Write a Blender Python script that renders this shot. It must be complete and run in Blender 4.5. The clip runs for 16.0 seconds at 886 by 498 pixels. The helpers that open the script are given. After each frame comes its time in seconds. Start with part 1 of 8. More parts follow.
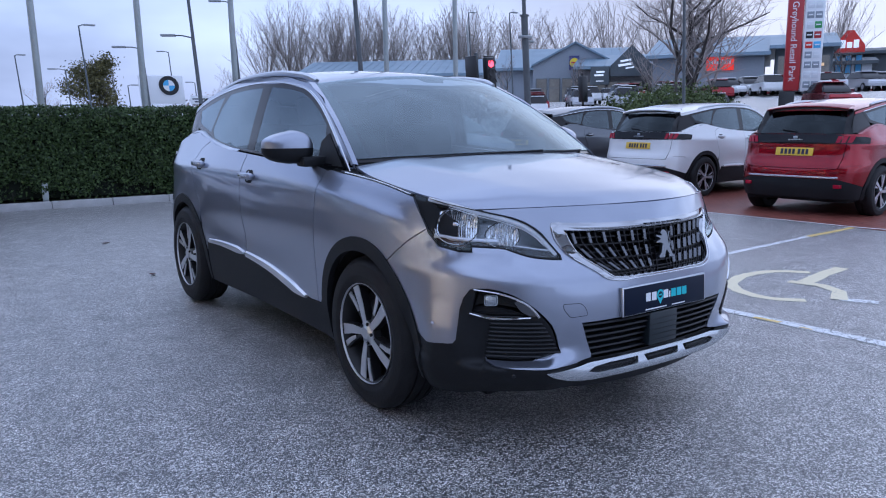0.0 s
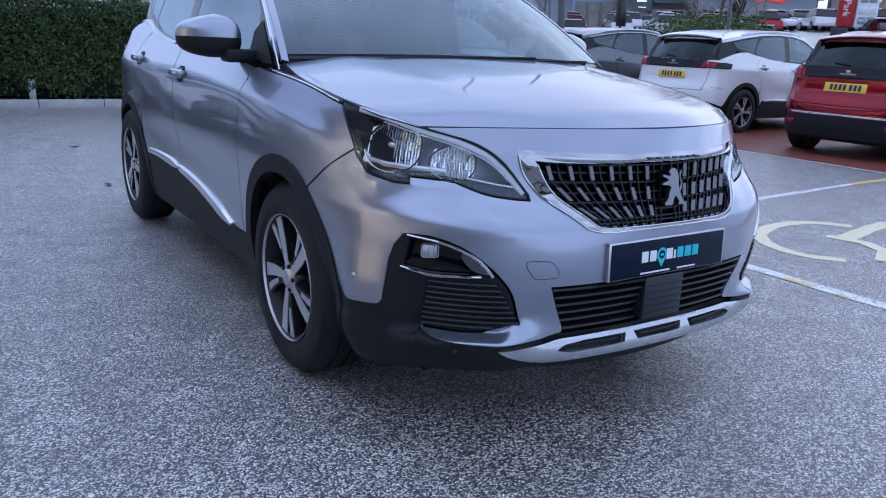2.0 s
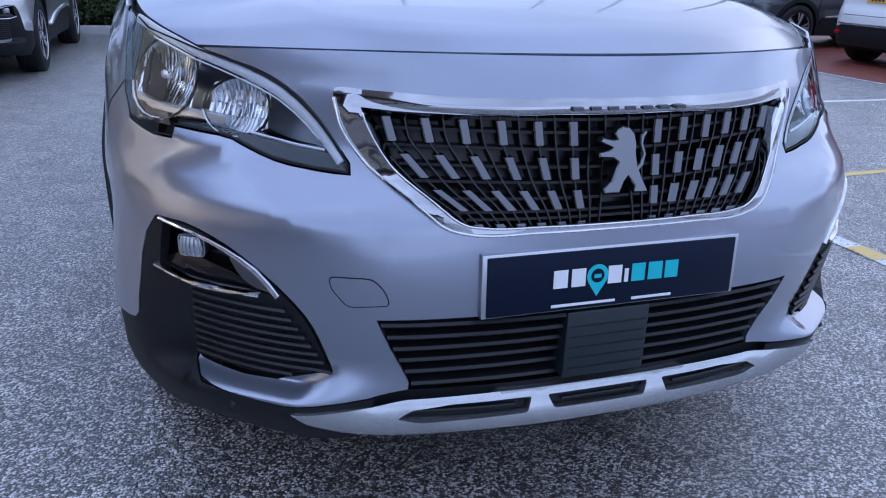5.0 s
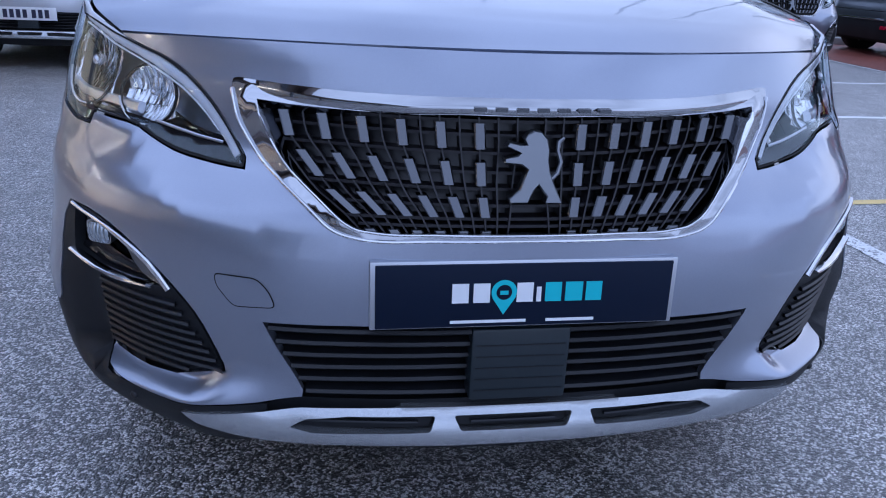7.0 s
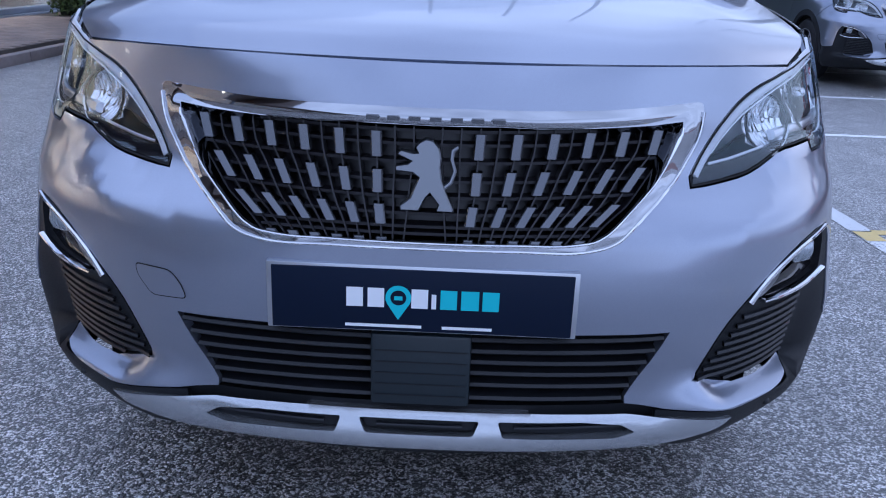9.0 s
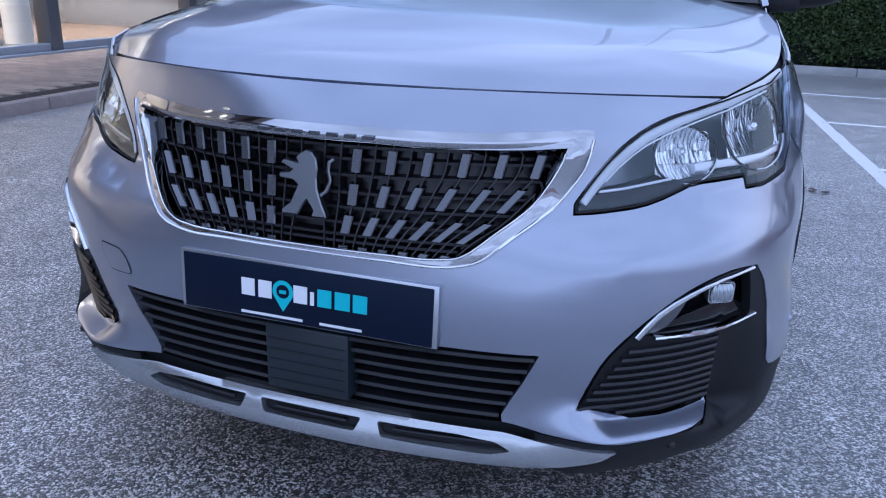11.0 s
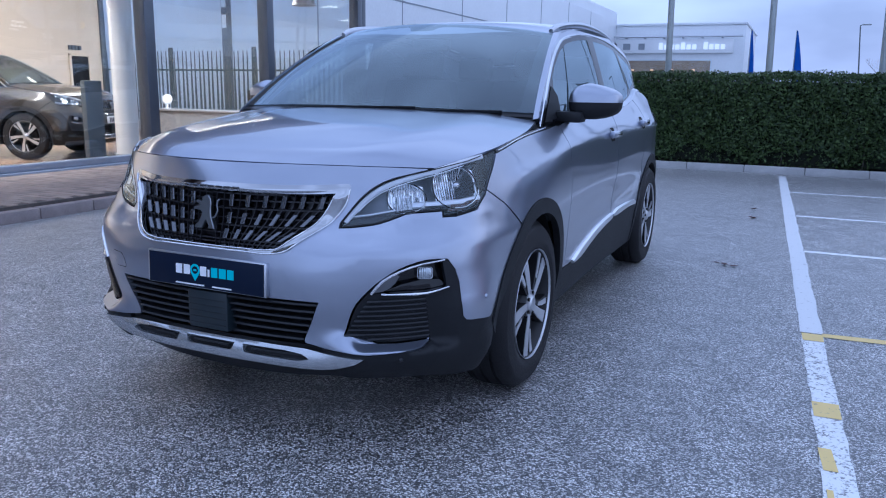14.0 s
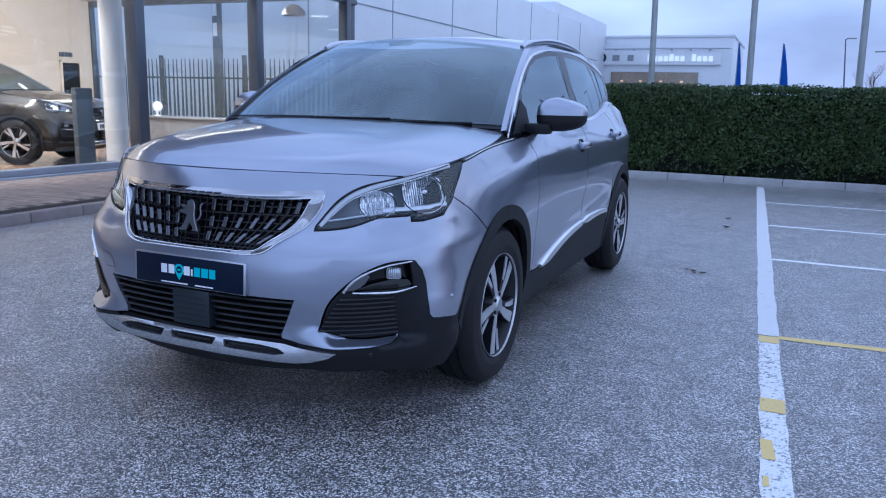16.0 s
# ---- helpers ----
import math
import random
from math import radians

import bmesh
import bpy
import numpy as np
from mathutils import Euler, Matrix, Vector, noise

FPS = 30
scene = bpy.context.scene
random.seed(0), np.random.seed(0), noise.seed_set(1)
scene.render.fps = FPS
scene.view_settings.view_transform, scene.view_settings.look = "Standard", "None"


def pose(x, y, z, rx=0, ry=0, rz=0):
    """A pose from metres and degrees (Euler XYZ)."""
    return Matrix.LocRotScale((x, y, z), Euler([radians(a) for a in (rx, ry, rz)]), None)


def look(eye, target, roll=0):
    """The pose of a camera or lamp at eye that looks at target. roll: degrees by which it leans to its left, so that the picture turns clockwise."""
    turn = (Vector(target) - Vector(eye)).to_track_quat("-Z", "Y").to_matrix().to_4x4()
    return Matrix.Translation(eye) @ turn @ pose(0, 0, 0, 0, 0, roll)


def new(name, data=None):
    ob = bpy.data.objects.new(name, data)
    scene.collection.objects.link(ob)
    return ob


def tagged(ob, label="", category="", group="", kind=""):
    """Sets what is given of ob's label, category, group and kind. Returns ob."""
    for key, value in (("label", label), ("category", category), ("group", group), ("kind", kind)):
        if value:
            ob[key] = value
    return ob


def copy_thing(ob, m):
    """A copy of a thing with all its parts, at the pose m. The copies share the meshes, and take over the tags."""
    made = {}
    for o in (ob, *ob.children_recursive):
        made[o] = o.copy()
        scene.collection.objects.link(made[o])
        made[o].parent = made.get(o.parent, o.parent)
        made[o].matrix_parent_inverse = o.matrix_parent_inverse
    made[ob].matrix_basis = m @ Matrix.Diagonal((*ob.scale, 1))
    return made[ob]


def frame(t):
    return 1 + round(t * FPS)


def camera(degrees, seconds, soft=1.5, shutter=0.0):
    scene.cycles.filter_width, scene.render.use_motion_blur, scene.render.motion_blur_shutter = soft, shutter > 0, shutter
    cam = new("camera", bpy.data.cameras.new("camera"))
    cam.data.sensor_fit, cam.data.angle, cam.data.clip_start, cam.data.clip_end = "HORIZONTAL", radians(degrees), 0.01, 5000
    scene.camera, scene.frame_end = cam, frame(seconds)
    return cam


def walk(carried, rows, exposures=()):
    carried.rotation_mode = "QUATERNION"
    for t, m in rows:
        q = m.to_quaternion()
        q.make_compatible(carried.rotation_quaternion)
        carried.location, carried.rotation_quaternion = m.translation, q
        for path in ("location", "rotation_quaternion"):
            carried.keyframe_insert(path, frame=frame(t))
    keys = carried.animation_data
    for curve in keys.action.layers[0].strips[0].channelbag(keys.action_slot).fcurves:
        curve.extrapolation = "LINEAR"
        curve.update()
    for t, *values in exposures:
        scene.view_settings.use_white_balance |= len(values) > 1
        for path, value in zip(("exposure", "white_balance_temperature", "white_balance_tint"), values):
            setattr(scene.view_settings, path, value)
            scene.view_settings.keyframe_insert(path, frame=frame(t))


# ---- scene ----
cam = camera(60.4, 16.0, soft=1.1)
PATH = [
    (0, (-2.55, -2.069, 1.301), (-1.413, -0.456, 0.969), -0.4),
    (0.5, (-2.501, -2.038, 1.292), (-1.374, -0.427, 0.925), -0.3),
    (1, (-2.356, -1.903, 1.266), (-1.239, -0.301, 0.836), 0.3),
    (1.5, (-2.163, -1.74, 1.239), (-1.064, -0.143, 0.748), 1.5),
    (2, (-1.872, -1.611, 1.198), (-0.811, 0.001, 0.67), 2.6),
    (2.5, (-1.611, -1.412, 1.162), (-0.57, 0.203, 0.607), 3.5),
    (3, (-1.393, -1.273, 1.14), (-0.381, 0.351, 0.557), 3.6),
    (3.5, (-1.214, -1.222, 1.121), (-0.253, 0.414, 0.488), 3.7),
    (4, (-1.012, -1.176, 1.108), (-0.181, 0.513, 0.432), 3.1),
    (6.5, (-0.437, -1.228, 1.108), (-0.062, 0.608, 0.410), 2.2),
    (7, (-0.337, -1.197, 1.101), (-0.026, 0.645, 0.387), 2.6),
    (7.5, (-0.265, -1.169, 1.107), (-0.008, 0.671, 0.383), 2.8),
    (8, (-0.166, -1.182, 1.112), (0.000, 0.673, 0.388), 2.5),
    (8.5, (-0.062, -1.225, 1.124), (0.036, 0.638, 0.410), 2.5),
    (9, (0.047, -1.240, 1.116), (0.023, 0.632, 0.413), 2.2),
    (9.2, (0.098, -1.223, 1.102), (0.022, 0.650, 0.406), 2.3),
    (11.3, (0.711, -1.235, 1.151), (0.078, 0.548, 0.493), 1.8),
    (11.5, (0.765, -1.279, 1.151), (0.086, 0.496, 0.527), 1.8),
    (12, (0.96, -1.39, 1.147), (0.191, 0.378, 0.632), 1.8),
    (12.5, (1.185, -1.494, 1.193), (0.392, 0.284, 0.733), 1.6),
    (13, (1.45, -1.66, 1.2), (0.656, 0.129, 0.79), 1.2),
    (13.5, (1.656, -1.925, 1.214), (0.852, -0.139, 0.81), 0.9),
    (14, (1.837, -2.074, 1.22), (1.021, -0.294, 0.81), 0.9),
    (14.5, (1.967, -2.165, 1.233), (1.146, -0.388, 0.822), 1.1),
    (15, (2.002, -2.198, 1.236), (1.187, -0.417, 0.831), 1.3),
    (15.5, (1.997, -2.213, 1.238), (1.192, -0.426, 0.84), 1.4),
    (16, (1.994, -2.217, 1.239), (1.199, -0.424, 0.852), 1.4),
]
walk(cam, [(t, look(eye, target, roll)) for t, eye, target, roll in PATH], [(0, 0.52, 5480, 10), (1.5, 0.61, 5450, 10), (4, 0.62, 5390, 11), (8, 0.54, 5260, 12), (11.5, 0.71, 5260, 11), (12.5, 0.58, 5060, 11), (16, 0.47, 5050, 9)])


# ---- light ----
world = bpy.data.worlds.new("sky")
scene.world = world
world.use_nodes = True
wn, wl = world.node_tree.nodes, world.node_tree.links
wn.clear()
w_out = wn.new("ShaderNodeOutputWorld")
w_bg = wn.new("ShaderNodeBackground")
sky = wn.new("ShaderNodeTexSky")
sky.sky_type = "NISHITA"
sky.sun_disc = False
sky.sun_elevation, sky.sun_rotation = radians(24), radians(60)
sky.air_density, sky.dust_density = 1.6, 2.0
w_co = wn.new("ShaderNodeTexCoord")
w_map = wn.new("ShaderNodeMapping")
w_map.inputs["Scale"].default_value = (1.0, 1.0, 2.6)
w_noise = wn.new("ShaderNodeTexNoise")
w_noise.inputs["Scale"].default_value = 2.1
w_noise.inputs["Detail"].default_value = 5
w_noise.inputs["Roughness"].default_value = 0.5
w_ramp = wn.new("ShaderNodeValToRGB")
w_ramp.color_ramp.elements[0].position, w_ramp.color_ramp.elements[0].color = 0.34, (2.9, 3.35, 4.95, 1)
w_ramp.color_ramp.elements[1].position, w_ramp.color_ramp.elements[1].color = 0.66, (6.2, 6.9, 9.2, 1)
w_mix = wn.new("ShaderNodeMix")
w_mix.data_type = "RGBA"
w_mix.inputs["Factor"].default_value = 0.92
w_bg.inputs["Strength"].default_value = 0.1
wl.new(w_co.outputs["Generated"], w_map.inputs["Vector"])
wl.new(w_map.outputs["Vector"], w_noise.inputs["Vector"])
wl.new(w_noise.outputs["Fac"], w_ramp.inputs["Fac"])
wl.new(sky.outputs["Color"], w_mix.inputs["A"])
wl.new(w_ramp.outputs["Color"], w_mix.inputs["B"])
wl.new(w_mix.outputs["Result"], w_bg.inputs["Color"])
wl.new(w_bg.outputs["Background"], w_out.inputs["Surface"])
sun = new("sun", bpy.data.lights.new("sun", "SUN"))
sun.data.energy, sun.data.angle, sun.data.color = 0.5, radians(172), (1.0, 0.96, 0.92)
sun.matrix_world = look((20, -12, 30), (0, 0, 0))


# ---- materials ----
def mat(name, colour, rough=0.5, metal=0.0, vary=0.0, scale=8.0, bump=0.0, bump_scale=60.0, coat=0.0, emit=0.0, spec=0.5):
    m = bpy.data.materials.new(name)
    m.use_nodes = True
    n, k = m.node_tree.nodes, m.node_tree.links
    b = n["Principled BSDF"]
    b.inputs["Base Color"].default_value = (*colour, 1)
    b.inputs["Roughness"].default_value = rough
    b.inputs["Metallic"].default_value = metal
    b.inputs["Coat Weight"].default_value = coat
    b.inputs["Coat Roughness"].default_value = 0.03
    b.inputs["Specular IOR Level"].default_value = spec
    if emit:
        b.inputs["Emission Color"].default_value = (*colour, 1)
        b.inputs["Emission Strength"].default_value = emit
    if vary or bump:
        co = n.new("ShaderNodeTexCoord")
    if vary:
        a, c, mx, rmp = n.new("ShaderNodeTexNoise"), n.new("ShaderNodeTexNoise"), n.new("ShaderNodeMix"), n.new("ShaderNodeMapRange")
        a.inputs["Scale"].default_value, a.inputs["Detail"].default_value = scale, 6
        c.inputs["Scale"].default_value, c.inputs["Detail"].default_value = scale * 14, 3
        ad = n.new("ShaderNodeMath")
        ad.operation = "ADD"
        k.new(co.outputs["Object"], a.inputs["Vector"])
        k.new(co.outputs["Object"], c.inputs["Vector"])
        k.new(a.outputs["Fac"], ad.inputs[0])
        k.new(c.outputs["Fac"], ad.inputs[1])
        rmp.inputs["From Min"].default_value, rmp.inputs["From Max"].default_value = 0.6, 1.4
        k.new(ad.outputs[0], rmp.inputs["Value"])
        mx.data_type = "RGBA"
        mx.inputs["A"].default_value = (*[v * (1 - vary) for v in colour], 1)
        mx.inputs["B"].default_value = (*[min(1, v * (1 + vary)) for v in colour], 1)
        k.new(rmp.outputs["Result"], mx.inputs["Factor"])
        k.new(mx.outputs["Result"], b.inputs["Base Color"])
    if bump:
        t, bp = n.new("ShaderNodeTexNoise"), n.new("ShaderNodeBump")
        t.inputs["Scale"].default_value, t.inputs["Detail"].default_value = bump_scale, 4
        bp.inputs["Strength"].default_value, bp.inputs["Distance"].default_value = bump, 0.01
        k.new(co.outputs["Object"], t.inputs["Vector"])
        k.new(t.outputs["Fac"], bp.inputs["Height"])
        k.new(bp.outputs["Normal"], b.inputs["Normal"])
    return m


def paint(name, colour, metal=0.75, rough=0.34):
    """Metallic paint: fine flake variation under a clear coat."""
    m = mat(name, colour, rough, metal, coat=1.0)
    n, k = m.node_tree.nodes, m.node_tree.links
    b = n["Principled BSDF"]
    b.inputs["Coat IOR"].default_value = 1.52
    co, v, mx = n.new("ShaderNodeTexCoord"), n.new("ShaderNodeTexNoise"), n.new("ShaderNodeMix")
    v.inputs["Scale"].default_value, v.inputs["Detail"].default_value = 900, 2
    mx.data_type = "RGBA"
    mx.inputs["A"].default_value = (*[c * 0.82 for c in colour], 1)
    mx.inputs["B"].default_value = (*[min(1, c * 1.18) for c in colour], 1)
    k.new(co.outputs["Object"], v.inputs["Vector"])
    k.new(v.outputs["Fac"], mx.inputs["Factor"])
    k.new(mx.outputs["Result"], b.inputs["Base Color"])
    return m


def glass(name, tint=(0.9, 0.95, 0.95), f0=0.06, rough=0.0):
    """Thin pane: a clear tinted film with a mirror gloss that grows towards grazing angles."""
    m = bpy.data.materials.new(name)
    m.use_nodes = True
    n, k = m.node_tree.nodes, m.node_tree.links
    n.clear()
    out, mix, tr, gl, lw = (n.new("ShaderNode" + s) for s in ("OutputMaterial", "MixShader", "BsdfTransparent", "BsdfGlossy", "LayerWeight"))
    pw, mr = n.new("ShaderNodeMath"), n.new("ShaderNodeMapRange")
    pw.operation, pw.inputs[1].default_value = "POWER", 4.0
    lw.inputs["Blend"].default_value = 0.5
    mr.inputs["To Min"].default_value, mr.inputs["To Max"].default_value = f0, 1.0
    tr.inputs["Color"].default_value = (*tint, 1)
    gl.inputs["Roughness"].default_value = rough
    gl.inputs["Color"].default_value = (0.80, 0.93, 1.0, 1)
    k.new(lw.outputs["Facing"], pw.inputs[0])
    k.new(pw.outputs[0], mr.inputs["Value"])
    k.new(mr.outputs["Result"], mix.inputs[0])
    k.new(tr.outputs[0], mix.inputs[1])
    k.new(gl.outputs[0], mix.inputs[2])
    k.new(mix.outputs[0], out.inputs["Surface"])
    return m


M = {
    "silver": paint("silver_grey_metallic_paint", (0.33, 0.36, 0.445), 0.84, 0.29),
    "white": paint("white_paint", (0.78, 0.79, 0.80), 0.0, 0.3),
    "red": paint("red_metallic_paint", (0.27, 0.0006, 0.010), 0.9, 0.27),
    "graphite": paint("graphite_metallic_paint", (0.10, 0.11, 0.125), 0.7, 0.35),
    "bronze": paint("dark_bronze_paint", (0.07, 0.063, 0.055), 0.7, 0.32),
    "pale": paint("pale_silver_paint", (0.55, 0.56, 0.60), 0.6, 0.32),
    "black_plastic": mat("black_grained_plastic", (0.010, 0.011, 0.0135), 0.55, vary=0.2, scale=5, bump=0.12, bump_scale=500, spec=0.3),
    "slat": mat("satin_black_slat", (0.0125, 0.0135, 0.017), 0.42, vary=0.2, scale=9, spec=0.4),
    "radar": mat("dark_teal_sensor_panel", (0.012, 0.020, 0.026), 0.35, vary=0.1, scale=9),
    "bezel": mat("dark_satin_bezel", (0.16, 0.165, 0.18), 0.28, 0.9),
    "gap": mat("dark_gap", (0.006, 0.006, 0.007), 0.8),
    "gloss_black": mat("gloss_black", (0.008, 0.008, 0.01), 0.12, spec=0.35),
    "mesh_black": mat("grille_black", (0.012, 0.011, 0.014), 0.35),
    "chrome": mat("chrome", (0.70, 0.71, 0.74), 0.06, 1.0),
    "frame": mat("grille_chrome", (0.45, 0.46, 0.49), 0.05, 1.0),
    "badge": mat("satin_badge_metal", (0.22, 0.23, 0.25), 0.30, 1.0),
    "guide": mat("grey_light_guide", (0.62, 0.64, 0.68), 0.3),
    "satin": mat("satin_chrome", (0.56, 0.58, 0.62), 0.28, 1.0),
    "tab": mat("grille_tab_metal", (0.145, 0.15, 0.165), 0.27, 1.0),
    "disc": mat("brake_disc_steel", (0.05, 0.05, 0.055), 0.4, 0.6),
    "skid": mat("silver_skid_paint", (0.50, 0.52, 0.545), 0.25, 0.85, vary=0.08, scale=20),
    "tyre": mat("tyre_rubber", (0.010, 0.010, 0.012), 0.62, vary=0.3, scale=12, bump=0.25, bump_scale=140, spec=0.35),
    "alloy": mat("machined_alloy", (0.60, 0.61, 0.64), 0.30, 0.7, vary=0.06, scale=30),
    "barrel": mat("dark_rim_barrel", (0.012, 0.012, 0.014), 0.6),
    "alloy_dark": mat("dark_alloy_paint", (0.012, 0.012, 0.014), 0.45, spec=0.3),
    "glass": glass("car_glass", (0.40, 0.47, 0.51), 0.16),
    "side_glass": glass("car_side_glass", (0.40, 0.45, 0.45), 0.10),
    "privacy": glass("tinted_car_glass", (0.06, 0.065, 0.07), 0.11),
    "rear_glass": glass("dark_rear_glass", (0.035, 0.034, 0.036), 0.035),
    "lens": glass("clear_lens", (0.95, 0.96, 0.98), 0.05),
    "reflector": mat("lamp_reflector", (0.86, 0.88, 0.90), 0.15, 1.0),
    "lamp_inner": mat("lamp_inner_trim", (0.27, 0.285, 0.32), 0.28, 0.5),
    "fog_lens": mat("fluted_fog_lens", (0.42, 0.46, 0.50), 0.12, 0.7, coat=0.8),
    "bright_strip": mat("bright_door_strip", (0.80, 0.81, 0.83), 0.28, 0.9),
    "white_led": mat("white_light_guide", (0.85, 0.87, 0.9), 0.25),
    "amber": mat("brown_marker_lens", (0.06, 0.034, 0.024), 0.2),
    "red_lamp": mat("red_lamp", (0.34, 0.006, 0.028), 0.16, spec=0.3),
    "cabin": mat("cabin_trim", (0.02, 0.021, 0.024), 0.7, vary=0.2, scale=6),
    "seat": mat("seat_fabric", (0.013, 0.013, 0.015), 0.9, vary=0.3, scale=20, bump=0.2, bump_scale=200, spec=0.2),
    "plate_navy": mat("navy_plate", (0.0045, 0.010, 0.028), 0.42, spec=0.15),
    "plate_white": mat("white_plate", (0.75, 0.76, 0.78), 0.35),
    "plate_yellow": mat("yellow_plate", (0.75, 0.50, 0.05), 0.35),
    "ink": mat("plate_ink", (0.02, 0.02, 0.05), 0.5),
    "mark_white": mat("white_print", (0.85, 0.87, 0.9), 0.4),
    "mark_teal": mat("turquoise_print", (0.05, 0.55, 0.62), 0.4),
}


# ---- mesh helpers ----
def part(name, bm, material, parent=None, label="", smooth=True):
    me = bpy.data.meshes.new(name)
    bm.to_mesh(me)
    bm.free()
    if smooth:
        me.polygons.foreach_set("use_smooth", [True] * len(me.polygons))
        me.set_sharp_from_angle(angle=radians(35))
    me.materials.append(material)
    ob = new(name, me)
    ob.parent = parent
    if label:
        tagged(ob, label)
    return ob


def raw(name, verts, faces, material, parent=None, label="", normals=None, smooth=True):
    me = bpy.data.meshes.new(name)
    me.from_pydata([tuple(v) for v in verts], [], faces)
    if smooth:
        me.polygons.foreach_set("use_smooth", [True] * len(me.polygons))
    if normals is not None:
        me.normals_split_custom_set_from_vertices([tuple(v) for v in normals])
    me.materials.append(material)
    ob = new(name, me)
    ob.parent = parent
    if label:
        tagged(ob, label)
    return ob


def thing(name, label, category, group="", kind="", at=None):
    ob = new(name)
    ob.empty_display_size = 0.1
    if at is not None:
        ob.matrix_basis = at
    return tagged(ob, label, category, group, kind)


def box(bm, x0, x1, y0, y1, z0, z1, bevel=0.0, m=None):
    r = bmesh.ops.create_cube(bm, size=1.0, matrix=Matrix.Translation(((x0 + x1) / 2, (y0 + y1) / 2, (z0 + z1) / 2)) @ Matrix.Diagonal((x1 - x0, y1 - y0, z1 - z0, 1)))
    vs = r["verts"]
    if bevel:
        es = list({e for v in vs for e in v.link_edges})
        vs = bmesh.ops.bevel(bm, geom=es, offset=bevel, segments=2, affect="EDGES", profile=0.5)["verts"]
    if m is not None:
        bmesh.ops.transform(bm, matrix=m, verts=vs)
    return bm


def boxes(*rows, bevel=0.0, m=None):
    bm = bmesh.new()
    for r in rows:
        box(bm, *r, bevel=bevel, m=m)
    return bm


def tube(points, radius, sides=10, taper=None, closed_ends=True):
    """A round bar along points; taper: radius at each point."""
    bm = bmesh.new()
    pts = [Vector(p) for p in points]
    rings = []
    side = None
    for i, p in enumerate(pts):
        d = (pts[min(i + 1, len(pts) - 1)] - pts[max(i - 1, 0)]).normalized()
        if side is None:
            side = d.orthogonal().normalized()
        side = (side - d * side.dot(d)).normalized()
        up = d.cross(side)
        r = taper[i] if taper else radius
        rings.append([bm.verts.new(p + (side * math.cos(a) + up * math.sin(a)) * r) for a in (2 * math.pi * j / sides for j in range(sides))])
    for a, b in zip(rings, rings[1:]):
        for j in range(sides):
            bm.faces.new((a[j], a[(j + 1) % sides], b[(j + 1) % sides], b[j]))
    if closed_ends:
        bm.faces.new(rings[0][::-1])
        bm.faces.new(rings[-1])
    return bm


class Spline:
    """A smooth curve through points (x, y), x rising."""

    def __init__(self, *pairs):
        self.x, self.y = [p[0] for p in pairs], [p[1] for p in pairs]
        n = len(pairs)
        d = [(self.y[i + 1] - self.y[i]) / (self.x[i + 1] - self.x[i]) for i in range(n - 1)]
        self.s = [d[0]] + [0.0] * (n - 2) + [d[-1]]
        for i in range(1, n - 1):
            h0, h1 = self.x[i] - self.x[i - 1], self.x[i + 1] - self.x[i]
            self.s[i] = (d[i - 1] * h1 + d[i] * h0) / (h0 + h1)

    def __call__(self, v):
        x = self.x
        if v <= x[0]:
            return self.y[0] + (v - x[0]) * self.s[0]
        if v >= x[-1]:
            return self.y[-1] + (v - x[-1]) * self.s[-1]
        lo, hi = 0, len(x) - 1
        while hi - lo > 1:
            m = (lo + hi) // 2
            if x[m] <= v:
                lo = m
            else:
                hi = m
        h = x[hi] - x[lo]
        t = (v - x[lo]) / h
        return (self.y[lo] * (1 + 2 * t) * (1 - t) ** 2 + h * self.s[lo] * t * (1 - t) ** 2
                + self.y[hi] * t * t * (3 - 2 * t) + h * self.s[hi] * t * t * (t - 1))


def inside(p, poly):
    x, y = p
    c, j = False, len(poly) - 1
    for i in range(len(poly)):
        (xi, yi), (xj, yj) = poly[i], poly[j]
        if (yi > y) != (yj > y) and x < (xj - xi) * (y - yi) / (yj - yi) + xi:
            c = not c
        j = i
    return c


def dense(poly, step):
    out = []
    for a, b in zip(poly, poly[1:] + poly[:1]):
        n = max(1, math.ceil(math.dist(a, b) / step))
        out += [(a[0] + (b[0] - a[0]) * i / n, a[1] + (b[1] - a[1]) * i / n) for i in range(n)]
    return out


def rounded(poly, r, seg=3):
    """Corners of a closed outline rounded off."""
    out = []
    n = len(poly)
    for i in range(n):
        p, a, b = Vector(poly[i]), Vector(poly[i - 1]), Vector(poly[(i + 1) % n])
        da, db = (a - p), (b - p)
        c = min(r, da.length * 0.45, db.length * 0.45)
        s, e = p + da.normalized() * c, p + db.normalized() * c
        for k in range(seg + 1):
            t = k / seg
            q = s * (1 - t) ** 2 + p * 2 * t * (1 - t) + e * t * t
            out.append((q.x, q.y))
    return out


def smooth_line(pts, step=0.03):
    """Points along a smooth curve through pts (open)."""
    ts = [0.0]
    for a, b in zip(pts, pts[1:]):
        ts.append(ts[-1] + math.dist(a, b))
    sx, sy = Spline(*[(t, p[0]) for t, p in zip(ts, pts)]), Spline(*[(t, p[1]) for t, p in zip(ts, pts)])
    n = max(2, math.ceil(ts[-1] / step))
    return [(sx(ts[-1] * i / n), sy(ts[-1] * i / n)) for i in range(n + 1)]


from mathutils import geometry


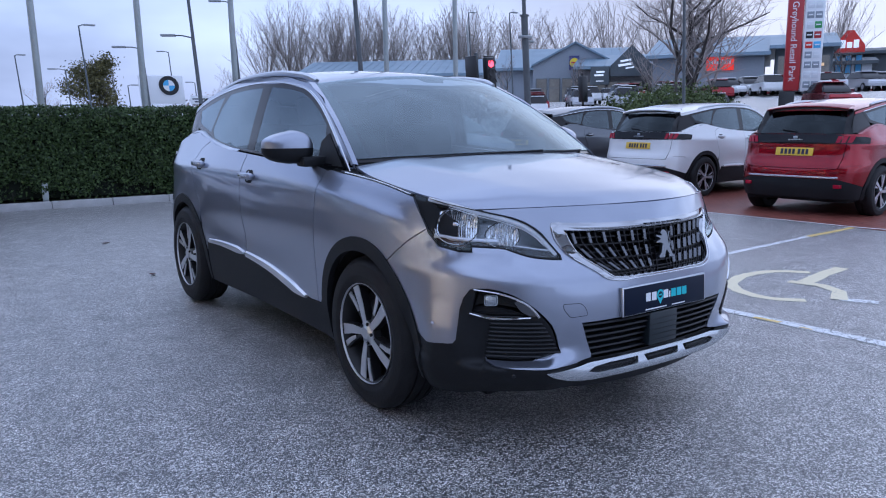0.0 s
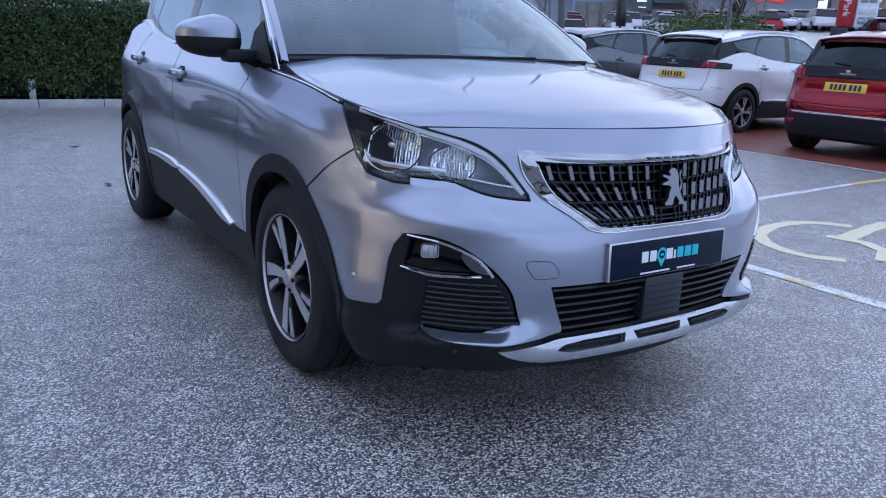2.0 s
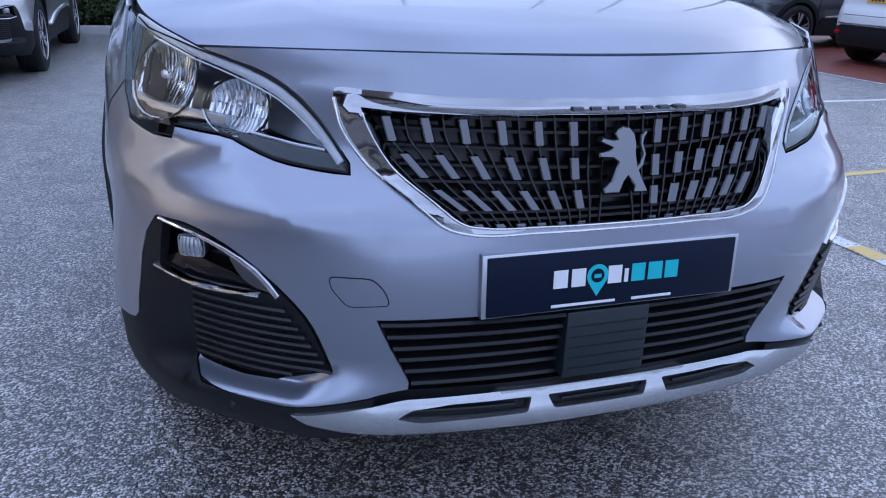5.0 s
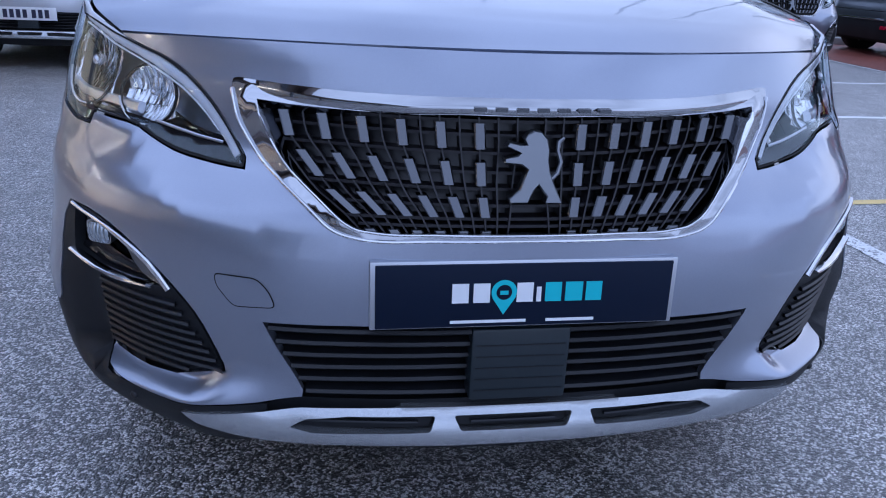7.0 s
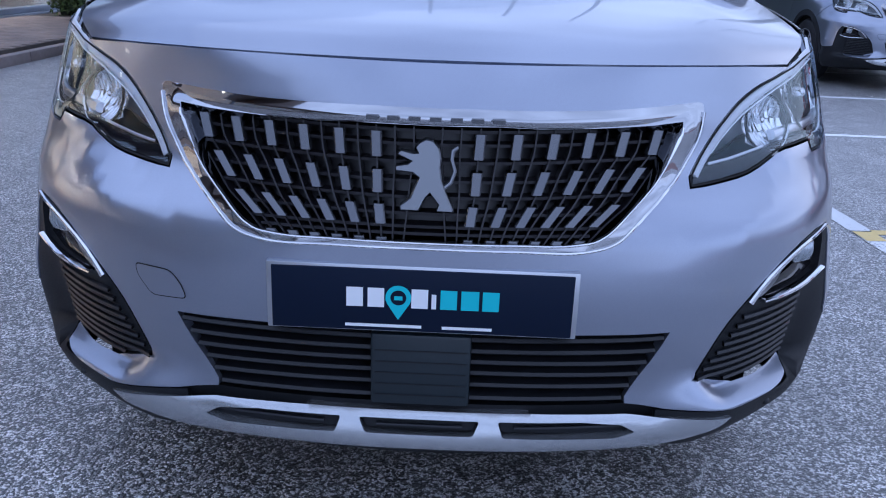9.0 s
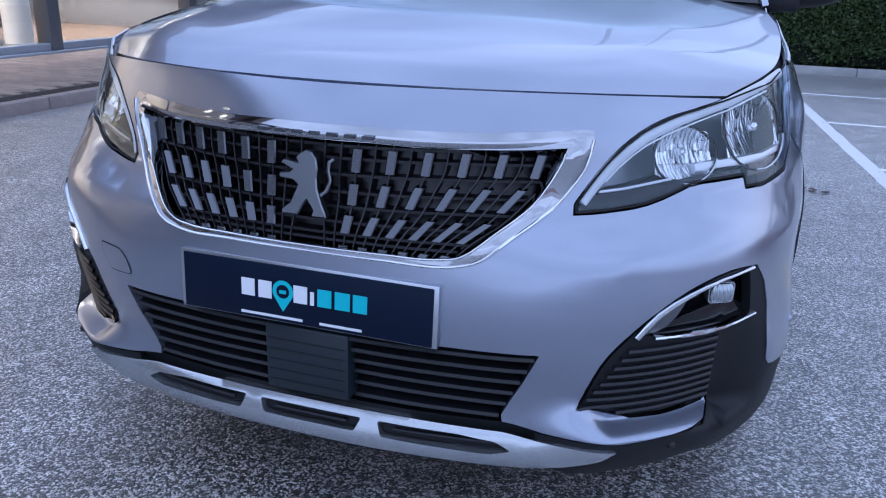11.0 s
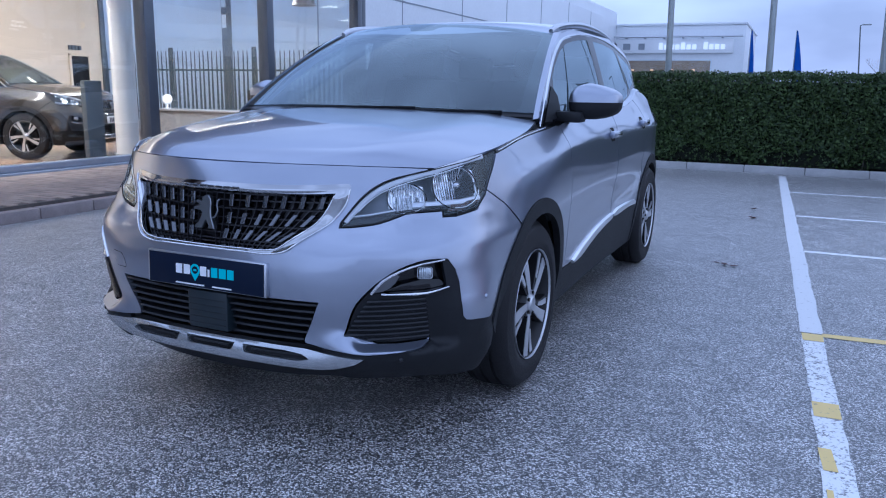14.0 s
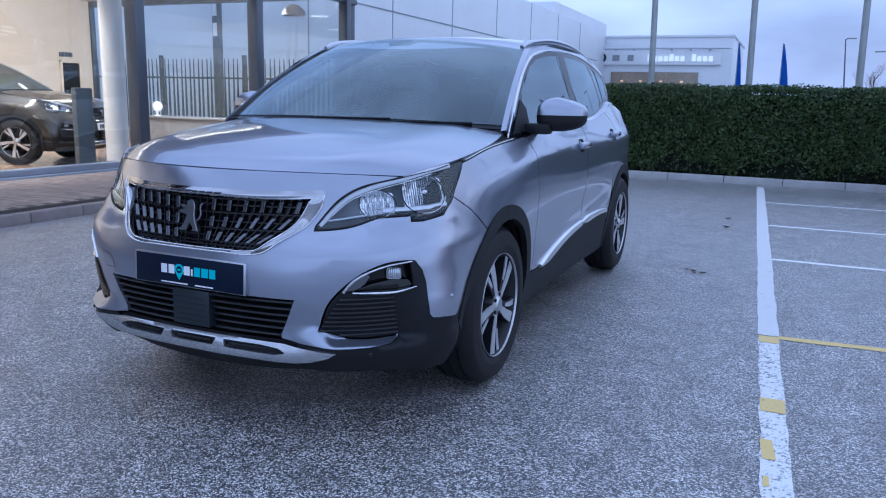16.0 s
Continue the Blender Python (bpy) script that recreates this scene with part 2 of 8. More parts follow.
def flat(outline, step, holes=()):
    """Triangles that fill an outline: 2D points, faces, and its boundary loops."""
    rings = [dense(list(outline), step)] + [dense(list(h), step) for h in holes]
    pts, edges, loops = [], [], []
    for ring in rings:
        base = len(pts)
        pts += ring
        loops.append([base + i for i in range(len(ring))])
        edges += [(base + i, base + (i + 1) % len(ring)) for i in range(len(ring))]
    edge_pts = np.array(pts)
    x0, y0 = edge_pts.min(0)
    x1, y1 = edge_pts.max(0)
    for i in range(1, int((x1 - x0) / step) + 1):
        for j in range(1, int((y1 - y0) / step) + 1):
            p = (x0 + i * step + (0.5 * step if j % 2 else 0), y0 + j * step)
            if inside(p, rings[0]) and not any(inside(p, h) for h in rings[1:]):
                if np.min(np.hypot(edge_pts[:, 0] - p[0], edge_pts[:, 1] - p[1])) > 0.5 * step:
                    pts.append(p)
    vs, es, fs, ov, oe, of = geometry.delaunay_2d_cdt([Vector(p) for p in pts], edges, [], 0, 1e-7)
    first = {}
    for i, src in enumerate(ov):
        for s in src:
            first[s] = i
    keep = []
    for f in fs:
        c = (sum(vs[i].x for i in f) / 3, sum(vs[i].y for i in f) / 3)
        if inside(c, rings[0]) and not any(inside(c, h) for h in rings[1:]):
            keep.append(tuple(f))
    return [(v.x, v.y) for v in vs], keep, [[first[i] for i in l] for l in loops]


def panel(name, outline, surface, material, parent, label="", step=0.03, holes=(), rim=0.012, lift=0.0, flip=False, drop=None):
    """A sheet cut to an outline in a surface's own two coordinates, laid on that surface, with edges turned in by rim."""
    pts, faces, loops = flat(outline, step, holes)
    e = 1e-4
    pos, nor = [], []
    for a, b in pts:
        p, pa, pb = Vector(surface(a, b)), Vector(surface(a + e, b)), Vector(surface(a, b + e))
        n = (pa - p).cross(pb - p)
        n.normalize()
        if flip:
            n = -n
        pos.append(p + n * (lift + (drop(a, b) if drop else 0.0)))
        nor.append(n)
    if drop:
        nor = None
    verts, norms = list(pos), list(nor) if nor else None
    ff = [f[::-1] if flip else f for f in faces]
    base_n = [Vector(n) for n in (nor or [])]
    if rim:
        for loop in loops:
            top, low = [], []
            for i in loop:
                a, b = pts[i]
                if base_n:
                    n = base_n[i]
                else:
                    p, pa, pb = Vector(surface(a, b)), Vector(surface(a + e, b)), Vector(surface(a, b + e))
                    n = (pa - p).cross(pb - p).normalized() * (-1 if flip else 1)
                top.append(len(verts))
                verts.append(pos[i])
                low.append(len(verts))
                verts.append(pos[i] - n * rim)
            m = len(loop)
            for k in range(m):
                q = (top[k], low[k], low[(k + 1) % m], top[(k + 1) % m])
                ff.append(q[::-1] if flip else q)
            if norms is not None:
                for k in range(m):
                    d = verts[loop[(k + 1) % m]] - verts[loop[k - 1]]
                    o = d.cross(base_n[loop[k]])
                    o = o.normalized() if o.length > 1e-9 else base_n[loop[k]]
                    norms += [o, o]
    # normals of the sheet are the surface's own
    return raw(name, verts, ff, material, parent, label, norms)


def strip(name, line, surface, width, height, material, parent, label="", inset=0.0):
    """A raised bar that follows a line on a surface: half-round section of that width and height."""
    e = 1e-4
    rows = []
    pts = [Vector(surface(a, b)) for a, b in line]
    for i, (a, b) in enumerate(line):
        p, pa, pb = pts[i], Vector(surface(a + e, b)), Vector(surface(a, b + e))
        n = (pa - p).cross(pb - p).normalized()
        d = (pts[min(i + 1, len(pts) - 1)] - pts[max(i - 1, 0)]).normalized()
        s = d.cross(n).normalized()
        w = width[i] if isinstance(width, list) else width(i / (len(line) - 1)) if callable(width) else width
        rows.append([p + s * w * 0.5 * c + n * (height * h - inset) for c, h in ((-1, -0.6), (-1, 0.35), (-0.72, 0.85), (0, 1), (0.72, 0.85), (1, 0.35), (1, -0.6))])
    bm = bmesh.new()
    rings = [[bm.verts.new(v) for v in r] for r in rows]
    for a, b in zip(rings, rings[1:]):
        for j in range(6):
            bm.faces.new((a[j], a[j + 1], b[j + 1], b[j]))
    bm.faces.new(rings[0])
    bm.faces.new(rings[-1][::-1])
    bmesh.ops.recalc_face_normals(bm, faces=bm.faces[:])
    return part(name, bm, material, parent, label)


# ---- the car: surfaces ----
PLAN = [(0, -.062), (.26, -.050), (.44, -.017), (.58, .045), (.70, .135), (.80, .25), (.865, .37), (.898, .52), (.912, .92), (.905, 1.5), (.90, 2.3),
        (.896, 3.2), (.884, 3.6), (.855, 4.0), (.775, 4.23), (.62, 4.34), (.33, 4.38), (0, 4.388)]
run = [0.0]
for a, b in zip(PLAN, PLAN[1:]):
    run.append(run[-1] + math.dist(a, b))
PX = Spline((-run[1], -PLAN[1][0]), *[(r, p[0]) for r, p in zip(run, PLAN)], (2 * run[-1] - run[-2], -PLAN[-2][0]))
PY = Spline((-run[1], PLAN[1][1]), *[(r, p[1]) for r, p in zip(run, PLAN)], (2 * run[-1] - run[-2], PLAN[-2][1]))
U_END = run[-1]
KZ = (.20, .30, .40, .52, .64, .70, .76, .90, 1.0, 1.10)


def sect(*d):
    return Spline(*zip(KZ, d))


SECTIONS = [
    (run[0], sect(-.075, -.02, -.03, 0, .0, -.006, -.022, -.050, -.10, -.2)),
    (run[2] + .04, sect(-.09, -.03, -.02, 0, -.005, -.026, -.080, -.118, -.155, -.25)),
    (run[4] + .07, sect(-.10, -.04, -.02, 0, .008, -.008, -.051, -.107, -.145, -.22)),
    (run[6] + .08, sect(-.08, -.045, -.03, -.005, 0, -.002, -.020, -.062, -.098, -.16)),
    (run[8], sect(-.05, -.035, -.02, -.008, 0, .001, 0, -.022, -.060, -.12)),
    (run[9], sect(-.07, -.045, -.03, -.018, -.006, -.002, 0, -.006, -.022, -.075)),
    (run[10], sect(-.07, -.045, -.03, -.018, -.006, -.002, 0, -.004, -.016, -.060)),
    (run[11], sect(-.06, -.04, -.025, -.012, -.004, -.001, 0, .004, -.006, -.052)),
    (run[12] + .1, sect(-.05, -.03, -.015, -.005, 0, .001, .002, .004, -.006, -.055)),
    (run[14], sect(-.06, -.03, -.01, 0, 0, -.006, -.020, -.040, -.05, -.08)),
    (run[17], sect(-.06, -.03, -.005, 0, -.01, -.03, -.060, -.085, -.09, -.11)),
]
SEC_U = [s[0] for s in SECTIONS]
RIDGE_END = run[6] + .12
CREASE = Spline((.60, .50), (.65, .545), (.70, .60), (.75, .695), (.80, .80), (.84, .88))


CORNER_Z = Spline((.16, .30), (.22, .60), (.28, .95), (.34, 1.0), (.42, .97), (.48, .76), (.54, .42), (.60, .14), (.67, 0))


def ease(v, a, b):
    t = min(1.0, max(0.0, (v - a) / (b - a)))
    return t * t * (3 - 2 * t)


def corner_swell(u, z):
    """The bumper's full lower corner: cladding outside the slats and the ledge below them."""
    if z > .67 or u > run[9]:
        return 0.0
    x, y = PX(u), PY(u)
    tail = 1 - ease(y, .36, .54)
    outer = .055 * ease(x, .750, .835) * CORNER_Z(min(.67, max(.16, z))) * tail
    top = .430 - .058 * ease(x, .50, .58)
    ledge = (.050 + .010 * ease(x, .62, .78)) * ease(x, .395, .575) * (1 - ease(z, .346, top)) * CORNER_Z(min(.34, max(.16, z))) * tail
    return outer + ledge * max(0.0, 1 - outer / .055)


WING_LINE = Spline((.45, .74), (.54, .826), (.576, .860), (.632, .883), (.75, .902), (.875, .919), (1.096, .945), (1.35, .966), (1.8, .985), (2.6, .995))


def depth_at(u, z):
    i = 0
    while i < len(SEC_U) - 2 and u > SEC_U[i + 1]:
        i += 1
    v = [SECTIONS[j][1](z) for j in (max(i - 1, 0), i, i + 1, min(i + 2, len(SEC_U) - 1))]
    h = SEC_U[i + 1] - SEC_U[i]
    m0 = (v[2] - v[0]) / (SEC_U[i + 1] - SEC_U[max(i - 1, 0)]) * h if i > 0 else 0.0
    m1 = (v[3] - v[1]) / (SEC_U[min(i + 2, len(SEC_U) - 1)] - SEC_U[i]) * h if i + 2 < len(SEC_U) else 0.0
    t = min(1.0, max(0.0, (u - SEC_U[i]) / h))
    d = v[1] * (1 + 2 * t) * (1 - t) ** 2 + m0 * t * (1 - t) ** 2 + v[2] * t * t * (3 - 2 * t) + m1 * t * t * (t - 1)
    # haunches over the wheels and the dished lower door
    y = PY(u)
    d += corner_swell(u, z)
    if .50 < y < 2.5 and z < 1.02:
        w = z - WING_LINE(y)
        d += .011 * ease(y, .50, .72) * (1 - ease(y, 1.0, 2.2)) * (math.exp(-(w / .085) ** 2) if w < 0 else math.exp(-(w / .036) ** 2))
    d += .010 * math.exp(-((y - 3.55) / .45) ** 2 - ((z - .98) / .06) ** 2)
    d -= .014 * math.exp(-((y - 2.3) / .8) ** 4 - ((z - .62) / .10) ** 2)
    # crease from the lamp's notch down the corner of the bumper
    if u < RIDGE_END and .60 < z < .82:
        w = u - CREASE(z)
        d += .0125 * max(0, 1 + w / .13 if w < 0 else 1 - w / .36) * ease(z, .60, .71) * (1 - ease(z, .79, .82))
    return d


def shell(u, z):
    """The body's skin below the glass: u runs round the car from the middle of the nose, z is height."""
    a = abs(u)
    e = 1e-3
    x, y = PX(a), PY(a)
    tx, ty = (PX(a + e) - PX(a - e)), (PY(a + e) - PY(a - e))
    l = math.hypot(tx, ty)
    d = depth_at(a, z)
    x, y = x + ty / l * d, y - tx / l * d
    return (x if u >= 0 else -x, y, z)


def shell_in(u, z):
    """The same skin, set in: what shows through the gaps."""
    x, y, z = shell(u, z)
    x1, y1, _ = shell(u + .001, z)
    l = math.hypot(x1 - x, y1 - y)
    return (x - (y1 - y) / l * .02, y + (x1 - x) / l * .02, z)


def fx(x, z):
    """Skin coordinates of the place on the nose at x."""
    lo, hi = 0.0, run[8]
    for _ in range(24):
        m = (lo + hi) / 2
        lo, hi = (m, hi) if shell(m, z)[0] < x else (lo, m)
    return (lo, z)


def sy(y, z):
    """Skin coordinates of the place on the flank at y."""
    lo, hi = 0.0, U_END
    for _ in range(26):
        m = (lo + hi) / 2
        lo, hi = (m, hi) if shell(m, z)[1] < y else (lo, m)
    return (lo, z)


def rx_(x, z):
    """Skin coordinates of the place on the tail at x."""
    lo, hi = run[12], U_END
    for _ in range(24):
        m = (lo + hi) / 2
        lo, hi = (m, hi) if shell(m, z)[0] > x else (lo, m)
    return (lo, z)


def both(half):
    """A closed outline from its right half, listed from the middle to the middle."""
    return half + [(-a, b) for a, b in reversed(half) if a > 1e-6]


def mirror(poly):
    return [(-a, b) for a, b in poly]


def both_tail(half):
    """The same across the middle of the tail."""
    return half + [(2 * U_END - a, b) for a, b in reversed(half) if a < U_END - 1e-6]


def tail(u, z):
    return shell(u, z) if u <= U_END else (lambda p: (-p[0], p[1], p[2]))(shell(2 * U_END - u, z))


AXLE_F, AXLE_R, HUB_Z = .915, 3.595, .338
A_OUT, A_IN = .450, .388


def arc(y0, r, a0, a1, n=18, squash=1.0):
    """Points on the flank on an arc round a wheel; angles in degrees, 0 to the front, 90 up."""
    out = []
    for i in range(n + 1):
        a = radians(a0 + (a1 - a0) * i / n)
        out.append(sy(y0 - r * math.cos(a) * squash, HUB_Z + r * math.sin(a)))
    return out


BELT = Spline((1.0, 1.045), (1.22, 1.07), (1.8, 1.092), (2.42, 1.118), (2.9, 1.145), (3.25, 1.19), (3.6, 1.25), (4.0, 1.30))
ROOFLINE = Spline((1.18, 1.085), (1.45, 1.285), (1.65, 1.405), (1.85, 1.487), (2.15, 1.535), (2.6, 1.548), (3.0, 1.53), (3.4, 1.485), (3.8, 1.42), (4.0, 1.38))
SIDE_X = Spline((1.0, .806), (1.25, .806), (1.8, .803), (2.4, .822), (3.2, .80), (3.6, .77), (4.0, .71), (4.3, .64))


def side(y, z):
    """The side of the glasshouse."""
    h = z - 1.08
    return (SIDE_X(y) - .255 * h - .09 * h * h, y, z)


def side_l(y, z):
    x, y, z = side(y, z)
    return (-x, y, z)


BON_EX, BON_EY, BON_EZ = Spline((0, .699), (.14, .757), (.27, .791), (.35, .803), (.5, .818), (.7, .824), (1, .795)), Spline((0, .328), (.35, .572), (.7, .92), (1, 1.17)), Spline((0, .951), (.14, .976), (.27, .993), (.35, 1.002), (.7, 1.053), (1, 1.098))
BON_CY, BON_CZ = Spline((0, .021), (.15, .132), (.35, .32), (.7, .68), (1, .99)), Spline((0, .967), (.08, 1.000), (.2, 1.030), (.4, 1.066), (.7, 1.103), (1, 1.135))


def bonnet(s, v):
    """s from edge to edge, v from the nose back."""
    a = abs(s)
    z = BON_CZ(v) + (BON_EZ(v) - BON_CZ(v)) * a ** 2.6
    z += .010 * math.exp(-((a - .66 - .08 * v) / .13) ** 2) * min(1, v * 4) * (1 - .3 * v)
    return (BON_EX(v) * s, BON_CY(v) + (BON_EY(v) - BON_CY(v)) * a ** 2.2, z)


def screen(s, k):
    """Windscreen: s from side to side, k from the foot up."""
    a = abs(s)
    xb, xt = .800, .655
    yb, yt = .975 + .165 * a ** 2.4, 1.70 + .15 * a ** 2.2
    zb, zt = 1.128 - .018 * a ** 2, 1.560 - .052 * a ** 2.2
    bow = .022 * 4 * k * (1 - k)
    return ((xb + (xt - xb) * k) * s, yb + (yt - yb) * k - bow * .6, zb + (zt - zb) * k + bow)


def rear_screen(s, k):
    """Rear window: s from the car's side to its other side, k from the foot up, seen from behind."""
    a = abs(s)
    xb, xt = .60, .53
    yb, yt = 4.265 - .10 * a ** 2.4, 3.99 - .06 * a ** 2
    zb, zt = 1.12, 1.475 - .03 * a ** 2
    return (-(xb + (xt - xb) * k) * s, yb + (yt - yb) * k + .03 * 4 * k * (1 - k) * .5, zb + (zt - zb) * k)


ROOF_X = Spline((1.7, .655), (1.85, .662), (2.4, .688), (3.0, .672), (3.5, .635), (4.0, .57))


def roof(s, y):
    a = abs(s)
    x = ROOF_X(y) * s
    return (x, y, ROOFLINE(y) + .018 + .056 * (1 - a ** 2.3))


# ---- the car: parts ----
def revolve(profile, steps, axis_x=0.0, closed=False):
    """Turns (x, r) pairs round the x axis."""
    bm = bmesh.new()
    rings = []
    for i in range(steps):
        a = 2 * math.pi * i / steps
        rings.append([bm.verts.new((x, r * math.cos(a), r * math.sin(a))) for x, r in profile])
    n = len(profile)
    for i in range(steps):
        p, q = rings[i], rings[(i + 1) % steps]
        for j in range(n if closed else n - 1):
            bm.faces.new((p[j], p[(j + 1) % n], q[(j + 1) % n], q[j]))
    bmesh.ops.recalc_face_normals(bm, faces=bm.faces[:])
    return bm


def prism(bm, pts, x0, x1, bevel=0.0):
    """A plate with the outline pts in (y, z), from x0 to x1, its outer face drawn in by bevel."""
    c = Vector((sum(p[0] for p in pts) / len(pts), sum(p[1] for p in pts) / len(pts)))
    a = [bm.verts.new((x0, *p)) for p in pts]
    b = [bm.verts.new((x1 - bevel, *p)) for p in pts]
    d = [bm.verts.new((x1, p[0] + (c.x - p[0]) * bevel * 6, p[1] + (c.y - p[1]) * bevel * 6)) for p in pts]
    n = len(pts)
    for lo, hi in ((a, b), (b, d)):
        for i in range(n):
            bm.faces.new((lo[i], lo[(i + 1) % n], hi[(i + 1) % n], hi[i]))
    bm.faces.new(d)
    return bm


def spoke_outline(a, r0, r1, w0, w1, skew):
    """A blade from radius r0 to r1 at angle a, leaning by skew degrees on its way."""
    out = []
    for r, w, s, g in ((r0, w0, 1, 0), ((r0 + r1) / 2, (w0 + w1) / 2 * 1.05, 1, .4), (r1, w1, 1, 1), (r1, w1, -1, 1), ((r0 + r1) / 2, (w0 + w1) / 2 * 1.05, -1, .4), (r0, w0, -1, 0)):
        t = radians(a + skew * g)
        out.append((r * math.cos(t) - s * w / 2 * math.sin(t), r * math.sin(t) + s * w / 2 * math.cos(t)))
    return out


def wheel(parent, sgn, x, y, turn):
    """A wheel on the axle at y, its outer face at x; parts built for the right side, turned round for the left."""
    m = pose(sgn * x, y, HUB_Z, turn, 0, 0 if sgn > 0 else 180)
    tyre = part("tyre", revolve([(-.215, 0.232), (-.225, 0.271), (-.218, 0.329), (-.192, 0.353), (-.172, 0.356), (-.170, 0.349), (-.160, 0.349), (-.158, 0.358), (-.124, .359), (-.122, 0.350), (-.110, 0.350), (-.108, .359),
                                 (-.070, 0.358), (-.068, 0.349), (-.058, 0.349), (-.056, 0.357), (-.030, 0.354), (-.006, 0.333), (.002, 0.324), (.003, 0.318), (.009, 0.276), (.008, 0.262), (.005, 0.258), (.004, 0.245), (-.006, 0.232)], 64), M["tyre"])
    rim = part("rim", revolve([(-.010, .2305), (-.004, .232), (.003, .2348), (.005, .234), (.004, .2325), (.0, .231), (-.012, .2300)], 64), M["alloy"])
    back = part("brake_disc", revolve([(-.10, .0), (-.10, .15), (-.085, .15), (-.085, .0)], 40), M["disc"])
    barrel = part("barrel", revolve([(-.004, .231), (-.012, .224), (-.06, .208), (-.195, .205), (-.17, .0)], 40), M["barrel"])
    spokes = []
    for i in range(5):
        a = 90 + 72 * i
        bm = prism(bmesh.new(), spoke_outline(a + 19, .06, .229, .014, .033, 7), -.06, -.0135, .001)
        bmesh.ops.recalc_face_normals(bm, faces=bm.faces[:])
        spokes.append(part("spoke", bm, M["alloy_dark"], rim, "", False))
        bm = prism(bmesh.new(), spoke_outline(a, .040, .230, .032, .058, 5), -.05, -.0125, .001)
        bmesh.ops.recalc_face_normals(bm, faces=bm.faces[:])
        spokes.append(part("spoke", bm, M["alloy_dark"], rim, "", False))
        bm = prism(bmesh.new(), spoke_outline(a, .042, .230, .029, .053, 5), -.0135, -.009, .001)
        bmesh.ops.recalc_face_normals(bm, faces=bm.faces[:])
        spokes.append(part("spoke_face", bm, M["alloy"], rim, "", False))
        bm = prism(bmesh.new(), spoke_outline(a + 19, .118, .230, .016, .028, 5), -.0145, -.010, .001)
        bmesh.ops.recalc_face_normals(bm, faces=bm.faces[:])
        spokes.append(part("spoke_blade", bm, M["alloy"], rim, "", False))
    hub = part("hub_cap", revolve([(-.05, .062), (-.012, .058), (-.004, .034), (.002, .028), (.003, .0)], 28), M["satin"], rim)
    bolts = []
    for i in range(5):
        bm = bmesh.new()
        bmesh.ops.create_cone(bm, cap_ends=True, segments=8, radius1=.009, radius2=.008, depth=.02, matrix=Matrix.Rotation(radians(126 + 72 * i), 4, "X") @ Matrix.Translation((-.012, .046, 0)) @ Matrix.Rotation(radians(90), 4, "Y"))
        bolts.append(part("bolt", bm, M["alloy_dark"], rim))
    w = new("wheel")
    w.parent = parent
    w.matrix_basis = m
    for ob in (tyre, rim, back, barrel):
        ob.parent = w
    # one level deeper at most: the small pieces join the wheel itself
    for ob in (hub, *spokes, *bolts):
        ob.parent = w
    return w


LAMP = ([(.469, .760), (.530, .766), (.585, .776), (.622, .790), (.656, .806), (.706, .811), (.750, .813), (.757, .794), (.790, .794)], [(.40, .812), (.455, .85), (.525, .93), (.586, 1.0)],
        [(.53, .993), (.42, .973)], [(.707, .949), (.648, .932), (.604, .919), (.563, .897), (.526, .863), (.492, .816), (.466, .772)])
LAMP = (smooth_line(LAMP[0][:7], .025) + LAMP[0][7:], LAMP[1], LAMP[2], smooth_line(LAMP[3], .02))


def lamp_outline():
    pts = [fx(*p) for p in LAMP[0]] + [sy(*p) for p in LAMP[1]] + [sy(*p) for p in LAMP[2]] + [fx(*p) for p in LAMP[3]]
    return pts


def shrink(poly, d):
    """An outline drawn in by about d."""
    n = len(poly)
    area = sum(poly[i - 1][0] * poly[i][1] - poly[i][0] * poly[i - 1][1] for i in range(n))
    s = 1 if area > 0 else -1
    out = []
    for i in range(n):
        p, a, b = Vector(poly[i]), Vector(poly[i - 1]), Vector(poly[(i + 1) % n])
        na, nb = (p - a), (b - p)
        na = Vector((-na.y, na.x)).normalized() * s
        nb = Vector((-nb.y, nb.x)).normalized() * s
        m = na + nb
        k = max(.35, (1 + na.dot(nb)) / 2)
        m = m / 2 / k
        q = p + m * d
        out.append((q.x, q.y))
    return out


GRILLE = [(0, .895), (.08, .895), (.20, .893), (.31, .893), (.39, .897), (.455, .901), (.470, .9015), (.4785, .9000), (.4825, .8950), (.4818, .884), (.473, .836), (.455, .802), (.433, .771), (.405, .746), (.372, .721), (.348, .702), (.328, .686), (.308, .677), (.285, .672), (.15, .671), (0, .672)]
GRILLE_IN = [(0, .8695), (.118, .8695), (.185, .866), (.28, .865), (.385, .867), (.441, .870), (.439, .860), (.427, .831), (.413, .803), (.394, .773), (.370, .749), (.342, .727), (.320, .709), (.303, .696), (.283, .686), (.258, .682), (.15, .681), (0, .681)]
GRILLE_S = GRILLE[:6] + smooth_line(GRILLE[6:19], .01) + GRILLE[19:]
GRILLE_IN_S = GRILLE_IN[:5] + smooth_line(GRILLE_IN[5:16], .02) + GRILLE_IN[16:]
INTAKE = [(0, .515), (.25, .514), (.437, .512), (.405, .44), (.375, .380), (.30, .366), (.15, .358), (0, .356)]
FOG_TOP = [(.797, .657), (.755, .660), (.69, .640), (.63, .598), (.585, .553), (.553, .512), (.526, .45), (.511, .402)]
FOG_TOP = smooth_line(FOG_TOP, .025)
FOG_POCKET = [(.799, .562), (.75, .547), (.606, .550), (.632, .584), (.676, .618), (.726, .638), (.786, .650)]
LIP = [(.540, .391), (.575, .378), (.605, .368), (.66, .366), (.70, .367), (.736, .369), (.7425, .377)]
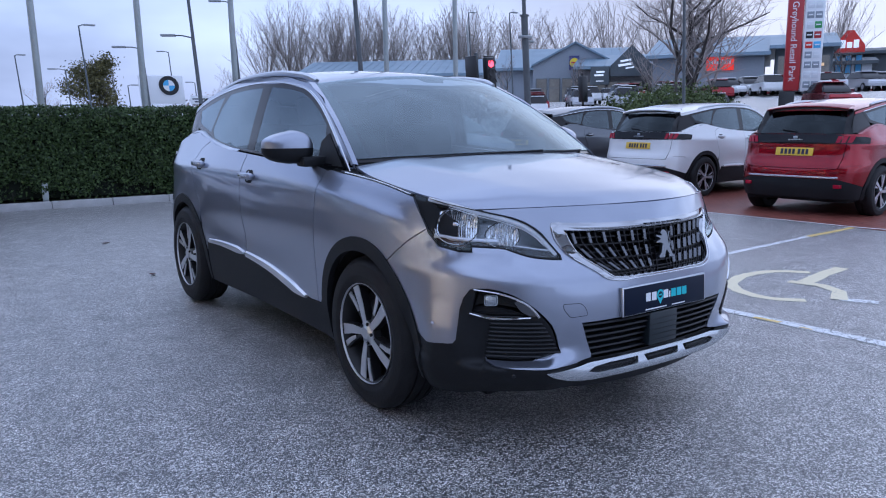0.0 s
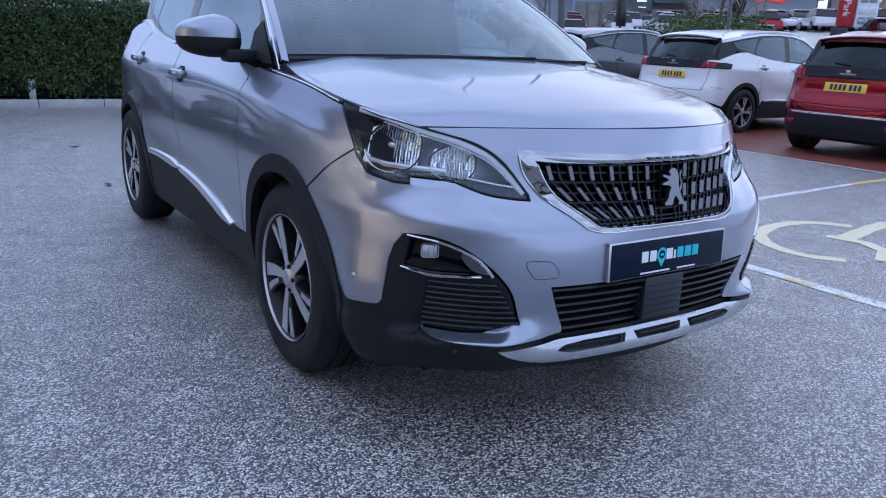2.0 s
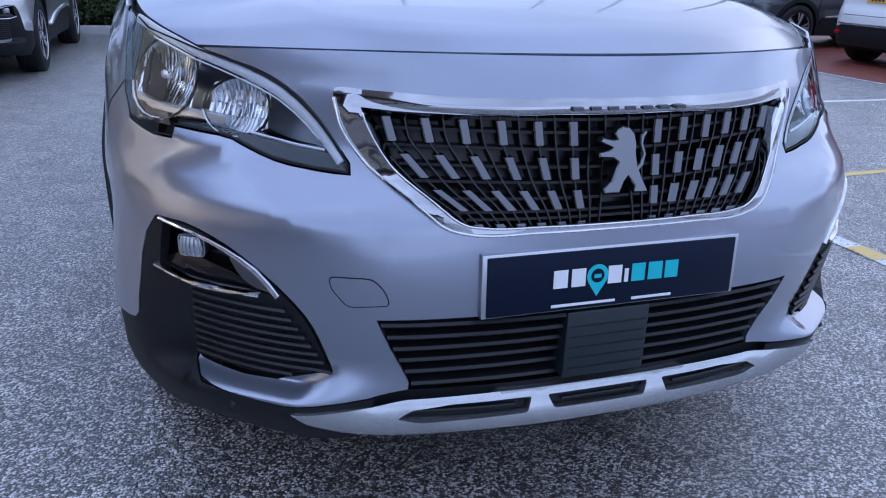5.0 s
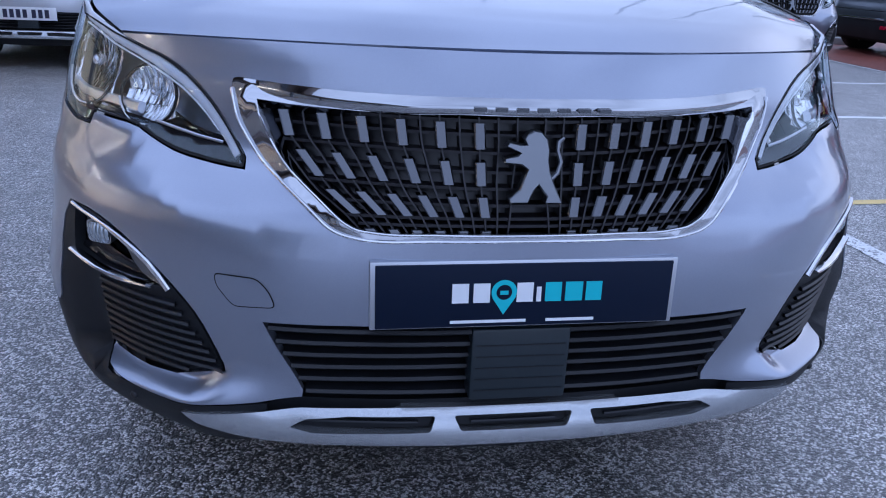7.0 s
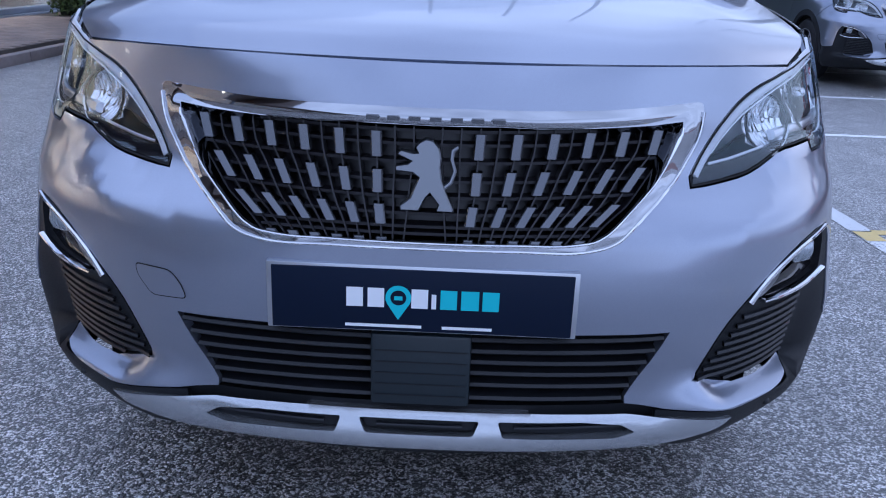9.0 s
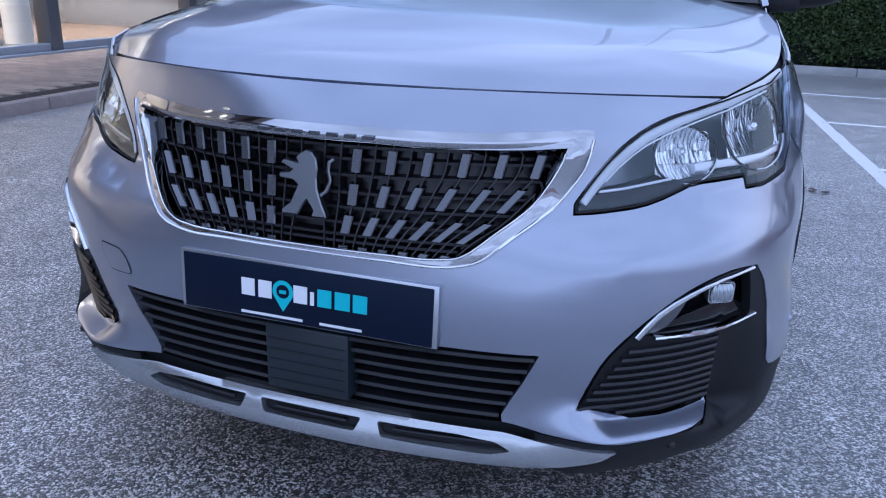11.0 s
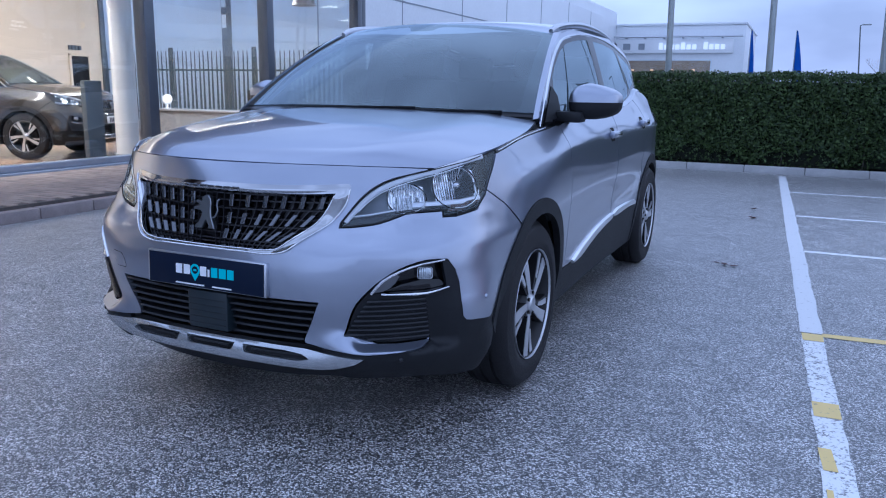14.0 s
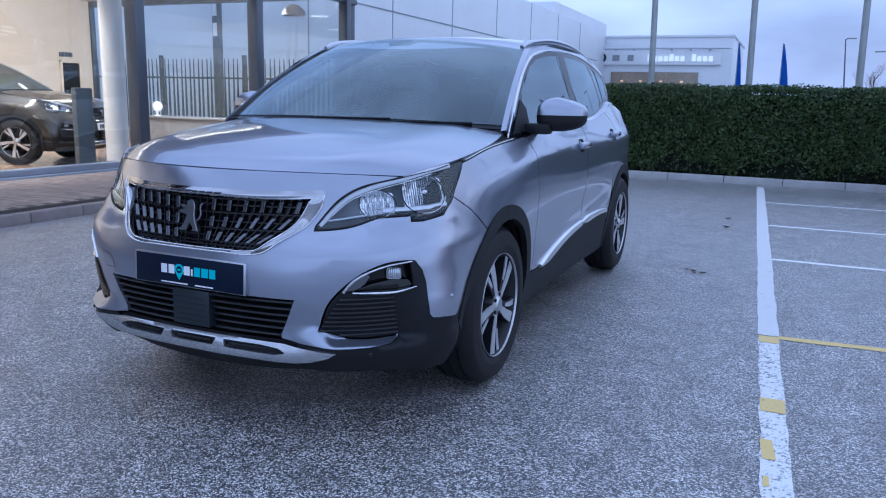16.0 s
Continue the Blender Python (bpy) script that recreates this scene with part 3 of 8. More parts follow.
LIP_LOW = [(.7445, .366), (.741, .356), (.72, .3515), (.69, .348), (.65, .344), (.60, .342), (.53, .349), (.455, .352), (.378, .364)]


def plate(parent, m, colour, ink, width=.52, label=""):
    """A number plate with its characters as plain bars."""
    p = part("number_plate", boxes((-width / 2, width / 2, -.004, .004, -.0555, .0555), bevel=.002, m=m), colour, parent, label)
    rows = []
    x = -.19
    for i in range(7):
        rows.append((x, x + .036, -.0065, -.0035, -.036, .036))
        x += .055 if i != 3 else .075
    for r_ in rows:
        part("plate_character", boxes(r_, m=m), ink, p)
    return p


def build_car(name, label, paint_mat, group=""):
    car = thing(name, label, "car", group)
    P = paint_mat

    # nose and bumper skin
    lamp = lamp_outline()
    half = [(0, .9642), fx(.15, .9642), fx(.30, .9632), fx(.45, .961), fx(.58, .957), fx(.69, .950)]
    half += [fx(p[0] - .004, p[1] + .003) for p in LAMP[3][1:]] + [fx(.464, .756)]
    half += [fx(p[0], p[1] - .005) for p in LAMP[0][1:]]
    half += [sy(.400, .806), sy(.448, .845), sy(.47, .868), sy(.555, .812)]
    half += arc(AXLE_F, A_OUT + .002, 57, 14, 12)
    half += [sy(.398, .424), sy(.355, .428), sy(.322, .432), sy(.295, .434), sy(.276, .438), sy(.266, .452), sy(.263, .51), sy(.264, .575), sy(.255, .62)]
    half += [fx(*p) for p in FOG_TOP if p[1] > .446] + [fx(.525, .446), fx(.409, .446), fx(.4395, .517), fx(.25, .519), (0, .520)]
    grille = both([fx(*p) if p[0] else (0, p[1]) for p in GRILLE_S])
    panel("front_bumper", both(half), shell, P, car, step=.024, holes=[grille], rim=.02)
    # lower black apron
    corner = [fx(.5255, .450)] + [fx(*p) for p in FOG_TOP if p[1] < .446] + [fx(*p) for p in LIP + LIP_LOW] + [fx(.376, .378), fx(.4105, .450)]
    for o in (corner, mirror(corner)):
        panel("bumper_lip", [(u, 4 * z) for u, z in o], lambda u, z: shell(u, z / 4), P, car, step=.0125, rim=.012, lift=-.0003)
    low = [fx(.44, .348), fx(.53, .345), fx(.60, .338), fx(.65, .340), fx(.69, .344), fx(.72, .3475), fx(.743, .352), fx(.7475, .366), fx(.745, .379), fx(.735, .373), fx(.66, .371), fx(.61, .373), fx(.55, .393), fx(.518, .408)]
    low += [fx(p[0] + .006, p[1] - .004) for p in reversed(FOG_TOP[:-1])]
    low += [sy(.260, .62), sy(.270, .575), sy(.269, .51), sy(.272, .456), sy(.280, .446), sy(.295, .442), sy(.322, .440), sy(.355, .436), sy(.39, .432)] + arc(AXLE_F, A_OUT + .002, 14.5, 6, 4)
    low += [sy(.50, .24), sy(.46, .205), sy(.30, .21), fx(.72, .225), fx(.60, .235), fx(.50, .24), fx(.44, .26)]
    for side_u in (1, -1):
        o = low if side_u > 0 else mirror(low)
        pocket = [fx(*p) for p in FOG_POCKET]
        panel("bumper_cladding", o, shell, M["black_plastic"], car, step=.03, rim=.02, lift=-.002, holes=[pocket if side_u > 0 else mirror(pocket)])
    chin = [(0, .352), fx(.2, .352), fx(.40, .352), fx(.50, .322), fx(.50, .235), fx(.3, .215), (0, .21)]
    panel("chin", both(chin), shell_in, M["black_plastic"], car, step=.04, rim=.05)

    # grille
    inner = both([fx(*p) if p[0] else (0, p[1]) for p in GRILLE_IN_S])
    rim_pts = np.array([q for q in dense(grille, .008)])

    def framed(u, z):
        """The surround's face turns outwards: it stands proud towards its inner edge, but not along the top."""
        x, y, z2 = shell(u, z)
        d = min(.05, float(np.min(np.hypot(rim_pts[:, 0] - u, rim_pts[:, 1] - z))))
        return (x, y - .32 * d * ease(abs(x), .24, .34) * (1 - ease(z, .855, .885)), z2)

    frame = panel("grille_frame", grille, framed, M["frame"], car, "polished chrome grille surround", step=.02, holes=[inner], rim=.03, lift=.002)
    # rounded bar over the top: upper face to the sky, lower face undercut
    edge_out, edge_in = Spline(*GRILLE[:8]), Spline(*GRILLE_IN[:6])
    bm = bmesh.new()
    prev = None
    for i in range(61):
        x = -.468 + .936 * i / 60
        a = abs(x)
        flush = 1 - ease(a, .34, .470)
        zo, zi = edge_out(a), edge_in(min(a, .445))
        row = []
        for k, lift in ((0, 0), (.03, .006), (.30, .0075), (.52, .0085), (.62, .0078), (.88, .004), (1, -.003)):
            z = zo + (zi - zo) * k
            p = Vector(shell(fx(a, z)[0] * (1 if x >= 0 else -1), z))
            row.append(bm.verts.new(p - Vector((0, lift * flush + .0022 + .001 * flush, -.004 * (k == .03) * flush))))
        if prev:
            for q in range(6):
                bm.faces.new((prev[q], prev[q + 1], row[q + 1], row[q]))
        prev = row
    bmesh.ops.recalc_face_normals(bm, faces=bm.faces[:])
    part("frame_top", bm, M["frame"], frame)
    low_edge = [(u, z) for u, z in (fx(*p) for p in GRILLE[9:-1])]
    low_edge = smooth_line([(-u, z) for u, z in low_edge] + [(0, .672)] + low_edge[::-1], .010)
    strip("frame_edge", low_edge, shell, .006, .007, M["chrome"], frame)
    in_edge = [(u, z) for u, z in (fx(*p) for p in GRILLE_IN[6:-1])]
    in_edge = smooth_line([(-u, z) for u, z in in_edge] + [(0, .681)] + in_edge[::-1], .010)
    strip("frame_edge", in_edge, framed, .005, .006, M["chrome"], frame)

    def recess(u, z):
        x, y, z2 = shell(u, z)
        return (x, y + .045, z2)

    panel("grille_backing", inner, recess, M["mesh_black"], car, step=.05, rim=.0)
    # the mesh: level and leaning bars
    def in_grille(x, z):
        return inside((fx(abs(x), z)[0] * (1 if x >= 0 else -1), z), inner)

    bm = bmesh.new()

    def bar(a, b, w, d0, d1):
        (xa, za), (xb, zb) = a, b
        va, vb = Vector(shell(fx(abs(xa), za)[0] * (1 if xa >= 0 else -1), za)), Vector(shell(fx(abs(xb), zb)[0] * (1 if xb >= 0 else -1), zb))
        t = (vb - va).normalized()
        n = Vector((0, 1, 0))
        s = t.cross(n).normalized() * w / 2
        q = [bm.verts.new(v + e + n * d) for v in (va, vb) for e in (s, -s) for d in (d0, d1)]
        for f in ((0, 4, 6, 2), (0, 1, 5, 4), (2, 6, 7, 3)):
            bm.faces.new([q[i] for i in f])

    # columns fan in towards the foot
    col_a = Spline((.68, .072), (.709, .0745), (.757, .081), (.80, .083), (.854, .086), (.88, .087))
    col_b = Spline((.68, .037), (.709, .042), (.738, .049), (.757, .0520), (.792, .0574), (.813, .0608), (.854, .0625), (.88, .063))

    def col(c, z):
        return col_a(z) + col_b(z) * c

    for z in (.858, .836, .807, .776, .750, .724, .703, .691):
        xs_ = [x for x in np.arange(-.46, .461, .02) if in_grille(x, z)]
        for xa, xb in zip(xs_, xs_[1:]):
            bar((xa, z), (xb, z), .0052, .016, .042)
    for k in range(-2, 13):
        zs = np.arange(.676, .875, .0145)
        for sg in (1, -1):
            pts = [(sg * col(k / 2, z), z) for z in zs]
            for a, b in zip(pts, pts[1:]):
                if in_grille(*a) or in_grille(*b):
                    bar(a, b, .0028, .013, .042)
    bmesh.ops.recalc_face_normals(bm, faces=bm.faces[:])
    part("grille_mesh", bm, M["mesh_black"], frame, "black plastic grille mesh", False)
    for row, (z0, z1) in enumerate(((.815, .856), (.757, .794), (.708, .739), (.679, .686))):
        for k in range(7):
            for sg in (1, -1):
                xa, xb = sg * col(k, z0), sg * col(k, z1)
                if not (in_grille(xb, min(z1, .864)) and in_grille(xa, max(z0, .683))):
                    continue
                bm = bmesh.new()
                vs = []
                for x, z in ((xa, z0), (xb, z1)):
                    u = fx(abs(x), z)[0] * (1 if x >= 0 else -1)
                    c = Vector(shell(u, z))
                    for dx, dy in ((-.0092, .026), (-.0092, .009), (-.0070, .0065), (.0070, .0065), (.0092, .009), (.0092, .026)):
                        vs.append(bm.verts.new(c + Vector((dx, dy, 0))))
                for f in ((0, 1, 7, 6), (1, 2, 8, 7), (2, 3, 9, 8), (3, 4, 10, 9), (4, 5, 11, 10), (0, 5, 4, 3, 2, 1), (6, 7, 8, 9, 10, 11)):
                    bm.faces.new([vs[i] for i in f])
                bmesh.ops.recalc_face_normals(bm, faces=bm.faces[:])
                part("grille_tab", bm, M["tab"], frame, "", False)
    # badge: a plain upright shape
    badge = [(-.042, .744), (-.040, .737), (-.010, .737), (.000, .757), (.007, .766), (.021, .748), (.018, .737), (.047, .737), (.044, .745), (.034, .765), (.026, .785), (.023, .805), (.024, .820), (.020, .838), (.010, .849),
             (-.002, .851), (-.012, .846), (-.019, .838), (-.014, .829), (-.024, .829), (-.042, .833), (-.048, .826), (-.024, .816), (-.030, .812), (-.050, .808), (-.050, .800), (-.022, .797), (-.012, .790), (-.018, .776), (-.025, .758)]
    bm = bmesh.new()
    f = bm.faces.new([bm.verts.new((x, -.046 + (z - .737) * .20, z)) for x, z in badge])
    r = bmesh.ops.extrude_face_region(bm, geom=[f])
    bmesh.ops.translate(bm, vec=(0, -.014, 0), verts=[v for v in r["geom"] if isinstance(v, bmesh.types.BMVert)])
    bmesh.ops.inset_region(bm, faces=[g for g in r["geom"] if isinstance(g, bmesh.types.BMFace)], thickness=.0022, depth=.003)
    bmesh.ops.recalc_face_normals(bm, faces=bm.faces[:])
    part("badge", bm, M["badge"], frame, "satin silver badge", False)
    part("badge_curl", tube([(.026, -.046, .770), (.040, -.042, .782), (.046, -.038, .800), (.040, -.034, .818), (.042, -.031, .832), (.050, -.029, .838)], .004, 8, taper=[.004, .004, .0035, .0035, .0045, .003]), M["badge"], frame)
    bm = bmesh.new()
    for i in range(7):
        u = -.090 + .034 * i
        box(bm, u - .0095, u + .0095, -.0335, -.018, .8785, .8850)
    part("name_bar", bm, M["tab"], frame)

    # lower intake
    intake = both([fx(*p) if p[0] else (0, p[1]) for p in INTAKE])
    panel("intake_backing", intake, lambda u, z: (lambda p: (p[0], p[1] + .05, p[2]))(shell(u, z)), M["gap"], car, step=.06, rim=0)
    for sg in (1, -1):
        for i in range(6):
            louvre = bmesh.new()
            z = .372 + .026 * i
            lim = .375 + (z - .38) * .46
            prev = None
            for j in range(15):
                x = .088 + (lim - .088) * j / 14
                c = Vector(shell(fx(x, z)[0] * sg, z))
                row = [louvre.verts.new(c + Vector((0, dy, dz))) for dy, dz in ((.05, .010), (.004, .006), (.0, .001), (.006, -.004), (.05, -.003))]
                if prev:
                    for a in range(4):
                        louvre.faces.new((prev[a], prev[a + 1], row[a + 1], row[a]))
                prev = row
            bmesh.ops.recalc_face_normals(louvre, faces=louvre.faces[:])
            part("intake_slat", louvre, M["slat"], car)
    bm = bmesh.new()
    box(bm, -.088, .088, -.062, -.01, .372, .512, .006)
    radar = part("radar_cover", bm, M["radar"], car, "flat dark sensor panel")
    for i in range(5):
        part("radar_rib", boxes((-.080, .080, -.0632, -.060, .392 + .022 * i, .394 + .022 * i)), M["slat"], radar, "", False)
    # side intakes
    for sg in (1, -1):
        for i in range(9):
            bm = bmesh.new()
            z = .3835 + .0172 * i
            x0 = .512 + (z - .394) * .62 if z > .394 else .580
            prev = None
            for j in range(11):
                x = x0 + (.745 - x0) * j / 10
                c = Vector(shell(fx(x, z)[0] * sg, z))
                row = [bm.verts.new(c + Vector((0, dy, dz))) for dy, dz in ((.03, .008), (-.006, .005), (-.010, .001), (-.004, -.003), (.03, -.003))]
                if prev:
                    for a in range(4):
                        bm.faces.new((prev[a], prev[a + 1], row[a + 1], row[a]))
                prev = row
            bmesh.ops.recalc_face_normals(bm, faces=bm.faces[:])
            part("side_slat", bm, M["slat"], car)
        # fog lamp and its chrome edges
        w = sg
        def on_nose(pts):
            return [(w * u, z) for u, z in (fx(*p) for p in pts)]

        up_line = on_nose(smooth_line([(.789, .654), (.726, .643), (.676, .622), (.628, .587), (.600, .549)]))
        lo_line = on_nose(smooth_line([(.628, .549), (.69, .5465), (.75, .546), (.803, .562)]))
        fog = panel("fog_bezel", on_nose(((.803, .562), (.75, .546), (.600, .549), (.628, .587), (.676, .622), (.726, .643), (.789, .654))), lambda u, z: (lambda p: (p[0] * .975, p[1] + .040, p[2]))(shell(u, z)), M["gloss_black"], car, step=.03, rim=.0)
        strip("chrome_edge", up_line, shell, lambda t: .006 + .006 * t, .006, M["chrome"], fog)
        strip("chrome_edge", lo_line, shell, lambda t: .012 - .005 * abs(2 * t - 1), .010, M["chrome"], fog)
        floor_ = on_nose(((.64, .556), (.70, .553), (.75, .553), (.798, .566), (.775, .584), (.73, .586), (.68, .574)))
        panel("bezel_floor", floor_, lambda u, z: (lambda p: (p[0] * .99, p[1] + .012 + .5 * max(0, z - .556), p[2]))(shell(u, z)), M["gloss_black"], fog, step=.02, rim=0)
        # squarish projector with an upright-ribbed lens
        c = Vector(shell(fx(.749, .611)[0] * w, .611)) + Vector((-.012 * w, .012, 0))
        turn_m = Matrix.Translation(c) @ Matrix.Rotation(radians(30 * w), 4, "Z")
        ring = rounded([(-.024, -.019), (.024, -.019), (.024, .019), (-.024, .019)], .009, 4)
        bm = bmesh.new()
        loops_ = [[bm.verts.new((x * k, d, z * k)) for x, z in ring] for k, d in ((.80, .040), (1.10, .002), (1.10, -.003), (1.0, -.003))]
        for a, b in zip(loops_, loops_[1:]):
            for q in range(len(a)):
                bm.faces.new((a[q], a[(q + 1) % len(a)], b[(q + 1) % len(a)], b[q]))
        bmesh.ops.recalc_face_normals(bm, faces=bm.faces[:])
        bmesh.ops.transform(bm, matrix=turn_m, verts=bm.verts[:])
        part("fog_bowl", bm, M["satin"], fog)
        v, f = [], []
        for a in range(25):
            for b in range(11):
                x, z = -1 + a / 12, -1 + b / 5
                v.append(turn_m @ Vector((x * .0235 * (1 - .10 * z ** 4), -.002 - .010 * (1 - .5 * x * x - .5 * z * z) + .0016 * math.cos(a * 1.57), z * .0185 * (1 - .10 * x ** 4))))
        f = [(a * 11 + b, a * 11 + b + 11, a * 11 + b + 12, a * 11 + b + 1) for a in range(24) for b in range(10)]
        raw("fog_lamp", v, f, M["fog_lens"], fog)
        panel("bezel_corner", on_nose(((.602, .551), (.630, .585), (.668, .614), (.676, .606), (.664, .582), (.650, .566), (.632, .556))), lambda u, z: (lambda p: (p[0], p[1] + .003 + .10 * max(0, abs(p[0]) - .61), p[2]))(shell(u, z)), M["bezel"], fog, step=.02, rim=.0)
        # parking sensor
        bm = bmesh.new()
        bmesh.ops.create_uvsphere(bm, u_segments=12, v_segments=6, radius=.010, matrix=Matrix.Translation(Vector(shell(sy(.365, .505)[0] * w, .505)) - Vector((.005 * w, 0, 0))))
        part("parking_sensor", bm, P, car)
        bm = bmesh.new()
        bmesh.ops.create_uvsphere(bm, u_segments=12, v_segments=6, radius=.009, matrix=Matrix.Translation(Vector(shell(fx(.687, .318)[0] * w, .318)) + Vector((0, .006, 0))))
        part("parking_sensor", bm, M["slat"], car)
    tow = rounded([fx(*p) for p in ((.518, .598), (.445, .597), (.425, .575), (.415, .545), (.488, .540), (.515, .575))], .012)
    tow = mirror(tow)
    panel("tow_cover_gap", tow, shell, M["gap"], car, step=.03, rim=0, lift=.0008)
    panel("tow_cover", shrink(tow, .0022), shell, P, car, step=.02, rim=.001, lift=.0014)
    # skid
    skid = [(0, .349), fx(.20, .349), fx(.38, .346), fx(.446, .339), fx(.52, .334), fx(.592, .328), fx(.565, .310), fx(.50, .288), fx(.44, .277), fx(.38, .274), fx(.20, .281), (0, .283)]

    SKID = Spline((0, 0), (.12, .007), (.5, .017), (1, .026))

    def skid_surface(u, z):
        x, y, z2 = shell(u, z)
        return (x, y - .004 - SKID(max(0, min(1, (.349 - z) / .066))) * (1 - .75 * ease(abs(x), .40, .54)), z2)

    slot0 = both([(0, .338), fx(.110, .338), fx(.098, .312), (0, .312)])
    slot1 = [fx(.143, .338), fx(.30, .336), fx(.372, .329), fx(.402, .312), fx(.36, .303), fx(.153, .310)]
    slots = [rounded(slot0, .006), rounded(slot1, .006), rounded(mirror(slot1), .006)]
    sk = panel("skid_plate", both(skid), skid_surface, M["skid"], car, "silver painted skid plate", step=.02, holes=slots, rim=.03)
    for s in slots:
        panel("slot_backing", s, lambda u, z: (lambda p: (p[0], p[1] + .022, p[2]))(skid_surface(u, z)), M["black_plastic"], sk, step=.05, rim=0)
        span = [u for u, z in s]
        strip("slot_louvre", [(min(span) + .03 + (max(span) - min(span) - .06) * i / 12, .322) for i in range(13)], lambda u, z: (lambda p: (p[0], p[1] + .014, p[2]))(skid_surface(u, z)), .006, .006, M["slat"], sk)

    # plate with dealer's panel
    pm = pose(0, -.062, .579, -3, 0, 0)
    bm = bmesh.new()
    box(bm, -.264, .264, -.004, .012, -.058, .061, .002, m=pm)
    holder = part("plate_holder", bm, M["satin"], car)
    dp = part("dealer_plate", boxes((-.255, .255, -.0075, -.0035, -.0555, .0555), bevel=.0015, m=pm), M["plate_navy"], holder, "dark navy dealer plate with plain marks")
    word = []
    for i, x in enumerate((-.128, -.092, .0, 0, 0, 0)[:2]):
        word.append((x, x + .028, -.0088, -.007, -.012, .022))
    word += [(-.018, .010, -.0088, -.007, -.012, .022), (.016, .024, -.0088, -.007, -.012, .014)]
    part("white_mark", boxes(*word, (-.13, .0, -.0086, -.007, -.0485, -.0435), (.035, .12, -.0086, -.007, -.0485, -.0435), m=pm), M["mark_white"], dp, "", False)
    teal = [(.031, .059, -.0088, -.007, -.012, .022), (.066, .096, -.0088, -.007, -.012, .022), (.102, .130, -.0088, -.007, -.012, .022)]
    part("turquoise_mark", boxes(*teal, m=pm), M["mark_teal"], dp, "", False)
    bm = bmesh.new()
    pin = [bm.verts.new((-.040 + .022 * math.cos(a), -.009, .006 + .022 * math.sin(a))) for a in (radians(210 - 240 * i / 12) for i in range(13))] + [bm.verts.new((-.040, -.009, -.034))]
    bm.faces.new(pin)
    bmesh.ops.transform(bm, matrix=pm, verts=bm.verts[:])
    part("pin_mark", bm, M["mark_teal"], dp, "", False)
    bm = bmesh.new()
    bm.faces.new([bm.verts.new((-.040 + .0135 * math.cos(a), -.0094, .006 + .0135 * math.sin(a))) for a in (radians(-18 * i) for i in range(20))])
    bmesh.ops.transform(bm, matrix=pm, verts=bm.verts[:])
    part("pin_eye", bm, M["plate_navy"], dp, "", False)
    part("pin_bar", boxes((-.047, -.033, -.0100, -.0094, .002, .009), m=pm), M["mark_teal"], dp, "", False)

    # headlamps
    for sg in (1, -1):
        o = lamp if sg > 0 else mirror(lamp)

        def tub(u, z):
            x, y, z2 = shell(u, z)
            return (x - .055 * (1 if x > 0 else -1), y + .085, z2 - .04 * min(1, max(0, (z - .90) / .08)))

        hl = new("headlamp")
        hl.parent = car
        tagged(hl, "clear headlamp with chrome reflectors")
        panel("lamp_housing", o, tub, M["lamp_inner"], hl, step=.03, rim=-.03)

        def fluted(back, ribs):
            def surf(u, z):
                x, y, z2 = shell(u, z)
                r = .0009 * math.sin(abs(u) * ribs)
                return (x - .55 * back * sg, y + back + r, z2)
            return surf

        def facets(name, cx, cz, ru, rz, deep, cols, rows, material, seed):
            """A dished reflector of small pillow-shaped facets in upright columns."""
            cu, rnd = fx(cx, cz)[0], random.Random(seed)
            v, f = [], []
            for i in range(cols):
                for j in range(rows):
                    tilt, nod = rnd.uniform(-.24, .24), rnd.uniform(-.28, .28)
                    base = len(v)
                    for q in range(5):
                        for r in range(3):
                            a, b = -1 + 2 * (i + q / 4) / cols, -1 + 2 * (j + r / 2) / rows
                            half = math.sqrt(1 - .45 * a * a)
                            u, z = cu + a * ru, cz + b * rz * half
                            x, y, z2 = shell(u, z)
                            back = .016 + deep * max(0, 1 - .8 * (a * a + b * b)) - .0022 * (1 - (q / 2 - 1) ** 2) + tilt * ru / cols * (q / 2 - 1) + nod * rz / rows * (r - 1)
                            v.append((sg * (x - .55 * back), y + back, z2))
                    for q in range(4):
                        for r in range(2):
                            k = base + q * 3 + r
                            f.append((k, k + 3, k + 4, k + 1) if sg > 0 else (k, k + 1, k + 4, k + 3))
            return raw(name, v, f, material, hl)

        for cx, cz, ru, rz, deep, cols, rows, seed in ((.772, .888, .096, .066, .042, 19, 5, 3), (.646, .853, .072, .046, .034, 14, 4, 7)):
            facets("reflector", cx, cz, ru, rz, deep, cols, rows, M["reflector"], seed)
            cu = fx(cx, cz)[0]
            ring = [(sg * (cu + 1.10 * ru * a), cz + 1.12 * rz * b) for a, b in [(math.cos(a), math.sin(a) * (1 - .12 * math.cos(a))) for a in (radians(15 * i) for i in range(25))]]

            def rim_at(u, z):
                x, y, z2 = shell(u, z)
                return (x - .004 * sg, y + .012, z2)

            strip("reflector_rim", ring, rim_at, .004, .003, M["gap"], hl)
            strip("rim_line", ring[17:24], rim_at, .003, .006, M["white_led"], hl)
        for x, z, r in ((.772, .890, .012), (.646, .854, .009)):
            c = Vector(shell(fx(x, z)[0] * sg, z))
            bm = bmesh.new()
            bmesh.ops.create_uvsphere(bm, u_segments=16, v_segments=10, radius=r, matrix=Matrix.Translation(c + Vector((-.014 * sg, .034, 0))) @ Matrix.Diagonal((1, 2.0, 1, 1)))
            part("bulb", bm, M["chrome"], hl)
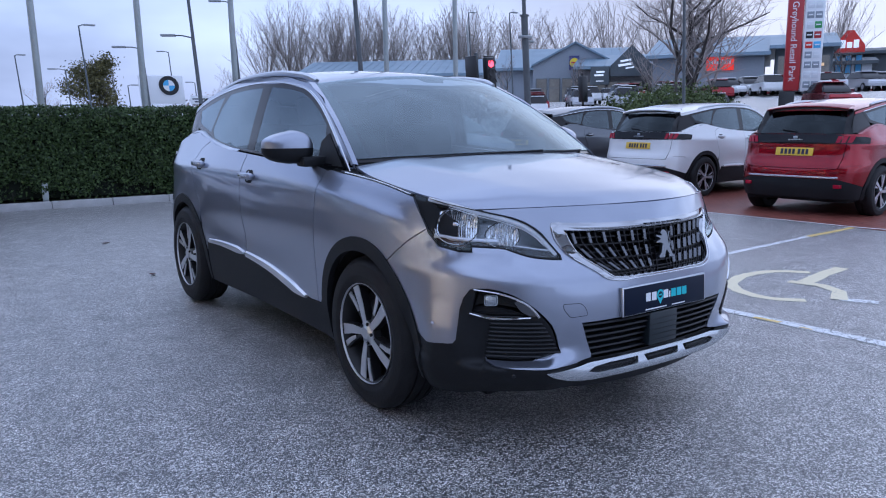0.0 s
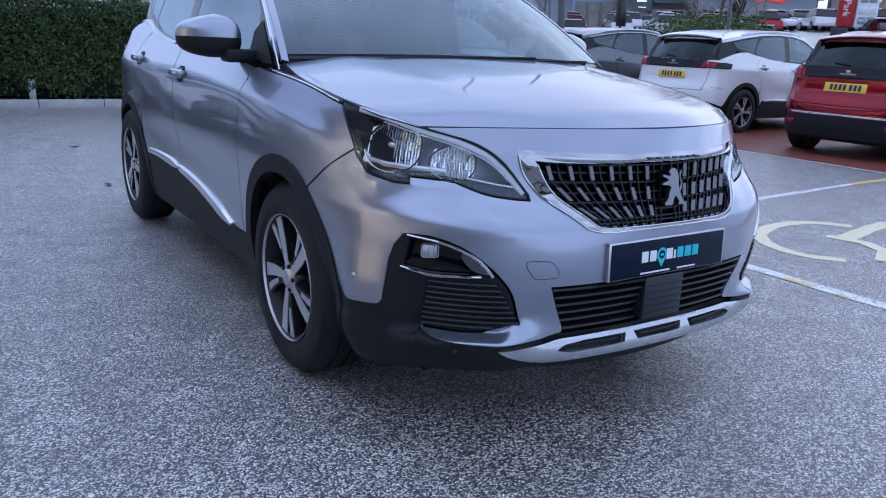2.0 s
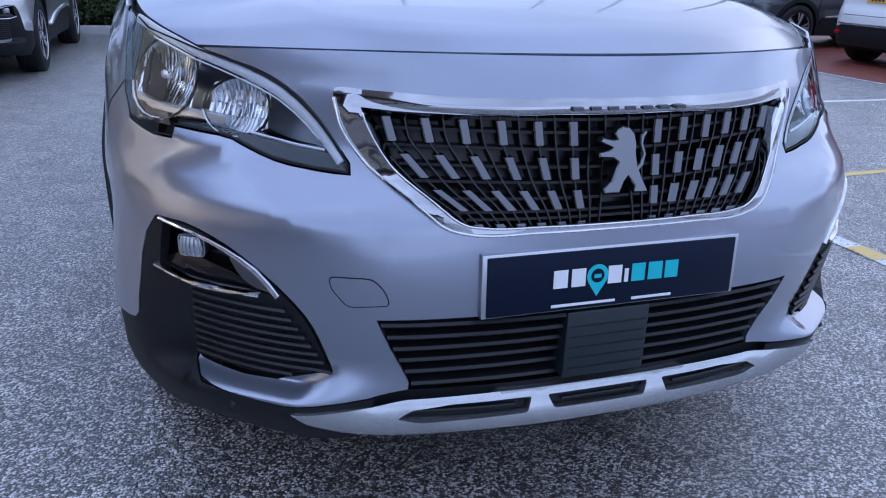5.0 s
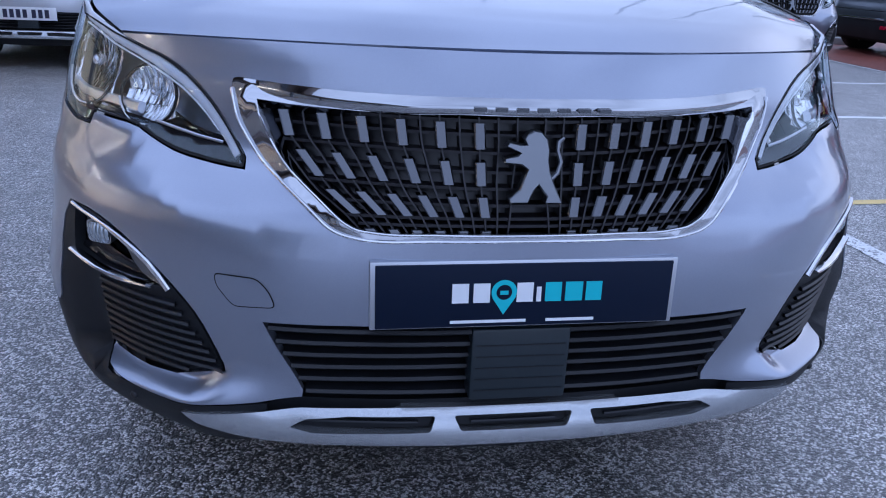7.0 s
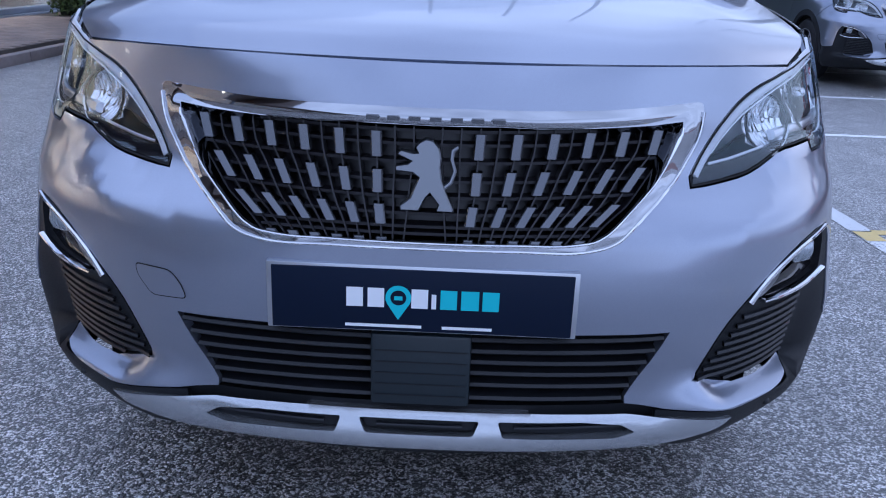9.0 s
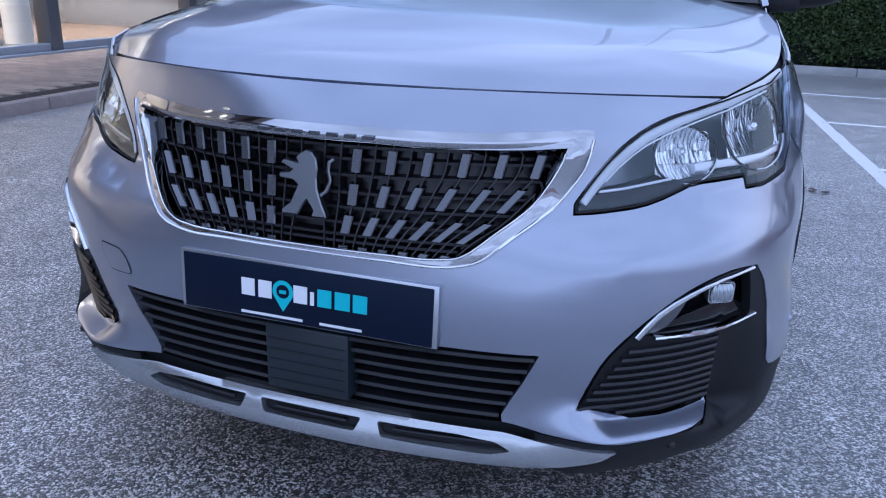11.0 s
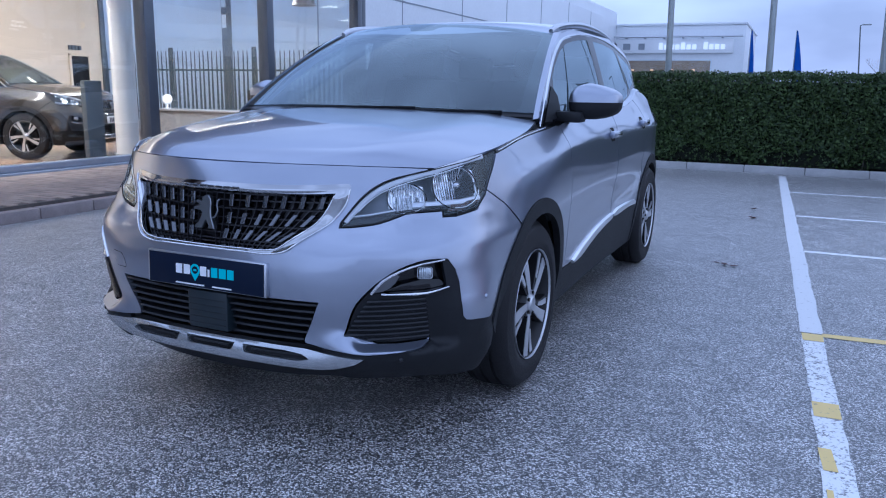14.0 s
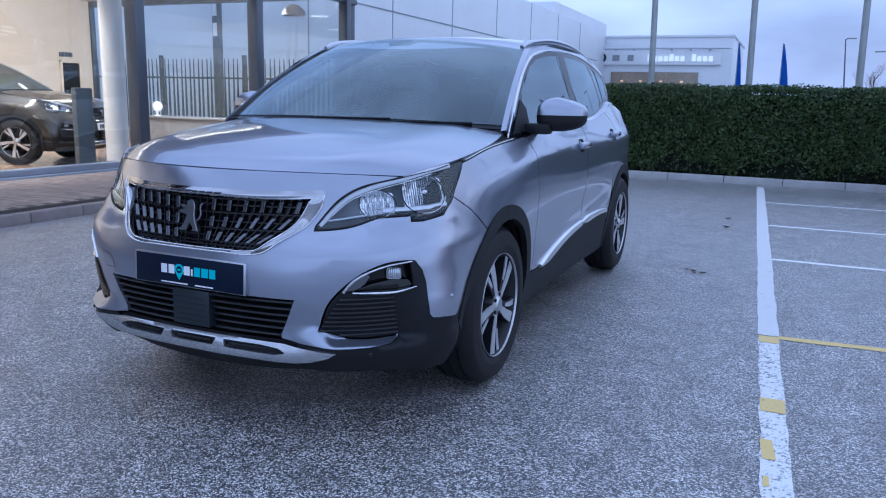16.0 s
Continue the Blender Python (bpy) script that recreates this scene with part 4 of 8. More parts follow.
        lid = [fx(.471, .763), fx(.53, .769), fx(.585, .779), fx(.622, .793), fx(.656, .809), fx(.706, .814), fx(.748, .816), fx(.746, .823), fx(.70, .822), fx(.655, .818), fx(.62, .811), fx(.58, .804), fx(.54, .796), fx(.500, .790), fx(.482, .782)]
        eyelid = panel("lamp_eyelid", lid if sg > 0 else mirror(lid), shell, M["gloss_black"], hl, step=.02, rim=.03, lift=-.005)
        ln = [(sg * u, z) for u, z in [fx(*p) for p in ((.502, .794), (.545, .800), (.585, .808), (.622, .815))]]
        strip("silver_line", ln, shell, .005, .001, M["satin"], eyelid)
        am = [fx(.765, .806), fx(.800, .808), sy(.412, .832), sy(.425, .845), fx(.768, .828)]
        panel("marker_reflector", am if sg > 0 else mirror(am), fluted(.012, 300), M["amber"], hl, step=.02, rim=0)
        drl = [(sg * u, z) for u, z in [fx(*p) for p in smooth_line([(.478, .774), (.504, .814), (.536, .854), (.572, .886), (.612, .907), (.655, .924), (.706, .941)])] + [sy(*p) for p in ((.40, .970), (.50, .985))]]
        strip("light_guide", drl, lambda u, z: (lambda p: (p[0] - .003 * sg, p[1] + .006, p[2]))(shell(u, z)), .017, .004, M["guide"], hl)
        strip("guide_line", [(u, z - .013) for u, z in drl[2:-1]], lambda u, z: (lambda p: (p[0] - .003 * sg, p[1] + .008, p[2]))(shell(u, z)), .003, .004, M["white_led"], hl)
        g4 = [(sg * u, z) for u, z in [fx(.665, .826), fx(.70, .829), fx(.75, .831), fx(.79, .834), sy(.42, .844)]]
        strip("ledge", g4, lambda u, z: (lambda p: (p[0] - .01 * sg, p[1] + .020, p[2]))(shell(u, z)), .020, .010, M["satin"], hl)
        panel("lens", shrink(o, .003), shell, M["lens"], hl, step=.022, rim=.0, lift=.001).visible_shadow = False
        rimline = o + o[:1]
        strip("lamp_seal", rimline, shell, .0035, .001, M["gap"], hl)

    # wings, doors, rear quarters
    slit = [(.592, .998), (.75, 1.024), (1.0, 1.052), (1.20, 1.066)]
    for sg in (1, -1):
        def flip_u(poly):
            return poly if sg > 0 else mirror(poly)
        wing = [sy(.474, .872), sy(.532, .93), sy(.592, .992)] + [sy(a, b - .008) for a, b in smooth_line(slit)]
        wing += [sy(1.30, 1.068), sy(1.345, 1.06), sy(1.362, .98), sy(1.385, .80), sy(1.40, .60), sy(1.415, .395)]
        wing += arc(AXLE_F, A_OUT + .002, 173, 58, 20) + [sy(.559, .815)]
        panel("wing", flip_u(wing), shell, P, car, step=.014)
        strip("wing_trim", [(sg * u, z) for u, z in (sy(*p) for p in smooth_line(slit))], shell, .012, .003, M["gloss_black"], car)
        strip("chrome_trim", [(sg * u, z) for u, z in (sy(*p) for p in smooth_line([(.605, .999), (.75, 1.022), (1.0, 1.049), (1.16, 1.062)]))], shell, .007, .006, M["chrome"], car)
        fd = [sy(1.349, 1.066), sy(1.367, .98), sy(1.390, .80), sy(1.405, .60), sy(1.421, .394), sy(1.50, .390), sy(1.60, .398), sy(1.78, .435), sy(2.0, .475), sy(2.2, .498), sy(2.395, .512)]
        fd += [sy(2.405, .70), sy(2.415, .90), sy(2.42, 1.03), sy(2.415, BELT(2.415) - .004)] + [sy(y, BELT(y) - .004) for y in (2.2, 2.0, 1.8, 1.6, 1.45)]
        panel("front_door", flip_u(fd), shell, P, car, step=.024)
        rd = [sy(2.403, .513), sy(2.413, .70), sy(2.423, .90), sy(2.428, 1.03), sy(2.423, BELT(2.42) - .004)] + [sy(y, BELT(y) - .004) for y in (2.6, 2.8, 3.0, 3.15)]
        rd += [sy(3.28, 1.12), sy(3.33, 1.03), sy(3.30, .93), sy(3.20, .75)] + arc(AXLE_R, A_OUT + .002, 32, 12, 6) + [sy(3.12, .50), sy(2.9, .524), sy(2.6, .520)]
        panel("rear_door", flip_u(rd), shell, P, car, step=.03)
        q = [sy(3.16, BELT(3.16) - .003), sy(3.287, 1.12), sy(3.337, 1.03), sy(3.307, .93), sy(3.207, .752)] + arc(AXLE_R, A_OUT + .002, 38, 150, 18)
        q += [sy(4.115, .703), rx_(.72, .705), rx_(.612, .664), rx_(.647, .80), rx_(.667, .985), rx_(.607, 1.108), rx_(.66, 1.112), sy(4.06, 1.115), sy(3.9, 1.165), sy(3.7, 1.215), sy(3.5, 1.232), sy(3.3, BELT(3.3) - .003)]
        panel("rear_quarter", flip_u(q), shell, P, car, step=.03)
        # dark cladding and its bright strip
        sill = [sy(1.37, .388), sy(1.42, .388), sy(1.50, .384), sy(1.60, .392), sy(1.78, .429), sy(2.0, .469), sy(2.2, .492), sy(2.4, .507), sy(2.6, .514), sy(2.9, .518), sy(3.118, .494), sy(3.135, .40), sy(3.16, .215), sy(2.3, .225), sy(1.36, .215)]
        panel("sill_cladding", flip_u(sill), shell, M["black_plastic"], car, step=.05, lift=.002)
        for nm, a, b in (("door_strip", [(1.56, .392), (1.66, .404), (1.80, .432), (2.0, .468), (2.2, .490), (2.39, .503)], .068), ("door_strip", [(2.42, .505), (2.6, .511), (2.85, .514), (3.06, .505)], .052)):
            strip(nm, [(sg * u, z) for u, z in (sy(*p) for p in smooth_line(a, .05))], shell, lambda t: b * min(1, .25 + 4 * t) * (1 - .45 * t), .018, M["bright_strip"], car, "bright chrome door strip")
        ra = arc(AXLE_F, A_OUT, 4, 170, 30) + [sy(1.372, .40), sy(1.352, .215), sy(1.30, .215)] + arc(AXLE_F, A_IN, 172, 4, 26) + [sy(.51, .24), sy(.475, .24)]
        panel("arch_trim", flip_u(ra), shell, M["black_plastic"], car, "black plastic wheel arch trim", step=.035, lift=.006, rim=.03)
        rb = arc(AXLE_R, A_OUT, 8, 158, 30) + [sy(4.06, .36), sy(4.06, .24), sy(3.99, .24)] + arc(AXLE_R, A_IN, 165, 8, 26) + [sy(3.19, .22), sy(3.15, .22)]
        panel("arch_trim", flip_u(rb), shell, M["black_plastic"], car, "black plastic wheel arch trim", step=.035, lift=.006, rim=.03)
        # what shows in the gaps
        back = [sy(.40, .40), sy(.30, .70), sy(.36, .90), sy(.56, 1.0), sy(1.2, 1.06), sy(2.0, 1.09), sy(3.0, 1.14), sy(3.5, 1.20), sy(4.1, 1.10), sy(4.15, .5), sy(4.05, .40)] + arc(AXLE_R, A_IN + .02, 160, 20, 16) + [sy(3.1, .25), sy(1.4, .25)] + arc(AXLE_F, A_IN + .02, 160, 20, 16)
        panel("inner_skin", flip_u(back), shell_in, M["gap"], car, step=.08, rim=0)
        # wheel housings
        for y0 in (AXLE_F, AXLE_R):
            bm = bmesh.new()
            rows = []
            for i in range(17):
                a = radians(-5 + 190 * i / 16)
                yy, zz = y0 - .405 * math.cos(a), HUB_Z + .405 * math.sin(a)
                rows.append([bm.verts.new((sg * .86, yy, zz)), bm.verts.new((sg * .45, yy, zz))])
            for a, b in zip(rows, rows[1:]):
                bm.faces.new((a[0], b[0], b[1], a[1]))
            bm.faces.new([r[1] for r in rows])
            part("wheel_housing", bm, M["gap"], car)
        wheel(car, sg, .890, AXLE_F, 20)
        wheel(car, sg, .890, AXLE_R, 47)
        # handles
        for y, z in ((2.28, .988), (3.17, 1.026)):
            u = sy(y, z)[0] * sg
            # flat near-black patch: the finger recess's shade is painted, not hollowed
            cup = rounded([sy(y - .060, z + .036), sy(y - .060, z - .040), sy(y + .055, z - .040), sy(y + .055, z + .036)], .034, 5)
            panel("handle_cup", flip_u(cup), shell, M["gap"], car, step=.05, lift=.001, rim=0)
            c = Vector(shell(u, z))
            bm = bmesh.new()
            box(bm, -.020, .020, -.10, .10, -.020, .020, .016, m=Matrix.Translation(c + Vector((.018 * sg, .01, 0))))
            h = part("door_handle", bm, P, car)
            part("handle_trim", boxes((-.004, .004, -.060, .060, -.005, .005), bevel=.002, m=Matrix.Translation(c + Vector((.036 * sg, .01, 0)))), M["chrome"], h)

        # glasshouse
        sd = side if sg > 0 else side_l
        fl = sg < 0

        def line(ys, off):
            return [(y, ROOFLINE(y) + off) for y in ys]

        fw = [(1.44, BELT(1.44) + .016), (1.52, 1.285), (1.60, 1.335)] + line((1.75, 1.9, 2.05, 2.2, 2.33), -.040) + [(2.375, BELT(2.375) + .016), (2.0, BELT(2.0) + .016), (1.7, BELT(1.7) + .016)]
        panel("front_window", fw, sd, M["side_glass"], car, step=.05, rim=0, flip=fl)
        rw = [(2.49, BELT(2.49) + .016)] + line((2.46, 2.7, 2.9, 3.05), -.040) + [(3.17, 1.40), (3.27, 1.25), (3.20, BELT(3.2) + .016), (3.0, BELT(3.0) + .016), (2.75, BELT(2.75) + .016)]
        panel("rear_window", rw, sd, M["privacy"], car, step=.05, rim=0, flip=fl)
        qw = [(3.31, 1.235)] + [(3.21, 1.40), (3.16, ROOFLINE(3.16) - .04)] + line((3.4, 3.6, 3.75), -.045) + [(3.68, 1.30), (3.55, 1.275)]
        panel("quarter_window", qw, sd, M["privacy"], car, step=.06, rim=0, flip=fl)
        # dark surround with the openings cut through
        sur = [(1.20, 1.078), (1.30, 1.165)] + line((1.42, 1.55, 1.7, 1.85, 2.0, 2.2, 2.5, 2.8, 3.1, 3.4, 3.6, 3.82), -.014) + [(3.72, 1.265), (3.6, 1.245)] + [(y, BELT(y)) for y in (3.3, 3.1, 2.9, 2.6, 2.3, 2.0, 1.7, 1.45, 1.25)]
        panel("window_surround", sur, sd, M["gloss_black"], car, step=.05, holes=[fw, rw, qw], rim=.015, flip=fl, lift=.001)
        # roof rail side panel, body colour, down to the tail
        rs = line((1.19, 1.3, 1.45, 1.65, 1.85, 2.15, 2.6, 3.0, 3.4, 3.8, 3.98), .022) + [(4.00, 1.375)] + line((3.85, 3.4, 3.0, 2.6, 2.15, 1.85, 1.65, 1.45, 1.3, 1.19), -.012)
        panel("roof_side", rs, sd, P, car, step=.04, rim=.03, flip=fl, lift=.002)
        fin = line((3.825, 3.98), -.012) + [(4.03, 1.34), (4.10, 1.22), (4.125, 1.118), (4.06, 1.118), (3.9, 1.168), (3.7, 1.218), (3.725, 1.266), (3.80, 1.36)]
        panel("quarter_trim", fin, sd, M["gloss_black"], car, step=.05, rim=.02, flip=fl)
        # shoulder between the flank and the rear side glass
        bm = bmesh.new()
        prev = None
        for i in range(19):
            yy = 2.60 + 1.50 * i / 18
            zt = Spline((2.55, BELT(2.55) - .003), (2.8, BELT(2.8) - .003), (3.0, BELT(3.0) - .003), (3.3, BELT(3.3) - .003), (3.5, 1.232), (3.7, 1.215), (3.9, 1.165), (4.06, 1.115), (4.12, 1.11))(yy)
            a = Vector(shell(sy(yy, zt)[0] * sg, zt))
            zb = max(BELT(yy) + .004 if yy < 3.3 else 0, zt + .014)
            b = Vector((sg * side(yy, zb)[0], yy, zb))
            row = [bm.verts.new(p) for p in (a, a.lerp(b, .35) + Vector((.004 * sg, 0, .008)) * ease(yy, 2.7, 3.3), a.lerp(b, .7) + Vector((0, 0, .007)) * ease(yy, 2.7, 3.3), b)]
            if prev:
                for j in range(3):
                    bm.faces.new((prev[j], prev[j + 1], row[j + 1], row[j]))
            prev = row
        bmesh.ops.recalc_face_normals(bm, faces=bm.faces[:])
        part("shoulder", bm, P, car)
        # between the rear window and the flank
        bm = bmesh.new()
        prev = None
        for i in range(9):
            k = -.02 + 1.02 * i / 8
            a = Vector(rear_screen(-sg * .97, k))
            yy = 4.115 + (3.985 - 4.115) * k
            b = Vector((side(yy, a.z)[0] * sg, yy, a.z))
            row = [bm.verts.new(v) for v in (a, (a + b) / 2 + Vector((.012 * sg, .016, 0)), b, b + Vector((-.03 * sg, -.05, 0)))]
            if prev:
                for j in range(3):
                    bm.faces.new((prev[j], prev[j + 1], row[j + 1], row[j]))
            prev = row
        bmesh.ops.recalc_face_normals(bm, faces=bm.faces[:])
        part("rear_pillar", bm, M["gloss_black"], car)
        chrome = [(1.165, 1.060), (1.20, 1.088)] + line((1.3, 1.45, 1.65, 1.85, 2.15, 2.6, 3.0, 3.4, 3.8), -.010)
        s_line = smooth_line(chrome, .05)
        strip("window_chrome", s_line, sd, lambda t: .023 - .013 * min(1, t * 2.2), .006 if sg > 0 else -.006, M["chrome"], car)
        strip("belt_trim", [(y, BELT(y) + .006) for y in np.arange(1.36, 3.3, .07)], sd, .016, .005 if sg > 0 else -.005, M["gloss_black"], car)
        # mirror
        mm = Matrix.Translation((sg * .945, 1.56, 1.172)) @ Matrix.Diagonal((sg, 1, 1, 1))
        bm = bmesh.new()
        bmesh.ops.create_uvsphere(bm, u_segments=28, v_segments=16, radius=1.0)
        for v in bm.verts:
            x, y, z = v.co
            x = math.copysign(abs(x) ** .62, x)
            z = math.copysign(abs(z) ** .66, z)
            y = math.copysign(abs(y) ** .72, y)
            tz = .092 * (1 - .42 * max(0, x + .2)) if z > 0 else .080 * (1 - .22 * max(0, x))
            v.co = (x * .118 + .012, y * (.085 if y < 0 else .035) + .035 * x, z * tz + .012 * x * (z > 0))
        up, lo = bm.copy(), bm
        bmesh.ops.bisect_plane(up, geom=up.verts[:] + up.edges[:] + up.faces[:], plane_co=(0, 0, .0), plane_no=(0, 0, -1), clear_outer=True)
        bmesh.ops.bisect_plane(lo, geom=lo.verts[:] + lo.edges[:] + lo.faces[:], plane_co=(0, 0, .0), plane_no=(0, 0, 1), clear_outer=True)
        for b in (up, lo):
            bmesh.ops.transform(b, matrix=mm, verts=b.verts[:])
            bmesh.ops.recalc_face_normals(b, faces=b.faces[:])
        mir = part("door_mirror", up, P, car, "wing mirror with black lower shell")
        part("mirror_base", lo, M["black_plastic"], mir)
        bm = bmesh.new()
        box(bm, .78, .92, 1.44, 1.54, 1.078, 1.130, .015)
        bmesh.ops.transform(bm, matrix=Matrix.Diagonal((sg, 1, 1, 1)), verts=bm.verts[:])
        bmesh.ops.recalc_face_normals(bm, faces=bm.faces[:])
        part("mirror_arm", bm, M["black_plastic"], mir)
        sail = [(1.24, 1.083), (1.46, 1.245), (1.53, 1.20), (1.53, 1.085)]
        panel("mirror_sail", sail, sd, M["black_plastic"], car, step=.06, rim=.0, lift=.004, flip=fl)
        # roof rail
        rl = []
        for i in range(25):
            t = i / 24
            y = 1.86 + 1.62 * t
            h = .011 * min(1, (t + .02) * 9, (1.02 - t) * 9) ** .6
            rl.append((sg * (ROOF_X(y) - .035), y, ROOFLINE(y) + .030 + h))
        part("roof_rail", tube(rl, .016, 10, taper=[.012, .020] + [.0175] * 21 + [.020, .012]), M["satin"], car, "satin aluminium roof rail")

    # bonnet, screen, roof
    def bonnet_sheet():
        verts, faces, norms = [], [], []
        nu, nv = 64, 44
        e = 1e-3
        for j in range(nv + 1):
            v = .003 + .994 * (j / nv) ** 1.25
            for i in range(nu + 1):
                s = math.sin((i / nu - .5) * math.pi) * .999
                p = Vector(bonnet(s, v))
                n = (Vector(bonnet(s + e, v)) - Vector(bonnet(s - e, v))).cross(Vector(bonnet(s, v + e)) - Vector(bonnet(s, v - e))).normalized()
                verts.append(p)
                norms.append(n)
        w = nu + 1
        for j in range(nv):
            for i in range(nu):
                faces.append((j * w + i, j * w + i + 1, (j + 1) * w + i + 1, (j + 1) * w + i))
        edge = [i for i in range(w)] + [j * w + nu for j in range(1, nv + 1)] + [nv * w + i for i in range(nu - 1, -1, -1)] + [j * w for j in range(nv - 1, 0, -1)]
        base = len(verts)
        for k, i in enumerate(edge):
            out = (verts[edge[(k + 1) % len(edge)]] - verts[edge[k - 1]]).cross(norms[i]).normalized()
            verts += [verts[i], verts[i] - norms[i] * .014]
            norms += [out, out]
        m = len(edge)
        for k in range(m):
            a, b = base + 2 * k, base + 2 * ((k + 1) % m)
            faces.append((a, a + 1, b + 1, b))
        return verts, faces, norms

    v, f, n = bonnet_sheet()
    raw("bonnet", v, f, P, car, "", n)
    panel("bonnet_gap", [(-1, .012), (1, .012), (1.01, .4), (1.01, 1.02), (-1.01, 1.02), (-1.01, .4)], lambda s, v: (lambda p: (p[0], p[1], p[2] - .026))(bonnet(s, v)), M["gap"], car, step=.1, rim=0)
    panel("windscreen", [(-1, .03), (1, .03), (1, 1), (-1, 1)], screen, M["glass"], car, step=.09, rim=0)
    # dark printed edge of the screen
    panel("screen_border", [(-1, .0), (1, .0), (1, 1.0), (-1, 1.0)], lambda s, k: (lambda p: (p[0], p[1] + .003, p[2] - .004))(screen(s, k)), M["gloss_black"], car, step=.09, rim=0, holes=[rounded([(-.91, .045), (.91, .045), (.92, .945), (.13, .955), (.10, .89), (-.10, .89), (-.13, .955), (-.92, .945)], .05)])
    panel("scuttle", [(-1, -.075), (1, -.075), (1, .028), (-1, .028)], lambda s, k: (lambda p: (p[0], p[1], p[2] - .012))(screen(s, k)), M["black_plastic"], car, step=.08, rim=0)
    for x0, x1 in ((-.45, .28), (.18, .66)):
        strip("wiper", [(x0 / .8 + (x1 - x0) / .8 * i / 8, -.005 + .03 * i / 8) for i in range(9)], screen, .006, .009, M["black_plastic"], car)
    for sg in (1, -1):
        # pillar between screen and side windows
        bm = bmesh.new()
        prev = None
        for i in range(15):
            k = -.03 + 1.04 * i / 14
            a = Vector(screen(sg * .985, k))
            yy = a.y + .055
            b = Vector(((side(yy, a.z)[0]) * sg, yy - .0, a.z - .004))
            mid = (a + b) / 2 + Vector((.012 * sg, -.006, .010))
            row = [bm.verts.new(p) for p in (a - Vector((0, 0, .01)), a + Vector((0, 0, .004)), mid, b, b + Vector((-.03 * sg, .03, -.03)))]
            if prev:
                for j in range(4):
                    bm.faces.new((prev[j], prev[j + 1], row[j + 1], row[j]))
            prev = row
        bmesh.ops.recalc_face_normals(bm, faces=bm.faces[:])
        part("pillar", bm, P, car)
    panel("roof", [(-1, 1.86), (-.6, 1.775), (-.3, 1.72), (0, 1.705), (.3, 1.72), (.6, 1.775), (1, 1.86), (1, 3.2), (.98, 3.95), (.5, 4.02), (0, 4.04), (-.5, 4.02), (-.98, 3.95), (-1, 3.2)], roof, P, car, step=.07, rim=.02)
    # tail
    panel("rear_screen", [(-1, 0), (1, 0), (1, 1), (-1, 1)], rear_screen, M["rear_glass"], car, step=.09, rim=.01)
    strip("rear_wiper", [(-.02 - .34 * i / 8, .06 + .06 * i / 8) for i in range(9)], rear_screen, .016, .020, M["black_plastic"], car)
    bm = bmesh.new()
    rows = []
    for i in range(21):
        s = -1 + 2 * i / 20
        x = .57 * s
        y0, z0 = 3.93 - .05 * s * s, 1.53 - .045 * abs(s) ** 2.2
        rows.append([bm.verts.new((x, y0 + dy, z0 + dz)) for dy, dz in ((0, -.01), (.02, .005), (.14, -.022), (.175, -.036), (.17, -.05), (.08, -.06))])
    for a, b in zip(rows, rows[1:]):
        for j in range(5):
            bm.faces.new((a[j], b[j], b[j + 1], a[j + 1]))
    bmesh.ops.recalc_face_normals(bm, faces=bm.faces[:])
    part("spoiler", bm, P, car)
    gate = [(U_END, 1.115), rx_(.40, 1.115), rx_(.60, 1.11), rx_(.66, .99), rx_(.64, .80), rx_(.60, .66), (U_END, .655)]
    panel("tailgate", both_tail(gate), tail, P, car, step=.04)
    band = [(U_END, 1.112), rx_(.50, 1.112), rx_(.60, 1.105), rx_(.61, .985), (U_END, .978)]
    panel("tail_band", both_tail(band), tail, M["gloss_black"], car, step=.05, lift=.006)
    rear_b = [(U_END, .648), rx_(.60, .652), rx_(.70, .70), sy(4.115, .695)] + arc(AXLE_R, A_OUT + .002, 149, 158, 3) + [sy(4.07, .42), rx_(.6, .52), (U_END, .52)]
    panel("rear_bumper", both_tail(rear_b), tail, P, car, step=.04)
    rear_l = [(U_END, .516), rx_(.6, .516), sy(4.075, .416), sy(4.065, .24), rx_(.70, .25), (U_END, .25)]
    panel("rear_cladding", both_tail(rear_l), tail, M["black_plastic"], car, step=.05, lift=.002)
    strip("rear_strip", [(U_END - .62 + 1.24 * i / 20, .540) for i in range(21)], tail, .030, .022, M["chrome"], car)
    for sg in (1, -1):
        o = [rx_(.615, 1.09), rx_(.74, 1.078), sy(4.03, 1.075), sy(3.93, 1.060), sy(3.98, .985), rx_(.70, .985), rx_(.615, .99)]
        o = o if sg > 0 else [(2 * U_END - a, b) for a, b in o]
        tl = panel("tail_lamp", o, tail, M["gloss_black"], car, "dark tail lamp with three red slashes", step=.04, lift=.008)
        for i in range(3):
            x = .56 + .062 * i
            cl = [rx_(x, 1.084), rx_(x + .046, 1.082), rx_(x + .026, .998), rx_(x - .020, .998)]
            cl = cl if sg > 0 else [(2 * U_END - a, b) for a, b in cl]
            panel("lamp_slash", cl, tail, M["red_lamp"], tl, step=.03, lift=.014, rim=.006)
        bm = boxes((sg * .62 - .045, sg * .62 + .045, 4.30, 4.37, .40, .45), bevel=.006)
        part("reflector", bm, M["red_lamp"], car)
    rb = bmesh.new()
    box(rb, -.10, .10, 4.295, 4.315, 1.03, 1.045)
    part("rear_name_bar", rb, M["satin"], car)
    part("rear_badge", boxes((-.03, .03, 4.295, 4.318, 1.05, 1.088), bevel=.008), M["satin"], car)
    part("underbody", boxes((-.70, .70, .25, 4.2, .20, .32)), M["gap"], car)

